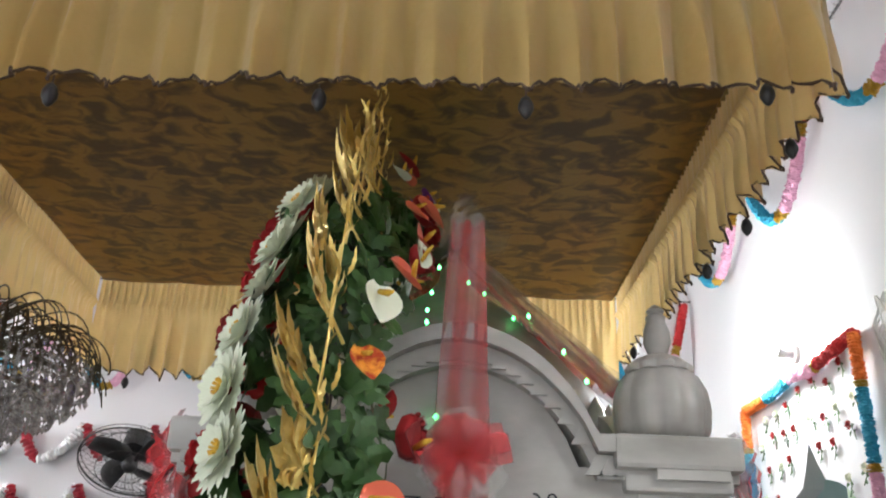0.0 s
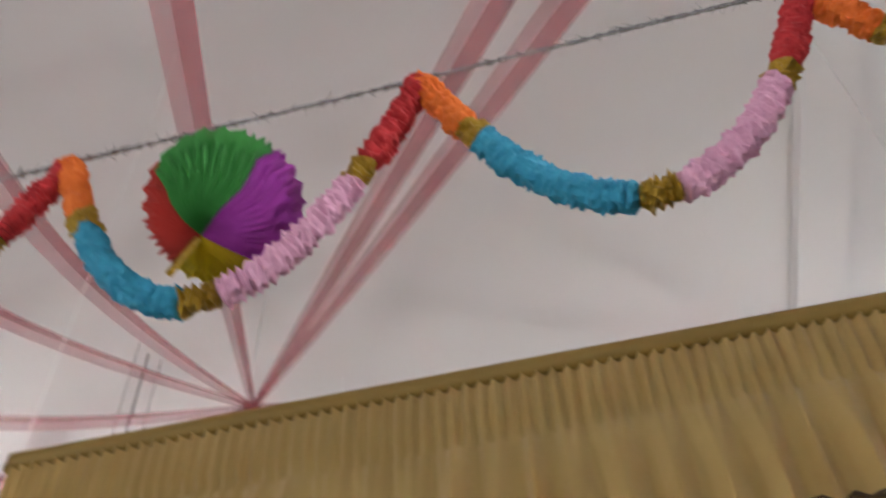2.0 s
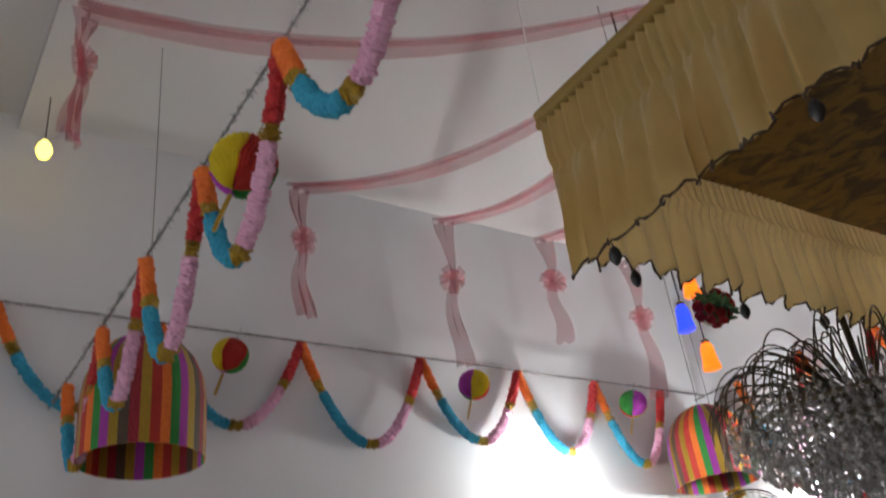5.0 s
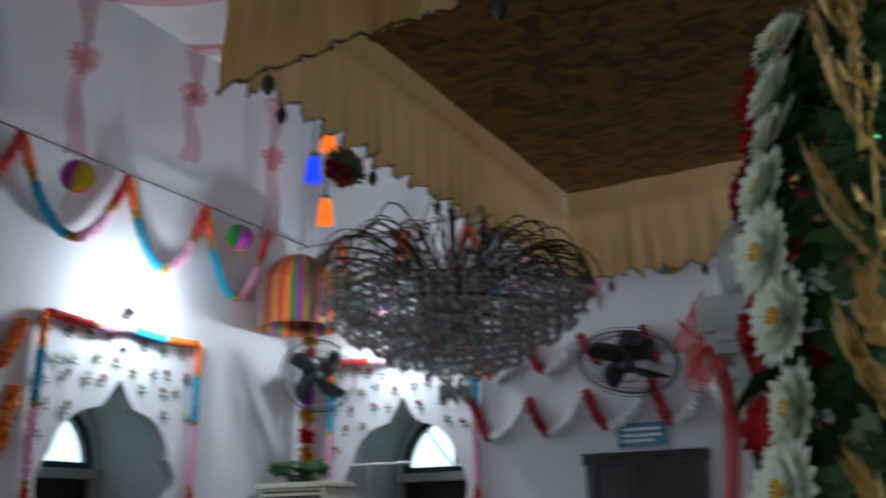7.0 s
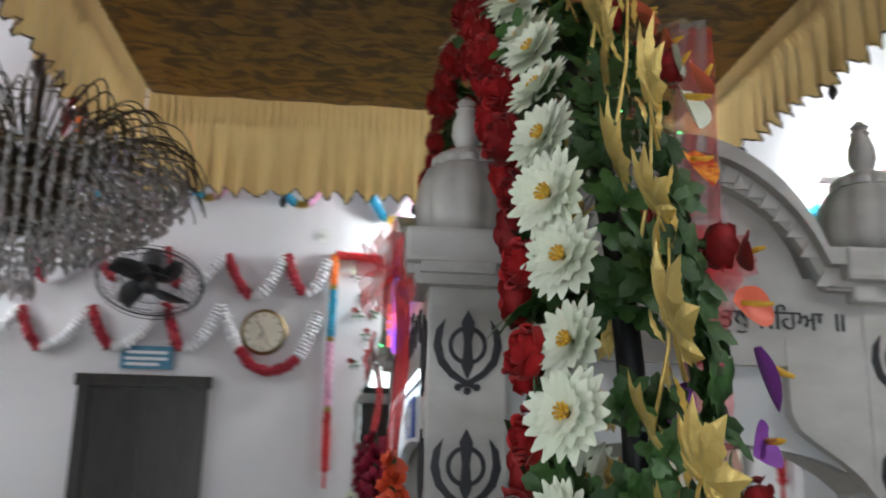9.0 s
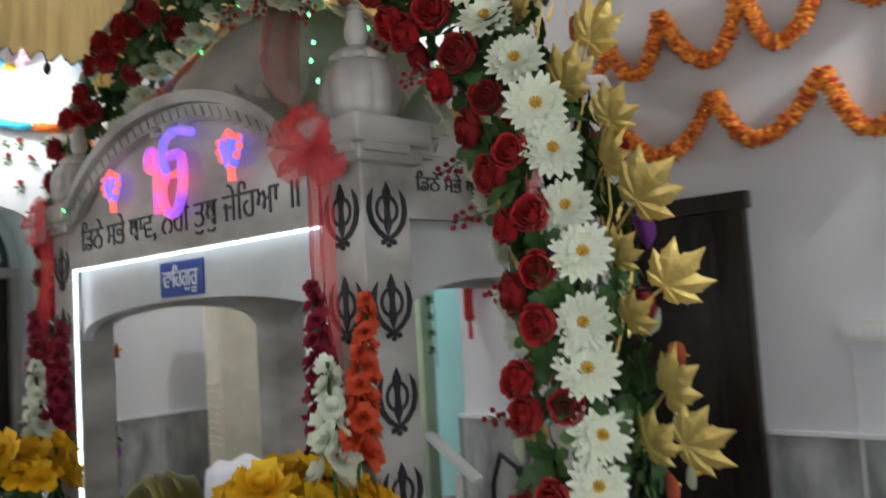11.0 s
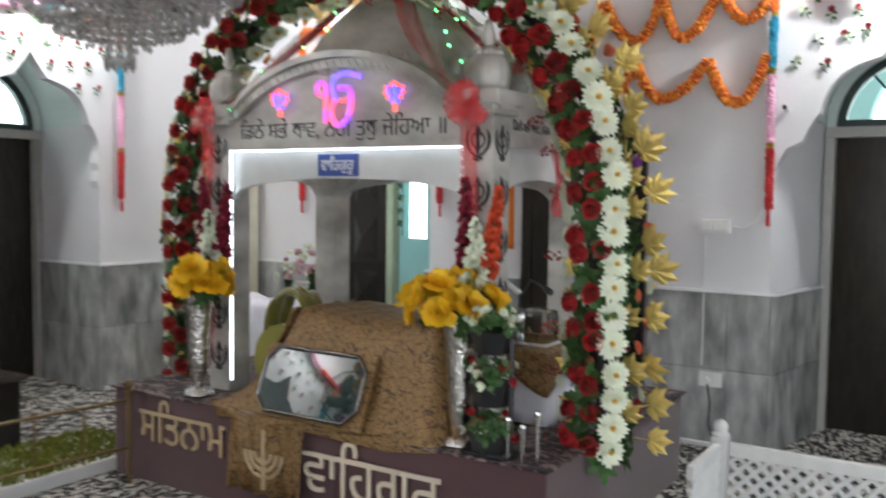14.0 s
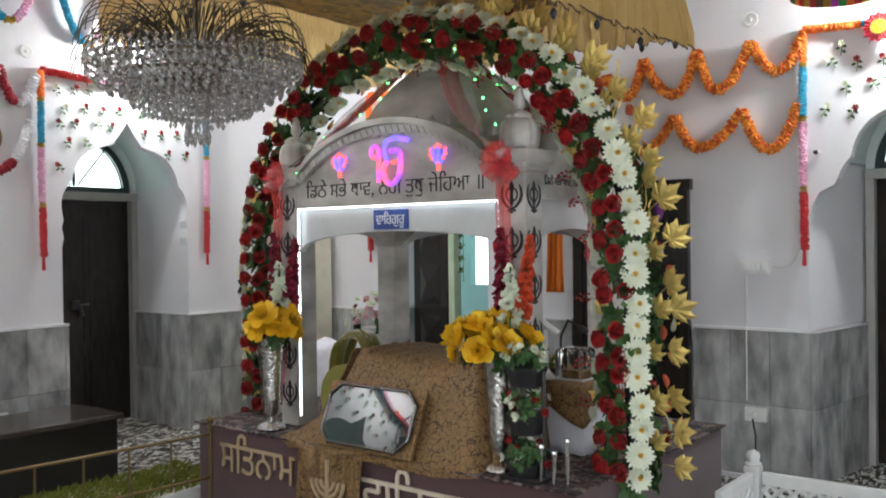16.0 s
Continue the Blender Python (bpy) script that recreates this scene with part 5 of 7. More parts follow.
# ---- the crystal chandelier ----
KX, KY = -0.677, 3.17
chandelier = thing("chandelier", "large crystal chandelier with arching bronze wires and glass drops", "chandelier", at=Matrix.Translation((KX, KY, 0)))
part("rod", Shape().tube([(0, 0, 2.28), (0, 0, 4.36)], 0.012, 10), GUNMETAL, chandelier, smooth=60)
part("hanging_chain", Shape().tube([(0, 0, 4.35), (0, 0, ROOF - 0.02)], 0.004, 6), WHITE_PLASTIC, chandelier)
part("ceiling_cup", Shape().lathe([(0.01, 0.0), (0.035, 0.05), (0.03, 0.09)], 20, (0, 0, ROOF - 0.09)), WHITE_PLASTIC, chandelier, smooth=60)
part("hub", Shape().lathe([(0.02, 2.30), (0.10, 2.33), (0.12, 2.40), (0.06, 2.46), (0.02, 2.50)], 24), GUNMETAL, chandelier, smooth=60)
for r, z in ((0.44, 2.41), (0.34, 2.36), (0.23, 2.32), (0.12, 2.28)):
    part("ring", Shape().tube([(r * math.cos(2 * math.pi * k / 48), r * math.sin(2 * math.pi * k / 48), z) for k in range(48)], 0.008, 6, close=True), GUNMETAL, chandelier, smooth=60)
ARMS = []
for reach, rise, z_end in ((0.50, 0.21, 2.40), (0.40, 0.19, 2.42), (0.30, 0.16, 2.44), (0.53, 0.14, 2.38)):
    pts = []
    for i in range(15):
        t = i / 14
        pts.append((0.05 + (reach - 0.05) * (1 - (1 - t) ** 1.7), 0.05 * math.sin(t * 2.2), 2.42 + rise * math.sin(math.pi * min(1, t * 0.93)) - (2.42 - z_end) * t))
    ARMS.append(Shape().tube(pts, 0.0027, 5).mesh("arm", GUNMETAL, smooth=60))
for k in range(208):
    part("arm", ARMS[k % 4], None, chandelier, at=Matrix.Rotation(2 * math.pi * k / 208 + rnd.uniform(-0.02, 0.02), 4, "Z") @ Matrix.Scale(rnd.uniform(0.97, 1.03), 4, (0, 0, 1)))
drops = Shape()
DROP = [(0, 0, 1.4), (1, 0, 0), (0, 1, 0), (-1, 0, 0), (0, -1, 0), (0, 0, -1.6)]
DF = [(0, 1, 2), (0, 2, 3), (0, 3, 4), (0, 4, 1), (5, 2, 1), (5, 3, 2), (5, 4, 3), (5, 1, 4)]
for ring in range(10):
    r = 0.05 + 0.047 * ring
    n = int(2 * math.pi * r / 0.038)
    for k in range(n):
        a = 2 * math.pi * (k + 0.5 * (ring % 2)) / n
        z, low = 2.38 + 0.08 * (r / 0.47), 2.13 + 0.23 * (r / 0.47) ** 1.9 + rnd.uniform(0, 0.012)
        rr = r
        while z > low:
            big = 0.0125 if z - 0.03 <= low else (0.0085 if z > low + 0.12 else 0.0098)
            q = (rr * math.cos(a), rr * math.sin(a), z)
            ca, sa = math.cos(a * 7 + z * 90), math.sin(a * 7 + z * 90)
            drops.add([(q[0] + big * (x * ca - y * sa), q[1] + big * (x * sa + y * ca), q[2] + big * zz) for x, y, zz in DROP], DF)
            z -= 0.031
cs = part("crystal_strand", drops, CRYSTAL, chandelier, "strands of clear glass beads", fix=False)
cs["kind"] = "stuff"
for k in range(16):
    a = 2 * math.pi * k / 16
    part("pendant", Shape().lathe([(0.001, 0.03), (0.010, 0.012), (0.013, -0.004), (0.001, -0.03)], 6, (0.05 * math.cos(a), 0.05 * math.sin(a), 2.10 - 0.02 * (k % 2))), CRYSTAL, chandelier)


# ---- garlands ----
def sag_points(a, b, dip, n):
    a, b = Vector(a), Vector(b)
    return [a.lerp(b, i / n) + Vector((0, 0, -4 * dip * (i / n) * (1 - i / n))) for i in range(n + 1)]


def frill_tube(pts, radius, sides=10, step=0.008, rough=0.22, seed=0, fray=0.22):
    """A pleated paper or tinsel tube: rings of uneven radius along a smooth line."""
    r2 = random.Random(seed)
    pts = [Vector(p) for p in pts]
    fine = [pts[0]]
    for p, q in zip(pts, pts[1:]):
        m = max(1, int((q - p).length / step))
        fine += [p.lerp(q, (i + 1) / m) for i in range(m)]
    rad = [radius * (1 + rough * (1 if i % 2 else -1) * r2.uniform(0.3, 1.0)) for i in range(len(fine))]
    rad[0] = rad[-1] = radius * 0.7
    tube = Shape().tube(fine, rad, sides)
    # every point of a ring strays in or out, so that the outline is frayed
    for i, c in enumerate(fine):
        for k in range(sides):
            f = r2.uniform(1 - fray, 1 + fray)
            v = tube.v[i * sides + k]
            tube.v[i * sides + k] = tuple(c[j] + (v[j] - c[j]) * f for j in range(3))
    return tube


SEGMENTS = [(TUBE_ORANGE, 0.16), (TINSEL_GOLD, 0.05), (TUBE_CYAN, 0.27), (TINSEL_GOLD, 0.05), (TUBE_PINK, 0.24), (TINSEL_GOLD, 0.04), (TUBE_RED, 0.19)]


def run(parent, pts, segments, radius, seed=0, names=None):
    """Cuts a line of points into coloured stretches."""
    pts = [Vector(p) for p in pts]
    acc = [0.0]
    for p, q in zip(pts, pts[1:]):
        acc.append(acc[-1] + (q - p).length)
    total, done = acc[-1], 0.0
    whole = sum(w for _, w in segments)

    def at_len(s):
        for i in range(len(acc) - 1):
            if acc[i + 1] >= s:
                return pts[i].lerp(pts[i + 1], (s - acc[i]) / max(1e-9, acc[i + 1] - acc[i]))
        return pts[-1]
    for k, (mat, w) in enumerate(segments):
        s0, s1 = total * done / whole, total * (done + w) / whole
        m = max(2, int((s1 - s0) / 0.03))
        line = [at_len(s0 + (s1 - s0) * i / m) for i in range(m + 1)]
        gold = mat is TINSEL_GOLD
        part("gold_tie" if gold else "paper_tube", frill_tube(line, radius * (0.85 if gold else 1.0), 12, 0.006, seed=seed + k, rough=0.3 if gold else 0.12, fray=0.4 if gold else 0.26), mat, parent, fix=False, smooth=None)
        done += w


def swags(name, label, anchors, dip, radius, group, seed=0, segments=SEGMENTS, phase=0.0):
    for i, (a, b) in enumerate(zip(anchors, anchors[1:])):
        g = thing(name, label, "garland", group)
        run(g, sag_points(a, b, dip * (1 + 0.08 * math.sin(i * 2.1 + seed + phase)), 24), segments, radius, seed + i)


def tinsel_string(a, b, sag=0.03, radius=0.008):
    t = thing("tinsel_string", "thin silver tinsel string stretched across the hall", "string")
    pts = sag_points(a, b, sag, 120)
    part("tinsel", frill_tube(pts, radius * 0.5, 5, 0.012, 0.4, 3), TINSEL_SILVER, t, fix=False)
    r2 = random.Random(11)
    hairs = Shape()
    a, b = Vector(a), Vector(b)
    along = (b - a).normalized()
    for k in range(int((b - a).length / 0.0045)):
        f = r2.random()
        p = a.lerp(b, f) + Vector((0, 0, -4 * sag * f * (1 - f)))
        d = Vector((r2.uniform(-1, 1), r2.uniform(-1, 1), r2.uniform(-1, 1))).normalized()
        w = d.cross(along).normalized() * 0.0022
        e = p + (d + along * r2.uniform(-0.8, 0.8)) * radius * r2.uniform(1.0, 2.4)
        hairs.add([p - w, p + w, e + w * 0.5, e - w * 0.5], [(0, 1, 2, 3)])
    part("tinsel_hair", hairs, TINSEL_SILVER, t, fix=False)["kind"] = "stuff"


LAB = "swag of orange, blue, pink and red pleated paper"
# across the hall before the canopy
NY, NZ = 1.18, 3.38
xs = [2.18, 1.43, 0.68, -0.105, -0.83, -1.48, -2.12, -2.77, -3.42]
swags("paper_garland", LAB, [(x, NY, NZ) for x in xs[::-1]], 0.485, 0.026, "swags on the near string", phase=3.0)
tinsel_string((W_WALL, NY, NZ + 0.05), (E_WALL, NY, NZ + 0.05), 0.04, 0.010)
# west wall
ys = [0.85, 1.72, 2.60, 3.48, 4.30, 5.035, 5.75]
swags("paper_garland", LAB, [(W_WALL + 0.07, y, 3.96) for y in ys], 0.58, 0.030, "swags on the west wall", 4)
tinsel_string((W_WALL + 0.06, S_WALL, 3.98), (W_WALL + 0.06, N_WALL, 3.98), 0.0, 0.012)
# north and east walls
swags("paper_garland", LAB, [(x, N_WALL - 0.07, 3.93) for x in (-3.415, -2.805, -2.195, -1.585, -0.975, -0.365, 0.245, 0.855, 1.465, 2.075, 2.685)], 0.71, 0.028, "swags on the north wall", 8)
tinsel_string((W_WALL, N_WALL - 0.06, 3.95), (E_WALL, N_WALL - 0.06, 3.95), 0.0, 0.012)
swags("paper_garland", LAB, [(E_WALL - 0.07, y, 4.31) for y in (5.93, 4.88, 3.84, 2.80, 1.76, 0.72)], 0.55, 0.028, "swags on the east wall", 12)
tinsel_string((E_WALL - 0.06, N_WALL, 4.33), (E_WALL - 0.06, S_WALL, 4.33), 0.0, 0.012)

# strips framing each niche
for nm, put, c, half, wide, strip_w in ALCOVES:
    w, top = strip_w, 2.92
    g = thing("paper_strip", "strip of coloured pleated paper framing the niche", "garland", "niche strips")
    run(g, [put(c - w, -0.04, top), put(c - w * 0.3, -0.05, top - 0.03), put(c, -0.05, top + 0.005), put(c + w * 0.4, -0.05, top - 0.02), put(c + w, -0.04, top)],
        [(TUBE_RED, 0.3), (TINSEL_GOLD, 0.03), (TUBE_PINK, 0.25), (TUBE_CYAN, 0.25), (TUBE_ORANGE, 0.27)], 0.026, 3)
    for s in (-1, 1):
        g = thing("paper_strip", "hanging strip of orange, blue, pink and red pleated paper", "garland", "niche strips")
        run(g, [put(c + s * w, -0.045, top), put(c + s * (w + 0.006), -0.045, top - 0.7), put(c + s * (w - 0.004), -0.045, top - 1.40)],
            [(TUBE_ORANGE, 0.20), (TINSEL_GOLD, 0.03), (TUBE_CYAN, 0.30), (TINSEL_GOLD, 0.035), (TUBE_PINK, 0.40), (TINSEL_GOLD, 0.035), (TUBE_RED, 0.36)], 0.025, 5)
        part("tassel", Shape().tube([put(c + s * w, -0.045, top - 1.40), put(c + s * w, -0.045, top - 1.50)], [0.010, 0.014], 6), TUBE_RED, g)

# marigold zigzags on the east and west walls
def marigold(points, put, radius=0.034, seed=0):
    g = thing("marigold_garland", "thick orange marigold garland looped along the wall", "garland", "marigold garlands")
    for k, ((u0, z0), (u1, z1)) in enumerate(zip(points, points[1:])):
        pts = []
        for i in range(11):
            t = i / 10
            e = t * t if z1 > z0 else 1 - (1 - t) ** 2
            pts.append(Vector(put(u0 + (u1 - u0) * t, -0.05, z0 + (z1 - z0) * e)))
        part("flower_rope", frill_tube(pts, radius, 11, 0.009, 0.14, seed + k, 0.32), MARIGOLD, g, fix=False)


marigold([(3.10, 2.70), (2.99, 2.60), (2.86, 2.80), (2.70, 2.62), (2.567, 2.88), (2.336, 2.605), (2.173, 2.89), (2.036, 2.60), (1.807, 2.897), (1.627, 2.68), (1.486, 2.87)], east, 0.034, 1)
marigold([(3.3, 2.5), (3.05, 2.25), (2.85, 2.46), (2.60, 2.22), (2.337, 2.456), (2.156, 2.22), (1.865, 2.454), (1.683, 2.175), (1.505, 2.458)], east, 0.034, 2)
marigold([(3.66, 2.84), (3.5, 2.56), (3.42, 2.86), (3.30, 2.54), (3.10, 2.86), (2.70, 2.50), (2.28, 2.82), (2.08, 2.49), (1.85, 2.80), (1.62, 2.48), (1.45, 2.72), (1.2, 2.45)], west, 0.038, 3)
marigold([(3.66, 2.45), (3.55, 2.05), (3.40, 2.42), (3.10, 2.05), (2.72, 2.40), (2.50, 2.05), (2.25, 2.38), (2.03, 2.05), (1.83, 2.36), (1.6, 2.03), (1.4, 2.3)], west, 0.038, 4)

# red and white tinsel on the north wall
def tinsel_wave(points, put, seed=0):
    g = thing("tinsel_garland", "crimson and white tinsel garland looped along the wall", "garland", "tinsel garlands")
    for k, ((u0, z0), (u1, z1)) in enumerate(zip(points, points[1:])):
        down = z1 < z0
        pts = [put(u0 + (u1 - u0) * t, -0.05, z0 + (z1 - z0) * (t * t if not down else 1 - (1 - t) ** 1.6)) for t in (i / 8 for i in range(9))]
        part("crimson_length" if down else "white_length", frill_tube(pts, 0.033, 8, 0.012, 0.28, seed + k), TUBE_DARK_RED if down else TUBE_WHITE, g, fix=False)


tinsel_wave([(-2.14, 2.85), (-2.03, 2.66), (-1.76, 2.88), (-1.63, 2.67), (-1.36, 2.91), (-1.20, 2.70), (-0.91, 2.92), (-0.80, 2.66), (-0.52, 2.89), (-0.34, 2.62), (-0.13, 2.91), (0.00, 2.65), (0.15, 2.88)], north, 1)
tinsel_wave([(-2.22, 2.53), (-2.07, 2.23), (-1.77, 2.50), (-1.62, 2.24), (-1.34, 2.52), (-1.19, 2.26), (-0.88, 2.56), (-0.75, 2.26), (-0.53, 2.55)], north, 2)
g = thing("tinsel_garland", "white and crimson tinsel loop hung below the clock", "garland", "tinsel garlands")
for pts, mat in (([(-0.53, 2.55), (-0.47, 2.42), (-0.40, 2.28)], TUBE_WHITE), ([(-0.40, 2.28), (-0.32, 2.17), (-0.21, 2.13), (-0.10, 2.16), (-0.02, 2.23)], TUBE_DARK_RED), ([(-0.02, 2.23), (0.05, 2.38), (0.10, 2.53)], TUBE_WHITE)):
    part("tinsel_length", frill_tube([north(u, -0.05, z) for u, z in pts], 0.033, 8, 0.012, 0.28, 5), mat, g, fix=False)

# tissue balls
def tissue_ball(c, r, drop, group, turn=0.0, mats=None):
    b = thing("tissue_ball", "round honeycomb tissue ball in green, red, purple and yellow", "paper ball", group, Matrix.Translation(c) @ Matrix.Rotation(radians(-20), 4, "X") @ Matrix.Rotation(turn, 4, "Z"))
    for q, mat in enumerate(mats or (PAPER_GREEN, PAPER_PURPLE, PAPER_YELLOW, PAPER_RED)):
        s = Shape()
        n_l = 12
        rows = []
        for i in range(13):
            t = math.pi * i / 12
            row = []
            for k in range(2 * n_l + 1):
                aa = math.pi / 2 * (q + k / (2 * n_l)) + 0.05 * math.sin(t * 6)
                rr = (1 + 0.05 * math.sin(t * 9 + (k % 4) * math.pi / 2)) if k % 2 else 0.90
                row.append((r * math.sin(t) * rr * math.cos(aa), r * math.sin(t) * rr * math.sin(aa), r * math.cos(t) * (1 if rr > 0.9 else 0.95)))
            rows.append(row)
        s.grid(rows)
        part("tissue_quarter", s, mat, b, fix=False)
    part("thread", Shape().tube([(0, 0, r * 0.95), (0, 0, drop)], 0.002, 4), TINSEL_SILVER, b)
    part("tag", Shape().box((-0.006, -0.006, -r - 0.16), (0.006, 0.006, -r - 0.02), 0.002), TINSEL_GOLD, b)


tissue_ball((0.285, NY + 0.02, 3.135), 0.150, 0.28, "balls on the near string", 4.07)
tissue_ball((-1.17, NY + 0.02, 3.20), 0.10, 0.22, "balls on the near string", 1.2)
for k, y in enumerate((2.09, 3.80, 5.27)):
    tissue_ball((W_WALL + 0.20, y, 3.76), 0.105, 0.20, "balls on the west wall", 0.8 + k * 1.6)

# pink net swagged from the chandelier rod to the ceiling edges
hook = Vector((-0.64, 3.17, 4.32))
for k, (end, tail) in enumerate((((-3.70, 2.58, 5.05), 0.95), ((-3.70, 3.75, 5.05), 1.15), ((-3.70, 4.72, 5.10), 0.9), ((-3.70, 5.63, 5.05), 1.2), ((-1.47, 0.96, 5.08), 0.85), ((-2.68, 0.96, 5.08), 0.8), ((-0.28, 1.04, 5.10), 0.7), ((1.50, 1.07, 5.10), 0.5), ((1.98, 1.08, 5.10), 0.5), ((1.95, 4.5, 5.1), 0.6), ((0.4, 6.2, 5.1), 0.6), ((-1.8, 6.2, 5.1), 0.7))):
    rb = thing("ceiling_ribbon", "pale pink net ribbon swagged under the ceiling with a tied bow", "ribbon", "ceiling ribbons")
    end = Vector(end)
    d = end - hook
    ac = Vector((-d.y, d.x, 0)).normalized()
    path = [hook.lerp(end, i / 18) + Vector((0, 0, -(0.30 if end.x < -1.0 else 0.06) * math.sin(math.pi * i / 18))) for i in range(19)]
    part("swag", Shape().grid(ribbon_rows(path, [0.03 + 0.17 * (i / 18) ** 0.8 for i in range(19)], ac, 0.10, k)), NET_PINK, rb, smooth=180, fix=False)
    part("swag_fold", Shape().grid(ribbon_rows([p + ac * 0.05 * (i / 18) + Vector((0, 0, 0.02)) for i, p in enumerate(path)], [0.02 + 0.09 * (i / 18) for i in range(19)], ac, 0.25, k + 4)), NET_PINK, rb, smooth=180, fix=False)
    kn = end + Vector((0, 0, -0.36))
    drop = [end + Vector((0, 0, -tail * i / 12)) + ac * 0.02 * math.sin(i * 0.9 + k) for i in range(13)]
    wd = [0.17 - 0.03 * i if i < 5 else (0.04 if i < 6 else 0.08 + 0.012 * (i - 6)) for i in range(13)]
    part("tail", Shape().grid(ribbon_rows(drop, wd, ac, 0.25, k)), NET_PINK, rb, smooth=180, fix=False)
    bow(end + Vector((0, 0, -tail * 5 / 12)), -d, 0.10, NET_PINK, rb, k + 70)


# ---- fans, clock and fittings on the walls ----
def wall_fan(centre, toward, wall_point, label, mat, r=0.31, blades=3, lean=-12):
    f = thing("wall_fan", label, "fan", "wall fans")
    c = Vector(centre)
    d = Vector(toward).normalized()
    q = d.to_track_quat("Z", "Y").to_matrix().to_4x4() @ Matrix.Rotation(radians(lean), 4, "X")
    m = Matrix.Translation(c) @ q
    for rr, z in ((r, 0.0), (r * 0.98, 0.035), (r * 0.98, -0.035), (r * 0.62, 0.075), (r * 0.28, 0.085), (r * 0.62, -0.075)):
        part("guard_ring", Shape().tube([(rr * math.cos(2 * math.pi * k / 40), rr * math.sin(2 * math.pi * k / 40), z) for k in range(40)], 0.006 if z == 0 else 0.0028, 5, close=True), mat, f, at=m, smooth=60)
    spokes = Shape()
    for k in range(36):
        a = 2 * math.pi * k / 36
        for sg in (1, -1):
            spokes.tube([(0.05 * math.cos(a), 0.05 * math.sin(a), 0.085 * sg), (r * 0.6 * math.cos(a + 0.2), r * 0.6 * math.sin(a + 0.2), 0.078 * sg), (r * math.cos(a + 0.3), r * math.sin(a + 0.3), 0.01 * sg)], 0.0013, 4)
    part("guard_wire", spokes, mat, f, at=m)["kind"] = "stuff"
    for k in range(blades):
        a = 2 * math.pi * k / blades + 0.4
        rows = []
        for i in range(8):
            t = i / 7
            rr = 0.05 + (r * 0.88 - 0.05) * t
            w = 0.05 + 0.09 * math.sin(math.pi * min(1, t * 0.8 + 0.1))
            rows.append([(rr * math.cos(a + q2 * w / max(rr, 0.08) * 0.5 + 0.5 * t), rr * math.sin(a + q2 * w / max(rr, 0.08) * 0.5 + 0.5 * t), 0.02 * q2) for q2 in (-1, 0, 1)])
        solid(part("blade", Shape().grid(rows), mat, f, at=m, smooth=180, fix=False), 0.004)
    part("hub", Shape().lathe([(0.045, -0.02), (0.05, 0.03), (0.03, 0.06), (0.005, 0.065)], 20), mat, f, at=m, smooth=50)
    part("motor", Shape().lathe([(0.03, -0.24), (0.075, -0.22), (0.085, -0.15), (0.08, -0.09), (0.04, -0.08)], 20), mat, f, at=m, smooth=50)
    wp = Vector(wall_point)
    part("bracket", Shape().tube([m @ Vector((0, 0, -0.2)), (m @ Vector((0, 0, -0.2))).lerp(wp, 0.5) + Vector((0, 0, -0.03)), wp], 0.018, 8), mat, f, smooth=60)
    nrm = Vector((1, 0, 0)) if abs(wp.x) > 2 and abs(wp.y - N_WALL) > 0.2 else Vector((0, 1, 0))
    part("wall_plate", Shape().box(wp - Vector((0.05, 0.05, 0.09)) + nrm * 0.04, wp + Vector((0.05, 0.05, 0.09)) - nrm * 0.04, 0.006), mat, f)
    return f


wall_fan((-0.92, 5.93, 2.62), (0.1, -1, 0), (-0.92, N_WALL - 0.015, 2.78), "black wall fan with wire guard on a bracket", BLACK, 0.315, 4, 60)
wall_fan((-3.46, 2.67, 2.585), (1, -0.25, 0), (W_WALL + 0.015, 2.63, 2.50), "black wall fan with wire guard beside the marigolds", BLACK, 0.33, 4, 48)
wall_fan((-3.38, 5.90, 2.76), (0.55, -1, 0), (-3.52, N_WALL - 0.015, 2.70), "black wall fan with curved blades near the corner", BLACK, 0.29, 4, 30)
wall_fan((2.43, 2.95, 2.52), (-0.9, 0.5, -0.35), (E_WALL - 0.015, 2.85, 2.38), "white wall fan with plastic blades on the east wall", WHITE_PLASTIC, 0.22, 3, -5)
disc = thing("round_dish", "clear round glass dish hung by the fan", "dish")
part("rim", Shape().tube([(W_WALL + 0.40, 2.91 + 0.19 * math.cos(2 * math.pi * k / 40), 2.305 + 0.19 * math.sin(2 * math.pi * k / 40)) for k in range(40)], 0.010, 6, close=True), CHROME, disc, smooth=60)
part("glass", Shape().tube([(W_WALL + 0.395, 2.91, 2.305), (W_WALL + 0.402, 2.91, 2.305)], 0.186, 40), GLASS, disc)
part("inner_ring", Shape().tube([(W_WALL + 0.40, 2.91 + 0.10 * math.cos(2 * math.pi * k / 32), 2.305 + 0.10 * math.sin(2 * math.pi * k / 32)) for k in range(32)], 0.005, 6, close=True), DADO_CAP, disc, smooth=60)
part("hanger", Shape().tube([(W_WALL, 2.91, 2.495), (W_WALL + 0.40, 2.91, 2.495)], 0.006, 6), CHROME, disc)

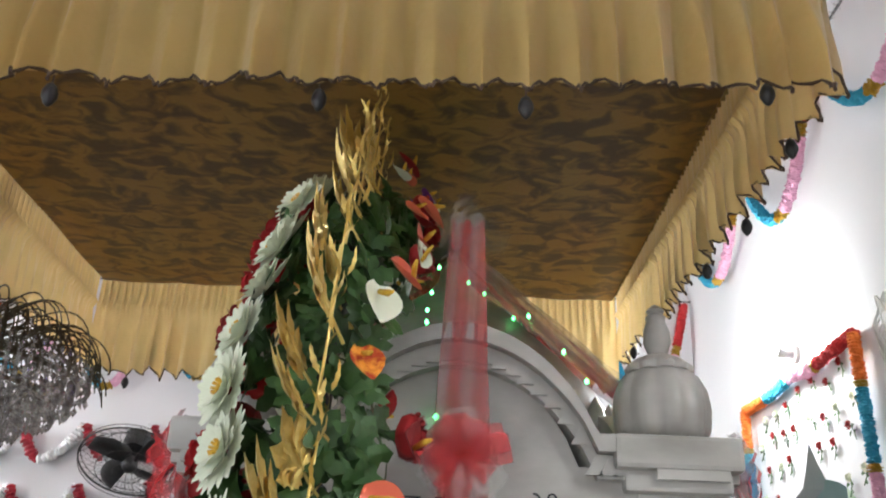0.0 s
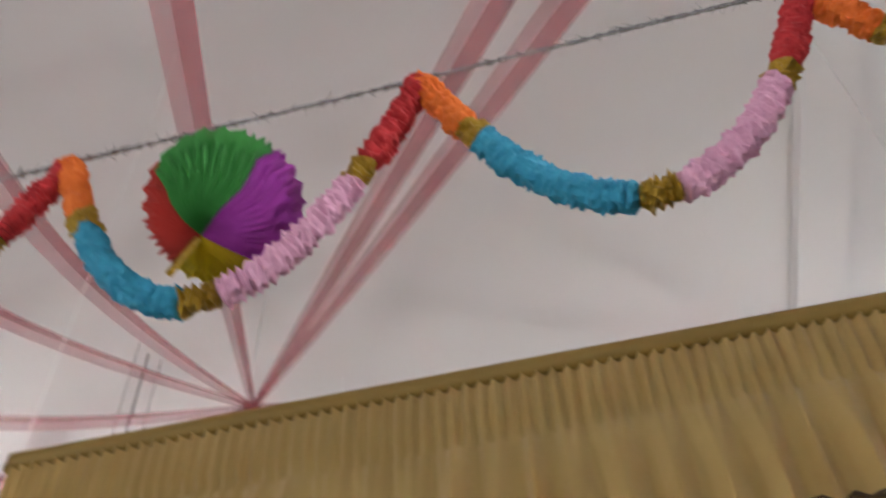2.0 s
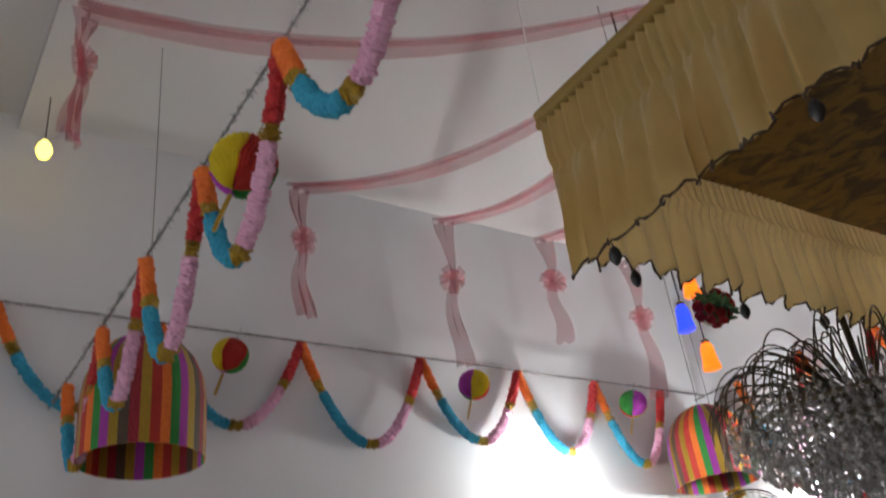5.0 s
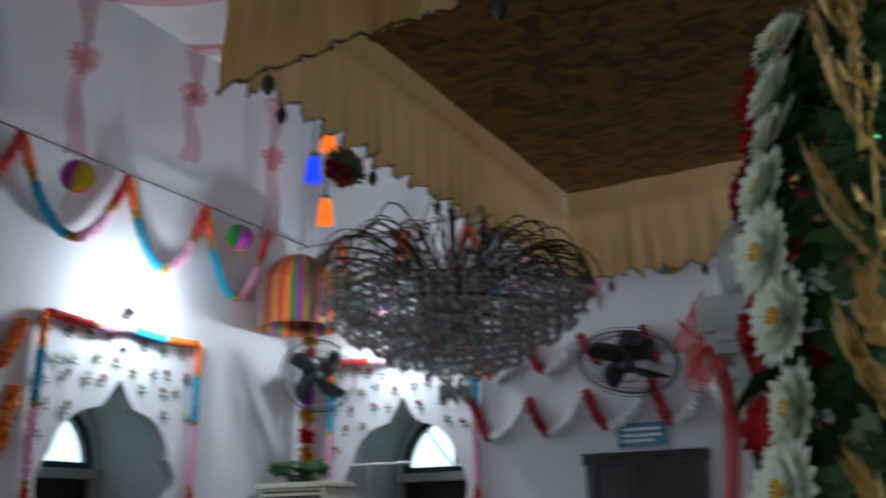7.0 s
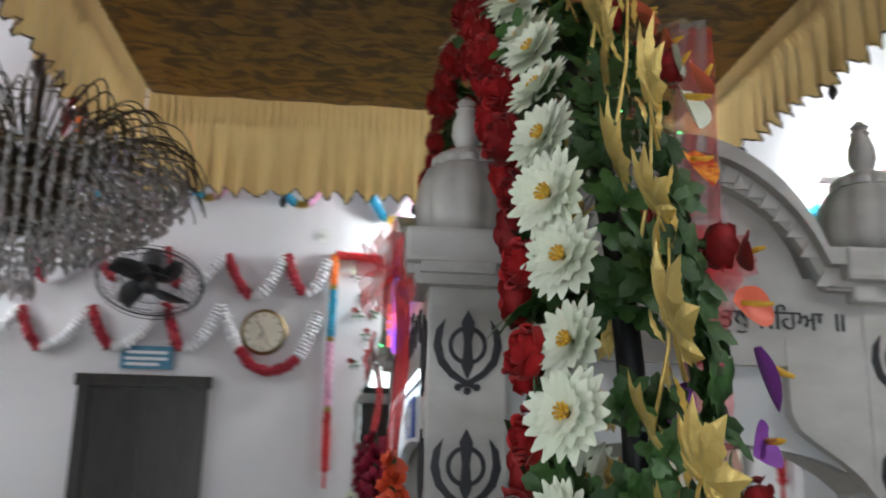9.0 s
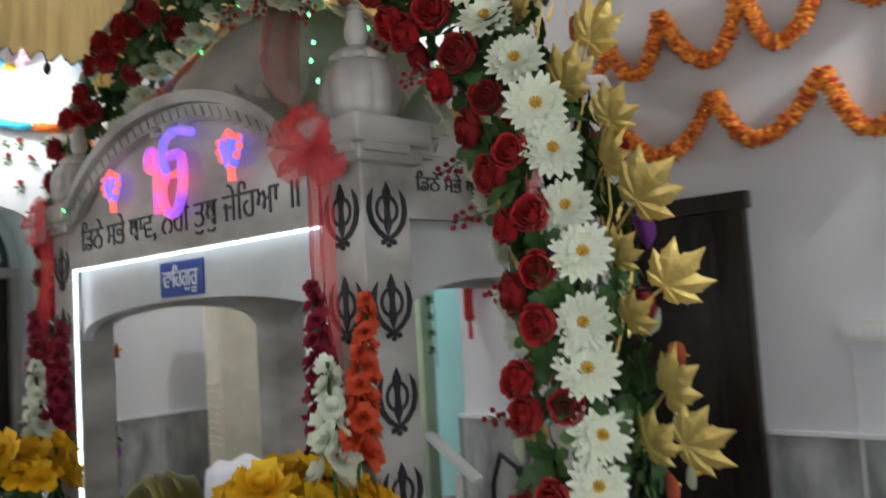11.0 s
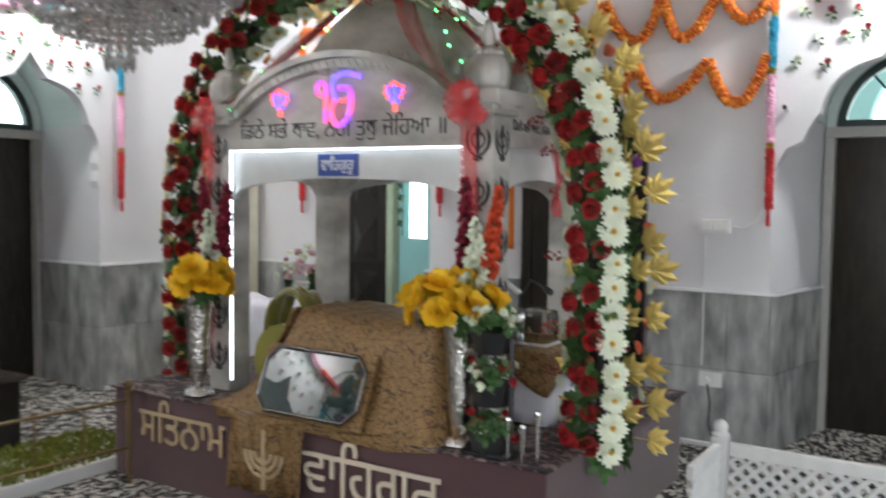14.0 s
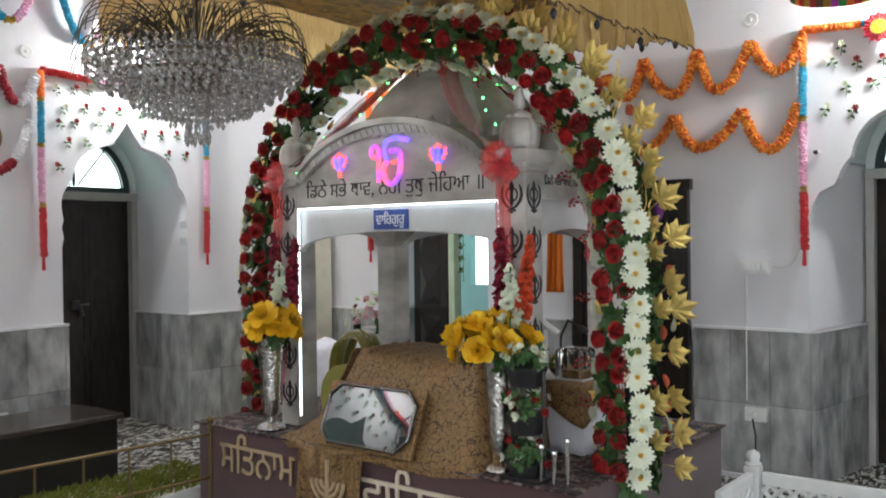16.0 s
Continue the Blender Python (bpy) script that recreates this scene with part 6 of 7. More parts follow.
clock = thing("wall_clock", "round wall clock with cream dial and dark rim", "clock")
cm = facing(north, -0.25, 2.39, -0.001)
part("case", Shape().lathe([(0.14, 0.0), (0.15, 0.01), (0.15, 0.03), (0.135, 0.04), (0.128, 0.036)], 40), BRASS, clock, "thin dark gilt rim", at=cm, smooth=50)
part("dial", Shape().lathe([(0.127, 0.036), (0.127, 0.0405)], 40), DIAL, clock, at=cm)
for ang, L, w in ((-35, 0.085, 0.007), (-150, 0.06, 0.009), (160, 0.09, 0.004)):
    a = radians(90 - ang)
    part("hand_bar", Shape().tube([(0, 0, 0.045), (L * math.cos(a), L * math.sin(a), 0.045)], w / 2, 5), INK, clock, at=cm)
for k in range(12):
    a = 2 * math.pi * k / 12
    part("hour_mark", Shape().box((-0.004, 0.100, 0.0405), (0.004, 0.118, 0.0425)), INK, clock, at=cm @ Matrix.Rotation(a, 4, "Z"))

notice = thing("notice_board", "small blue notice board with pale writing over the door", "sign")
part("board", Shape().prism([(-1.13, 2.13), (-0.81, 2.13), (-0.81, 2.275), (-1.13, 2.275)], north, -0.035, -0.006), material("blue_notice", (0.06, 0.22, 0.34), 0.5), notice)
for z in (2.235, 2.195, 2.16):
    part("writing_bar", Shape().prism([(-1.10, z - 0.011), (-0.84 - 0.05 * (z < 2.17), z - 0.011), (-0.84 - 0.05 * (z < 2.17), z + 0.008), (-1.10, z + 0.008)], north, -0.038, -0.035), WHITE_INK, notice)

board = thing("switch_board", "white plastic switch board with a cable conduit", "switch board")
part("box", Shape().prism([(1.705, 1.365), (1.895, 1.365), (1.895, 1.45), (1.705, 1.45)], east, -0.045, -0.001), WHITE_PLASTIC, board)
for k in range(5):
    part("switch", Shape().prism([(1.717 + 0.034 * k, 1.385), (1.741 + 0.034 * k, 1.385), (1.741 + 0.034 * k, 1.43), (1.717 + 0.034 * k, 1.43)], east, -0.053, -0.045), DADO_CAP, board)
part("conduit", Shape().tube([east(1.860, -0.012, 1.345), east(1.860, -0.012, 1.02), east(1.850, -0.045, 0.98), east(1.850, -0.045, 0.52)], 0.0045, 6), WHITE_PLASTIC, board)
part("cable", Shape().tube([east(1.690, -0.012, 1.41), east(1.630, -0.012, 1.40), east(1.550, -0.012, 1.44), east(1.505, -0.03, 1.53)], 0.006, 6), WHITE_PLASTIC, board)
socket = thing("wall_socket", "white three-pin wall socket with a plug and black lead", "socket")
part("plate", Shape().prism([(1.72, 0.39), (1.86, 0.39), (1.86, 0.48), (1.72, 0.48)], east, -0.065, -0.032), WHITE_PLASTIC, socket)
part("plug", Shape().tube([east(1.800, -0.065, 0.435), east(1.800, -0.10, 0.43)], 0.02, 10), WHITE_PLASTIC, socket)
part("lead", Shape().tube([east(1.800, -0.09, 0.415), east(1.780, -0.09, 0.30), east(1.790, -0.07, 0.14), east(1.730, -0.09, 0.03), east(1.630, -0.12, 0.01), east(1.880, -0.25, 0.01)], 0.006, 6), BLACK, socket)
socket2 = thing("wall_socket", "white wall socket low on the marble dado", "socket")
part("plate", Shape().prism([(-0.22, 0.30), (-0.10, 0.30), (-0.10, 0.40), (-0.22, 0.40)], north, -0.05, -0.032), WHITE_PLASTIC, socket2)
part("hole_cover", Shape().prism([(-0.19, 0.33), (-0.13, 0.33), (-0.13, 0.37), (-0.19, 0.37)], north, -0.054, -0.05), DADO_CAP, socket2)
for nm, put, u, z in (("north", north, 0.10, 3.05), ("east", east, 1.82, 3.05)):
    ro = thing("ceiling_rose", "small round white fitting on the wall", "fitting", "round fittings")
    part("disc", Shape().lathe([(0.05, 0.0), (0.05, 0.005), (0.044, 0.008), (0.036, 0.005), (0.014, 0.006)], 28), WHITE_PLASTIC, ro, at=facing(put, u, z, -0.001), smooth=50)
    part("knob", Shape().lathe([(0.012, 0.006), (0.012, 0.014), (0.004, 0.017)], 12), WHITE_PLASTIC, ro, at=facing(put, u, z, -0.001), smooth=50)
hookk = thing("wall_camera", "tiny black-tipped camera on a white stem", "camera")
part("stem", Shape().tube([east(1.395, 0.0, 2.13), east(1.395, -0.06, 2.135)], 0.016, 10), WHITE_PLASTIC, hookk)
part("eye", Shape().tube([east(1.395, -0.06, 2.135), east(1.395, -0.075, 2.136)], 0.014, 10), BLACK, hookk)

# coloured lamps and the flower ball
lamps = thing("pendant_lamps", "cluster of orange and blue glass pendant lamps on cords", "pendant lamp", at=Matrix.Translation((-1.6, 3.56, 0)))
for x, y, z, mat in ((0, 0.06, 3.44, GLOW_ORANGE), (0, -0.05, 3.24, GLOW_BLUE), (0, 0.05, 3.06, GLOW_ORANGE)):
    sh = part("shade", Shape().lathe([(0.020, 0.075), (0.030, 0.055), (0.034, 0.0), (0.042, -0.05), (0.038, -0.052)], 20, (x, y, z)), mat, lamps, smooth=50)
    part("cap", Shape().lathe([(0.02, 0.076), (0.02, 0.09), (0.006, 0.10)], 12, (x, y, z)), BRASS, lamps, smooth=50)
    part("cord", Shape().tube([(x, y, z + 0.09), (x, y, ROOF)], 0.003, 5), BLACK, lamps)
ballf = thing("flower_ball", "hanging ball of mixed red and cream cloth flowers", "flower ball", at=Matrix.Translation((-1.55, 3.68, 3.31)))
part("foam_core", Shape().lathe([(0.002, -0.075), (0.05, -0.055), (0.075, 0), (0.05, 0.055), (0.002, 0.075)], 16), LEAF, ballf)
for k in range(34):
    zz = -0.95 + 1.9 * (k + 0.5) / 34
    a = k * 2.4
    d = Vector((math.sqrt(1 - zz * zz) * math.cos(a), math.sqrt(1 - zz * zz) * math.sin(a), zz))
    part("flower", (ROSES + [SPRAYS[0], DAISIES[0]])[k % 5], None, ballf, at=aim(d * 0.07, d, k, 0.55))
part("cord", Shape().tube([(0, 0, 0.07), (0, 0, ROOF - 3.31)], 0.003, 5), BLACK, ballf)


def medallion(m, r):
    """A flat pleated paper rosette, red with a gold heart."""
    g = thing("paper_medallion", "round red paper medallion with a gold heart hung on a thread", "paper decoration", "paper medallions", m)
    rim = Shape()
    ring = [(r * (1 + 0.07 * math.cos(12 * a)) * math.cos(a), r * (1 + 0.07 * math.cos(12 * a)) * math.sin(a), 0.006 * math.cos(24 * a)) for a in (2 * math.pi * k / 96 for k in range(96))]
    rim.add([(0, 0, 0.004)] + ring, [(0, k + 1, (k + 1) % 96 + 1) for k in range(96)])
    solid(part("rosette", rim, TUBE_DARK_RED, g, fix=False), 0.004)
    part("heart", Shape().lathe([(r * 0.55, 0.006), (r * 0.5, 0.016), (r * 0.2, 0.012), (0.004, 0.02)], 24), TINSEL_GOLD, g, "gold foil heart", smooth=50)
    part("thread", Shape().tube([(0, r, 0), (0, r + 0.5, -0.02)], 0.0015, 4), TINSEL_SILVER, g)


def tassel_umbrella(c, r, h, top):
    u = thing("paper_umbrella", "hanging striped paper umbrella with long coloured tassels", "paper decoration", "paper umbrellas", Matrix.Translation(c))
    mats = (TUBE_ORANGE, PAPER_GREEN, PAPER_PURPLE, TINSEL_GOLD, TRIM, TUBE_DARK_RED, TINSEL_GOLD, PAPER_RED)
    for k in range(40):
        a0, a1 = 2 * math.pi * k / 40, 2 * math.pi * (k + 1) / 40
        rows = []
        for i in range(9):
            t = i / 8
            rr = r * (math.sin(min(1, t / 0.62) * math.pi / 2) - 0.03 * max(0, t - 0.62))
            zz = h * (0.5 - 0.55 * (1 - math.cos(min(1, t / 0.62) * math.pi / 2)) - 0.45 * max(0, t - 0.62) / 0.38)
            rows.append([(rr * math.cos(a), rr * math.sin(a), zz) for a in (a0, (a0 + a1) / 2, a1)])
        solid(part("paper_gore", Shape().grid(rows), mats[k % 8], u, fix=False), 0.004)
    part("cord", Shape().tube([(0, 0, h / 2), (0, 0, top - c[2])], 0.003, 5), TINSEL_SILVER, u)


tassel_umbrella((-3.50, 5.78, 3.42), 0.31, 0.60, ROOF)
tassel_umbrella((-2.95, 1.42, 3.17), 0.27, 0.60, ROOF)
tassel_umbrella((2.22, 1.12, 3.27), 0.28, 0.58, ROOF)
medallion(facing(north, -3.44, 2.90, -0.14), 0.055)
medallion(facing(east, 1.02, 2.86, -0.10), 0.085)
tin = thing("foil_streamer", "column of shiny coloured foil tinsel hanging in the corner", "tinsel")
for k, mat in enumerate((FOIL_GOLD, FOIL_RED, FOIL_GREEN, FOIL_PURPLE, FOIL_GOLD, FOIL_RED, FOIL_GOLD, FOIL_GREEN)):
    tuft = Shape()
    r2 = random.Random(k)
    z0 = 3.12 - 0.155 * k
    for j in range(150):
        d = Vector((r2.uniform(-1, 1), r2.uniform(-1, 1), r2.uniform(-0.9, 0.9))).normalized()
        w = d.orthogonal().normalized() * 0.006
        p = Vector((-3.66, 6.14, z0)) + Vector((0, 0, r2.uniform(-0.04, 0.04)))
        e = p + d * r2.uniform(0.055, 0.085)
        tuft.add([p - w, p + w, e + w, e - w], [(0, 1, 2, 3)])
    part("foil_tuft", tuft, mat, tin, fix=False)["kind"] = "stuff"
part("cord", Shape().tube([(-3.66, 6.12, 3.18), (-3.66, 6.12, ROOF)], 0.003, 5), TINSEL_SILVER, tin)
bulb = thing("hanging_bulb", "yellow glowing bulb hanging near the far wall", "lamp")
part("glass_bulb", Shape().lathe([(0.015, 0.06), (0.035, 0.03), (0.045, -0.01), (0.03, -0.05), (0.004, -0.06)], 16, (-3.5, 0.95, 4.78)), GLOW_YELLOW, bulb, smooth=60)
part("cord", Shape().tube([(-3.5, 0.95, 4.84), (-3.5, 0.95, ROOF - 0.1)], 0.004, 5), BLACK, bulb)

# ---- vases and flowers before the shrine ----
def welded(me):
    bm = bmesh.new()
    bm.from_mesh(me)
    bmesh.ops.remove_doubles(bm, verts=bm.verts[:], dist=0.0002)
    bm.to_mesh(me)
    bm.free()
    return me


def make_bloom(mat, seed, R=0.055):
    r2 = random.Random(seed)
    s = Shape()
    for ring, (n, L, up) in enumerate(((6, 1.30, 0.02), (6, 1.15, 0.30), (5, 0.95, 0.75), (5, 0.70, 1.6), (4, 0.45, 3.5))):
        for k in range(n):
            a = 2 * math.pi * (k + 0.5 * ring) / n + r2.uniform(-0.2, 0.2)
            d = Vector((math.cos(a), math.sin(a), up)).normalized()
            nn = Vector((-up * math.cos(a), -up * math.sin(a), 1)).normalized()
            petal(s, Vector((0, 0, 0)), d, nn, R * L * r2.uniform(0.8, 1.2), R * r2.uniform(0.85, 1.15), r2.uniform(0.0, 0.4), 0, r2.uniform(0.6, 1.0), 0.0)
    return welded(s.mesh("bloom", mat, smooth=180, fix=False))


YELLOWS = [make_bloom(YELLOW, k) for k in range(3)]
PINKS = [make_bloom(material("blush_petal", (0.72, 0.42, 0.46), 0.7), 5, 0.045)]


def bouquet(parent, c, r, h, n, meshes, seed, k0=0.9, k1=1.2, leaves=10):
    r2 = random.Random(seed)
    for i in range(n):
        zz = 0.05 + 0.95 * (i + 0.5) / n
        a = i * 2.4 + r2.uniform(-0.3, 0.3)
        d = Vector((math.sqrt(max(0, 1 - zz * zz)) * math.cos(a), math.sqrt(max(0, 1 - zz * zz)) * math.sin(a), zz))
        part("bloom", meshes[i % len(meshes)], None, parent, at=aim(Vector(c) + Vector((d.x * r, d.y * r, d.z * h)) * r2.uniform(0.65, 1.3), (d + Vector((r2.uniform(-0.6, 0.4), r2.uniform(-0.5, 0.5), r2.uniform(-0.3, 0.3)))).normalized(), r2.uniform(0, 6), r2.uniform(k0, k1)))
    for i in range(leaves):
        a = i * 2.1
        d = Vector((math.cos(a), math.sin(a), r2.uniform(-0.3, 0.5))).normalized()
        part("leaf_spray", SPRAYS[i % 4], None, parent, at=aim(Vector(c) + d * r * 0.6, d, i, 0.8))


def spike(parent, base, top, mat_mesh, n, seed, name="floret"):
    r2 = random.Random(seed)
    base, top = Vector(base), Vector(top)
    part("stalk", Shape().tube([base, base.lerp(top, 0.5), top], 0.005, 5), LEAF, parent)
    for i in range(n):
        t = (i + 0.5) / n
        a = i * 2.4
        d = Vector((math.cos(a), math.sin(a), 0.5)).normalized()
        part(name, mat_mesh, None, parent, at=aim(base.lerp(top, 0.3 + 0.7 * t) + d * 0.022 * (1.25 - t), d, a, 1.0 - 0.5 * t))


FLORET_RED = make_bloom(material("wine_petal", (0.30, 0.01, 0.04), 0.6), 11, 0.032)
FLORET_ORANGE = make_bloom(material("burnt_orange_petal", (0.72, 0.09, 0.03), 0.6), 12, 0.032)
FLORET_WHITE = make_bloom(WHITE_PETAL, 13, 0.04)
for vx, vy, seed in ((0.32, 3.85, 1), (0.33, 2.21, 2)):
    v = thing("silver_vase", "tall tapered hammered silver vase with yellow cloth flowers", "vase", "silver vases")
    part("body", Shape().lathe([(0.075, 0.0), (0.085, 0.012), (0.078, 0.03), (0.035, 0.05), (0.03, 0.075), (0.05, 0.11), (0.057, 0.2), (0.062, 0.34), (0.074, 0.47), (0.086, 0.545), (0.080, 0.545), (0.06, 0.50)], 32, (vx, vy, DAIS)), SILVER, v, smooth=50)
    bouquet(v, (vx, vy + (0.0 if vy > 3 else 0.05), DAIS + 0.56), 0.12 if vy > 3 else 0.16, 0.15, 20, YELLOWS, seed, 0.85, 1.15, 16)
    sp = thing("flower_spikes", "tall wine red, white and orange cloth flower spikes", "flowers", "flower spikes")
    dy = -1 if vy < 3 else 1
    spike(sp, (vx + 0.09, vy + 0.02, DAIS + 0.56), (vx + 0.06, vy + 0.03, DAIS + 1.16), FLORET_RED, 26, 3)
    spike(sp, (vx + 0.09, vy - 0.04, DAIS + 0.56), (vx + 0.09, vy - 0.13, DAIS + 1.12), FLORET_ORANGE if vy < 3 else FLORET_RED, 26, 4)
    spike(sp, (vx + 0.06, vy - 0.02, DAIS + 0.56), (vx + 0.03, vy - 0.05, DAIS + 0.98), FLORET_WHITE, 12, 5)
    part("stem", Shape().tube([(vx + 0.06, vy, DAIS + 0.35), (vx + 0.09, vy, DAIS + 0.57)], 0.02, 8), LEAF, sp)

stand = thing("plant_stand", "black metal three-tier stand with potted cloth flowers", "plant stand")
for dy in (-0.085, 0.085):
    part("upright", Shape().tube([(0.30, 2.03 + dy, DAIS), (0.30, 2.03 + dy, 1.0)], 0.011, 8), BLACK, stand)
part("foot", Shape().box((0.22, 1.92, DAIS), (0.38, 2.14, DAIS + 0.015), 0.004), BLACK, stand)
for z in (0.98, 0.76, 0.54):
    pt = part("pot", Shape().lathe([(0.07, -0.05), (0.098, 0.03), (0.102, 0.045), (0.092, 0.045)], 6, (0.29, 2.03, z)), BLACK, stand, "black faceted pot")
    r2 = random.Random(int(z * 100))
    for i in range(44):
        a = i * 2.4
        d = Vector((math.cos(a), math.sin(a), r2.uniform(-0.1, 1.3))).normalized()
        kind_of = i % 4
        part("leaf_spray" if kind_of < 2 else "bloom", [SPRAYS[0], SPRAYS[2], FLORET_WHITE, ROSES[0] if z < 0.9 else FLORET_WHITE][kind_of], None, stand, at=aim(Vector((0.29, 2.03, z + 0.055)) + d * r2.uniform(0.04, 0.115), d, i, (0.45, 0.5, 0.42, 0.45)[kind_of]))
for k, (x, y, h) in enumerate(((0.25, 1.93, 0.16), (0.245, 1.86, 0.14), (0.26, 1.80, 0.20))):
    st = thing("steel_stick", "short polished steel stick standing on the platform edge", "stand", "steel sticks")
    part("rod", Shape().tube([(x, y, DAIS), (x, y, DAIS + h)], 0.009, 10), CHROME, st, smooth=60)
    part("collar", Shape().lathe([(0.014, 0), (0.016, 0.01), (0.012, 0.02)], 12, (x, y, DAIS + h)), CHROME, st, smooth=60)

# side table with glass case and lamp
tb = thing("side_table", "small table covered with white and brocade cloths", "table")
rows = []
for z, k in ((0.845, 0.0), (0.846, 0.12), (0.84, 0.155), (0.70, 0.16), (0.56, 0.175), (DAIS + 0.005, 0.185)):
    rows.append([(0.98 + (k + 0.012 * math.sin(j * 2.9) * (k > 0.15)) * (1.0 * max(-1, min(1, 1.5 * math.cos(2 * math.pi * j / 40)))), 2.22 + (k + 0.012 * math.cos(j * 2.3) * (k > 0.15)) * (1.1 * max(-1, min(1, 1.5 * math.sin(2 * math.pi * j / 40)))), z) for j in range(41)])
solid(part("white_skirt", Shape().grid(rows), WHITE_CLOTH, tb, smooth=60, fix=False), 0.004)
rows = []
for z, k in ((0.853, 0.0), (0.855, 0.15), (0.845, 0.172), (0.77, 0.178), (0.74, 0.18)):
    rows.append([(0.98 + k * max(-1, min(1, 1.5 * math.cos(2 * math.pi * j / 40))), 2.22 + k * 1.1 * max(-1, min(1, 1.5 * math.sin(2 * math.pi * j / 40))), z - (0.10 * abs(math.sin(4 * math.pi * j / 40)) if k > 0.175 else 0)) for j in range(41)])
solid(part("brocade_top", Shape().grid(rows), BROCADE, tb, smooth=60, fix=False), 0.004)
case = thing("glass_case", "small clear acrylic case on the table", "case")
gb = part("acrylic_box", Shape().box((0.93, 2.09, 0.862), (1.08, 2.27, 1.03), 0.03), GLASS, case)
part("base", Shape().box((0.92, 2.09, 0.857), (1.09, 2.27, 0.866), 0.003), WHITE_PLASTIC, case)
part("book", Shape().box((0.96, 2.13, 0.867), (1.05, 2.23, 0.91), 0.004), BROCADE, case)
lamp = thing("desk_lamp", "white folding desk lamp on the table", "lamp")
part("base", Shape().lathe([(0.045, 0), (0.05, 0.01), (0.03, 0.03), (0.012, 0.06)], 20, (0.92, 2.31, 0.857)), WHITE_PLASTIC, lamp, smooth=50)
part("stem", Shape().tube([(0.92, 2.31, 0.90), (0.92, 2.31, 1.12)], 0.011, 8), WHITE_PLASTIC, lamp)
part("head", Shape().box((0.90, 2.22, 1.15), (0.935, 2.44, 1.168), 0.005), WHITE_PLASTIC, lamp, at=Matrix.Translation((0, 2.31, 1.16)) @ Matrix.Rotation(radians(32), 4, "X") @ Matrix.Translation((0, -2.31, -1.16)))
mic = thing("microphone", "black gooseneck microphone beside the lamp", "microphone")
part("gooseneck", Shape().tube([(1.05, 2.30, 0.857), (1.04, 2.29, 1.08), (1.0, 2.22, 1.17), (0.96, 2.12, 1.14)], 0.007, 8), BLACK, mic, smooth=60)
part("head", Shape().tube([(0.96, 2.12, 1.14), (0.95, 2.08, 1.12)], 0.016, 10), BLACK, mic, smooth=60)

# ---- behind the shrine ----
robe = thing("saffron_cloth", "saffron orange cloth hanging in folds from a peg", "cloth")
rows = []
for i in range(12):
    t = i / 11
    rows.append([(2.30 + 0.025 * math.sin(k * 1.35) * (0.3 + t), 3.02 + 0.14 * (k / 16) * (0.8 + 0.2 * t), 1.92 - 0.69 * t) for k in range(17)])
solid(part("folds", Shape().grid(rows), ORANGE_CLOTH, robe, smooth=180, fix=False), 0.008)
part("peg_rail", Shape().tube([(2.30, 2.98, 1.93), (2.30, 3.22, 1.93), (E_WALL, 3.22, 1.93)], 0.010, 6), CHROME, robe)
bed = thing("covered_table", "low table under a draped white cotton sheet", "table")
rows = []
for z, k in ((0.76, 0.0), (0.77, 0.30), (0.74, 0.37), (0.45, 0.40), (0.02, 0.43)):
    rows.append([(2.05 + (k + 0.02 * math.sin(j * 2.7) * (k > 0.36)) * 0.8 * math.cos(2 * math.pi * j / 48), 4.95 + (k + 0.02 * math.cos(j * 2.2) * (k > 0.36)) * math.sin(2 * math.pi * j / 48), z + (0.03 * math.sin(j * 0.8) if k == 0.30 else 0)) for j in range(49)])
solid(part("sheet", Shape().grid(rows), WHITE_CLOTH, bed, smooth=180, fix=False), 0.006)
posy = thing("flower_pot", "pot of blush and red cloth flowers with leaves", "plant")
part("pot", Shape().lathe([(0.06, 0), (0.09, 0.12), (0.095, 0.14), (0.08, 0.14)], 20, (2.15, 4.72, 0.77)), WHITE_PLASTIC, posy, smooth=50)
bouquet(posy, (2.15, 4.70, 0.93), 0.20, 0.20, 34, PINKS + [FLORET_WHITE, FLORET_RED, FLORET_WHITE], 8, 0.5, 0.9, 26)
cooler = thing("air_cooler", "cream metal cooler with louvred grille", "cooler")
part("cabinet", Shape().box((2.28, 5.74, 0.0), (2.70, 5.93, 1.75), 0.02), CREAM, cooler)
for k in range(9):
    part("louvre", Shape().box((2.262, 5.77, 0.78 + 0.05 * k), (2.282, 5.90, 0.80 + 0.05 * k), 0.003), CREAM, cooler)
vine = thing("hanging_vine", "strand of dark leaves hanging beside the opening", "plant")
for k in range(8):
    part("leaf_spray", DARK_SPRAYS[k % 2], None, vine, at=aim(Vector((2.93, 4.385, 2.05 - 0.10 * k)), Vector((-1, 0.1, 0.2)), k, 0.55))
part("cord", Shape().tube([(2.945, 4.385, 1.25), (2.945, 4.385, 2.60)], 0.003, 5), LEAF, vine)

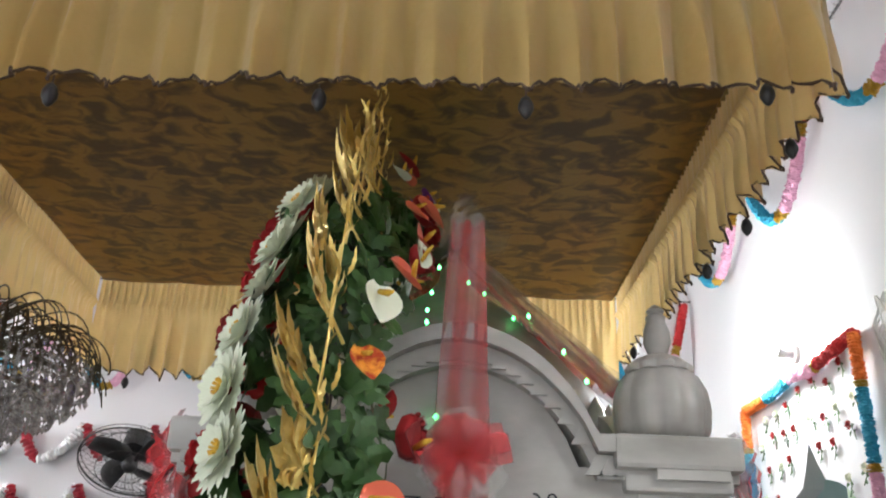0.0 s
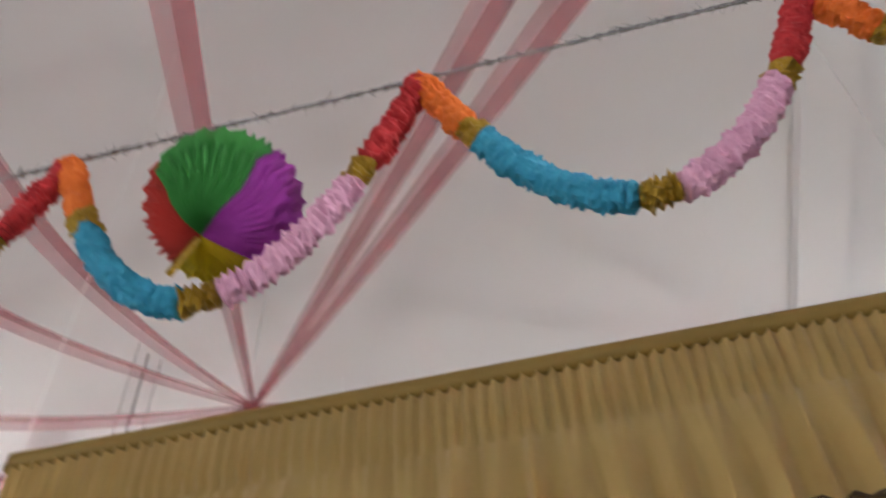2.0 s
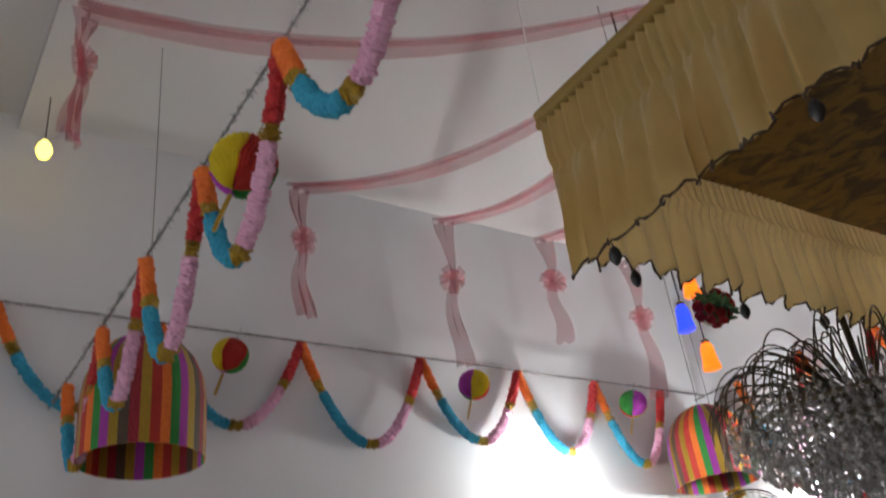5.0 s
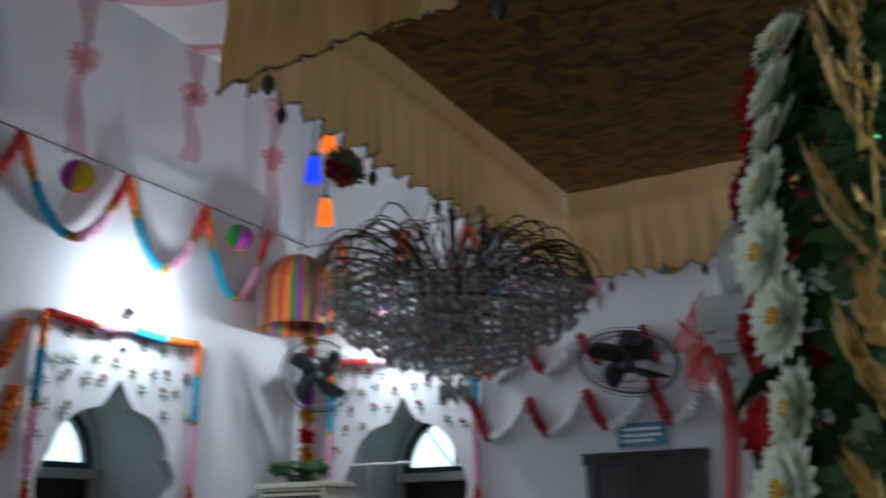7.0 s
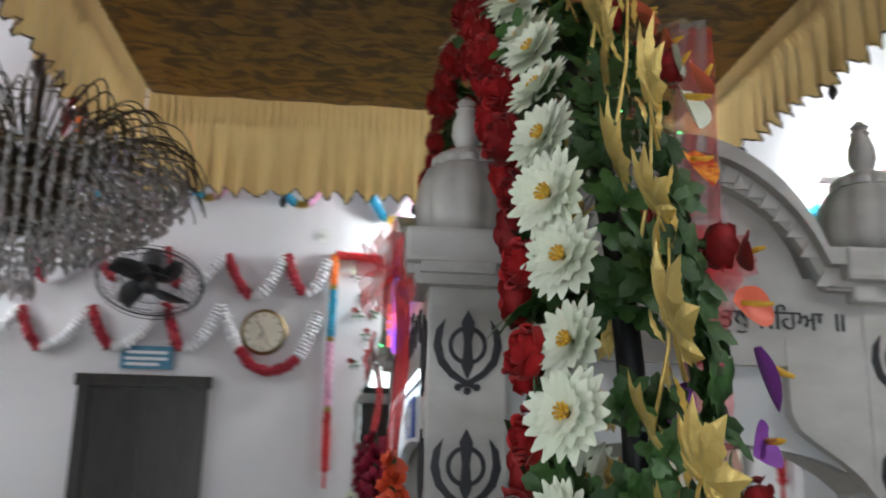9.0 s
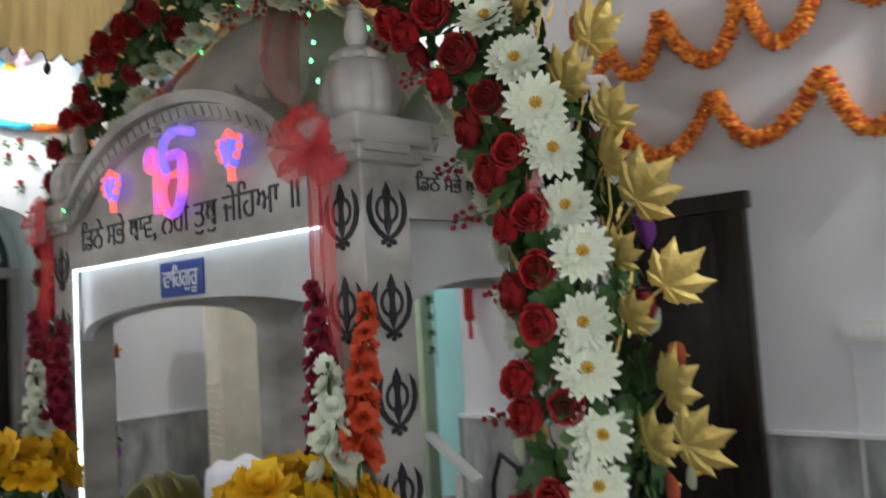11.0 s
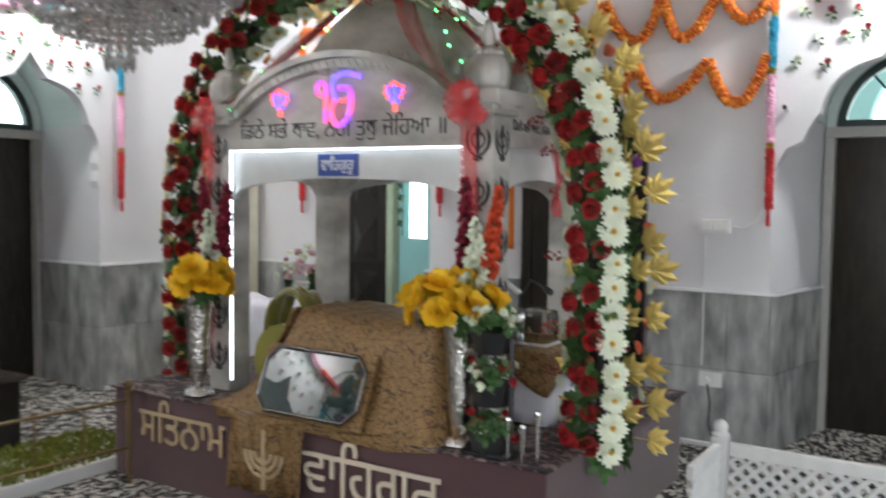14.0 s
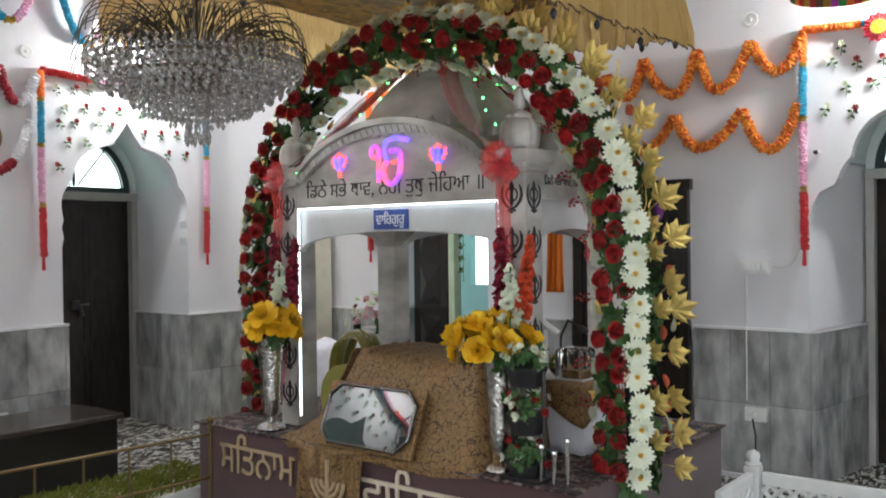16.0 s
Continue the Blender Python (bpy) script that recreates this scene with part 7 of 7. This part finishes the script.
# ---- north side: planter table ----
pt = thing("air_cooler", "tall cream air cooler with dark louvres by the wall", "cooler")
part("body", Shape().box((-3.80, 5.765, 0.0), (-3.19, 6.10, 1.925), 0.012), CREAM, pt)
part("top", Shape().box((-3.82, 5.745, 1.925), (-3.17, 6.12, 1.965), 0.010), CREAM, pt)
part("grille_back", Shape().box((-3.765, 5.757, 1.70), (-3.225, 5.767, 1.905)), BLACK, pt, "dark grille recess")
for k in range(5):
    part("louvre", Shape().box((-3.765, 5.742, 1.712 + 0.039 * k), (-3.225, 5.760, 1.732 + 0.039 * k), 0.003), CREAM, pt)
# flat black disc, not cut in: gives the shade of the handle recess
part("handle_recess", Shape().lathe([(0.02, 0.0), (0.075, 0.004), (0.075, 0.010)], 24), BLACK, pt, "black oval disc in place of the shaded handle recess", at=Matrix.Translation((-3.50, 5.768, 1.59)) @ Matrix.Rotation(radians(90), 4, "X") @ Matrix.Scale(0.35, 4, (0, 1, 0)))
pl = thing("leafy_plant", "leafy green plant in a low pot", "plant")
part("pot", Shape().lathe([(0.08, 0), (0.11, 0.06), (0.10, 0.06)], 20, (-3.55, 5.92, 1.965)), BLACK, pl, smooth=50)
for k in range(34):
    a = k * 2.4
    d = Vector((math.cos(a), math.sin(a) * 0.6, rnd.uniform(0.2, 0.9))).normalized()
    part("leaf_spray", DARK_SPRAYS[k % 2], None, pl, at=aim(Vector((-3.55 + 0.20 * math.sin(k * 1.7), 5.92, 2.04)) + d * 0.05, d, k, 0.9))
pipe_n = thing("conduit_pipe", "thin white conduit pipe across the niche with a looped wire", "pipe")
part("pipe", Shape().tube([(-3.30, 6.24, 2.10), (-2.75, 6.255, 2.10)], 0.010, 8), WHITE_PLASTIC, pipe_n, smooth=60)
part("wire", Shape().tube([(-3.10, 6.24, 2.10), (-3.12, 6.23, 1.98), (-3.08, 6.23, 1.86), (-2.98, 6.235, 1.80), (-2.86, 6.24, 1.82)], 0.005, 6), WHITE_PLASTIC, pipe_n, smooth=60)

# ---- low things in the foreground ----
slab = thing("dark_chest", "low dark brown chest with a glossy top", "chest")
part("body", Shape().box((-1.6, 5.30, 0.0), (0.20, 5.85, 0.42), 0.01), material("dark_brown_laminate", (0.018, 0.016, 0.014), 0.3, bump=0.03), slab)
part("top", Shape().box((-1.63, 5.27, 0.42), (0.23, 5.88, 0.455), 0.008), material("glossy_dark_top", (0.06, 0.05, 0.045), 0.15), slab)
rail = thing("brass_railing", "low brass railing with ball-topped posts", "railing")
for x in (0.14, -1.65):
    y = 4.20 - 0.11 * (x - 0.14)
    post = part("post", Shape().tube([(x, y, 0.0), (x, y, 0.5)], 0.014, 10), BRASS, rail, smooth=60)
    part("ball", Shape().lathe([(0.004, -0.026), (0.022, -0.014), (0.027, 0.0), (0.022, 0.014), (0.004, 0.026)], 16, (x, y, 0.545)), BRASS, post, smooth=60)
    part("collar", Shape().lathe([(0.014, 0), (0.022, 0.008), (0.012, 0.02)], 12, (x, y, 0.50)), BRASS, post, smooth=60)
for z in (0.46, 0.20):
    part("bar", Shape().tube([(0.14, 4.20, z), (-1.65, 4.397, z)], 0.009, 8), BRASS, rail, smooth=60)
for k in range(1, 7):
    x = 0.14 - 1.79 * k / 7
    part("baluster", Shape().tube([(x, 4.20 - 0.11 * (x - 0.14), 0.16), (x, 4.20 - 0.11 * (x - 0.14), 0.46)], 0.007, 8), BRASS, rail, smooth=60)
turf = thing("artificial_grass", "tray of bright green artificial grass", "artificial grass", kind="stuff")
part("tray", Shape().box((-0.75, 4.45, 0.0), (0.50, 5.05, 0.08), 0.01), WHITE_PLASTIC, turf)
gs = Shape()
for k in range(3600):
    x, y, a, h = rnd.uniform(-0.74, 0.49), rnd.uniform(4.46, 5.04), rnd.uniform(0, 6.28), rnd.uniform(0.01, 0.05)
    gs.add([(x - 0.006 * math.sin(a), y + 0.006 * math.cos(a), 0.075), (x + 0.006 * math.sin(a), y - 0.006 * math.cos(a), 0.075), (x + 0.04 * math.cos(a) + 0.006, y + 0.04 * math.sin(a), 0.08 + h), (x + 0.03 * math.cos(a), y + 0.03 * math.sin(a), 0.08 + h * 0.9)], [(0, 1, 2, 3)])
gb = part("blades", gs, GRASS, turf, fix=False)
gb["kind"] = "stuff"

fence = thing("lattice_fence", "low white pierced lattice fence with knob-topped post", "fence")
part("post", Shape().box((1.43, 1.35, 0.0), (1.51, 1.43, 0.41), 0.008), WHITE_PLASTIC, fence)
part("knob", Shape().lathe([(0.04, 0.0), (0.045, 0.012), (0.03, 0.025), (0.036, 0.05), (0.03, 0.07), (0.006, 0.085)], 16, (1.47, 1.39, 0.41)), WHITE_PLASTIC, fence, smooth=50)
for ax, (p0, p1) in enumerate((((1.47, 1.34), (1.47, 0.35)), ((1.42, 1.39), (0.98, 1.39)))):
    p0, p1 = Vector((*p0, 0)), Vector((*p1, 0))
    L = (p1 - p0).length
    d = (p1 - p0) / L
    nrm = Vector((-d.y, d.x, 0))
    for z0, z1 in ((0.0, 0.06), (0.32, 0.385)):
        q = Shape()
        a, b = p0 - nrm * 0.018, p1 + nrm * 0.018
        q.box((min(a.x, b.x), min(a.y, b.y), z0), (max(a.x, b.x), max(a.y, b.y), z1), 0.005)
        part("fence_bar", q, WHITE_PLASTIC, fence)
    n = int(L / 0.075)
    for k in range(n + 4):
        for sg, off in ((1, -0.006), (-1, 0.006)):
            s0 = (k - 3) * 0.075 if sg > 0 else k * 0.075
            s1 = s0 + sg * 0.26
            t0, t1 = 0.0, 1.0
            lo, hi = min(s0, s1), max(s0, s1)
            if lo < 0 or hi > L:
                if hi < 0.03 or lo > L - 0.03:
                    continue
                fa, fb = (s0, s1)
                t0 = max(0, min(1, ((0 if sg > 0 else L) - s0) / (s1 - s0))) if (s0 < 0 or s0 > L) else 0
                t1 = max(0, min(1, ((L if sg > 0 else 0) - s0) / (s1 - s0))) if (s1 > L or s1 < 0) else 1
            qa = p0 + d * (s0 + (s1 - s0) * t0) + nrm * off + Vector((0, 0, 0.06 + 0.26 * t0))
            qb = p0 + d * (s0 + (s1 - s0) * t1) + nrm * off + Vector((0, 0, 0.06 + 0.26 * t1))
            if (qb - qa).length > 0.03:
                part("lattice_bar", Shape().tube([qa, qb], 0.013, 6), WHITE_PLASTIC, fence)


# ---- marble dado tiles ----
def dado(put, a, b, parent, d0=-0.03, d1=-0.002):
    n = max(1, round((b - a) / 0.31))
    w = (b - a) / n
    for i in range(n):
        for z0, z1 in ((0.0, 0.496), (0.50, 0.985)):
            part("tile", Shape().prism([(a + i * w + 0.0015, z0), (a + (i + 1) * w - 0.0015, z0), (a + (i + 1) * w - 0.0015, z1), (a + i * w + 0.0015, z1)], put, d0, d1), DADO, parent)
    part("cap", Shape().prism([(a, 0.987), (b, 0.987), (b, 1.005), (a, 1.005)], put, d0 - 0.004, d1), DADO_CAP, parent, "white cap strip")
    part("skirting_edge", Shape().prism([(a, 0.0), (b, 0.0), (b, 0.025), (a, 0.025)], put, d0 - 0.03, d0 - 0.001), DADO_CAP, parent, "pale cord along the carpet edge")


for nm, put, spans in (("dado_north", north, [(W_WALL + 0.03, -3.40), (-2.30, -1.395), (-0.545, 0.355), (1.495, E_WALL - 0.03)]),
                       ("dado_east", east, [(S_WALL, 0.085), (1.445, 2.225), (3.185, 3.98), (5.12, N_WALL - 0.03)]),
                       ("dado_west", west, [(1.16, 3.895), (4.995, N_WALL - 0.03)])):
    d = thing(nm, "grey veined marble dado tiles with white cap", "dado", kind="structure")
    for a, b in spans:
        dado(put, a, b, d)
    for wall_nm, wput, c, half, wide, strip_w in ALCOVES:
        if wput is put:
            for s in (-1, 1):
                side = lambda u, dd, z, s=s, c=c, put=put, half=half, wide=wide: put(c + s * (wide - 0.02 + dd + (half + 0.022 - wide) * max(0, u) / DEEP), u, z)
                n_t = 2
                for i in range(n_t):
                    for z0, z1 in ((0.0, 0.496), (0.50, 0.985)):
                        a, b = -0.030 + 0.40 * i, -0.030 + 0.40 * (i + 1) - 0.003
                        part("tile", Shape().prism([(a, z0), (b, z0), (b, z1), (a, z1)], side, -0.028, -0.001), DADO, d)
                part("cap", Shape().prism([(-0.03, 0.987), (0.767, 0.987), (0.767, 1.005), (-0.03, 1.005)], side, -0.032, -0.001), DADO_CAP, d)
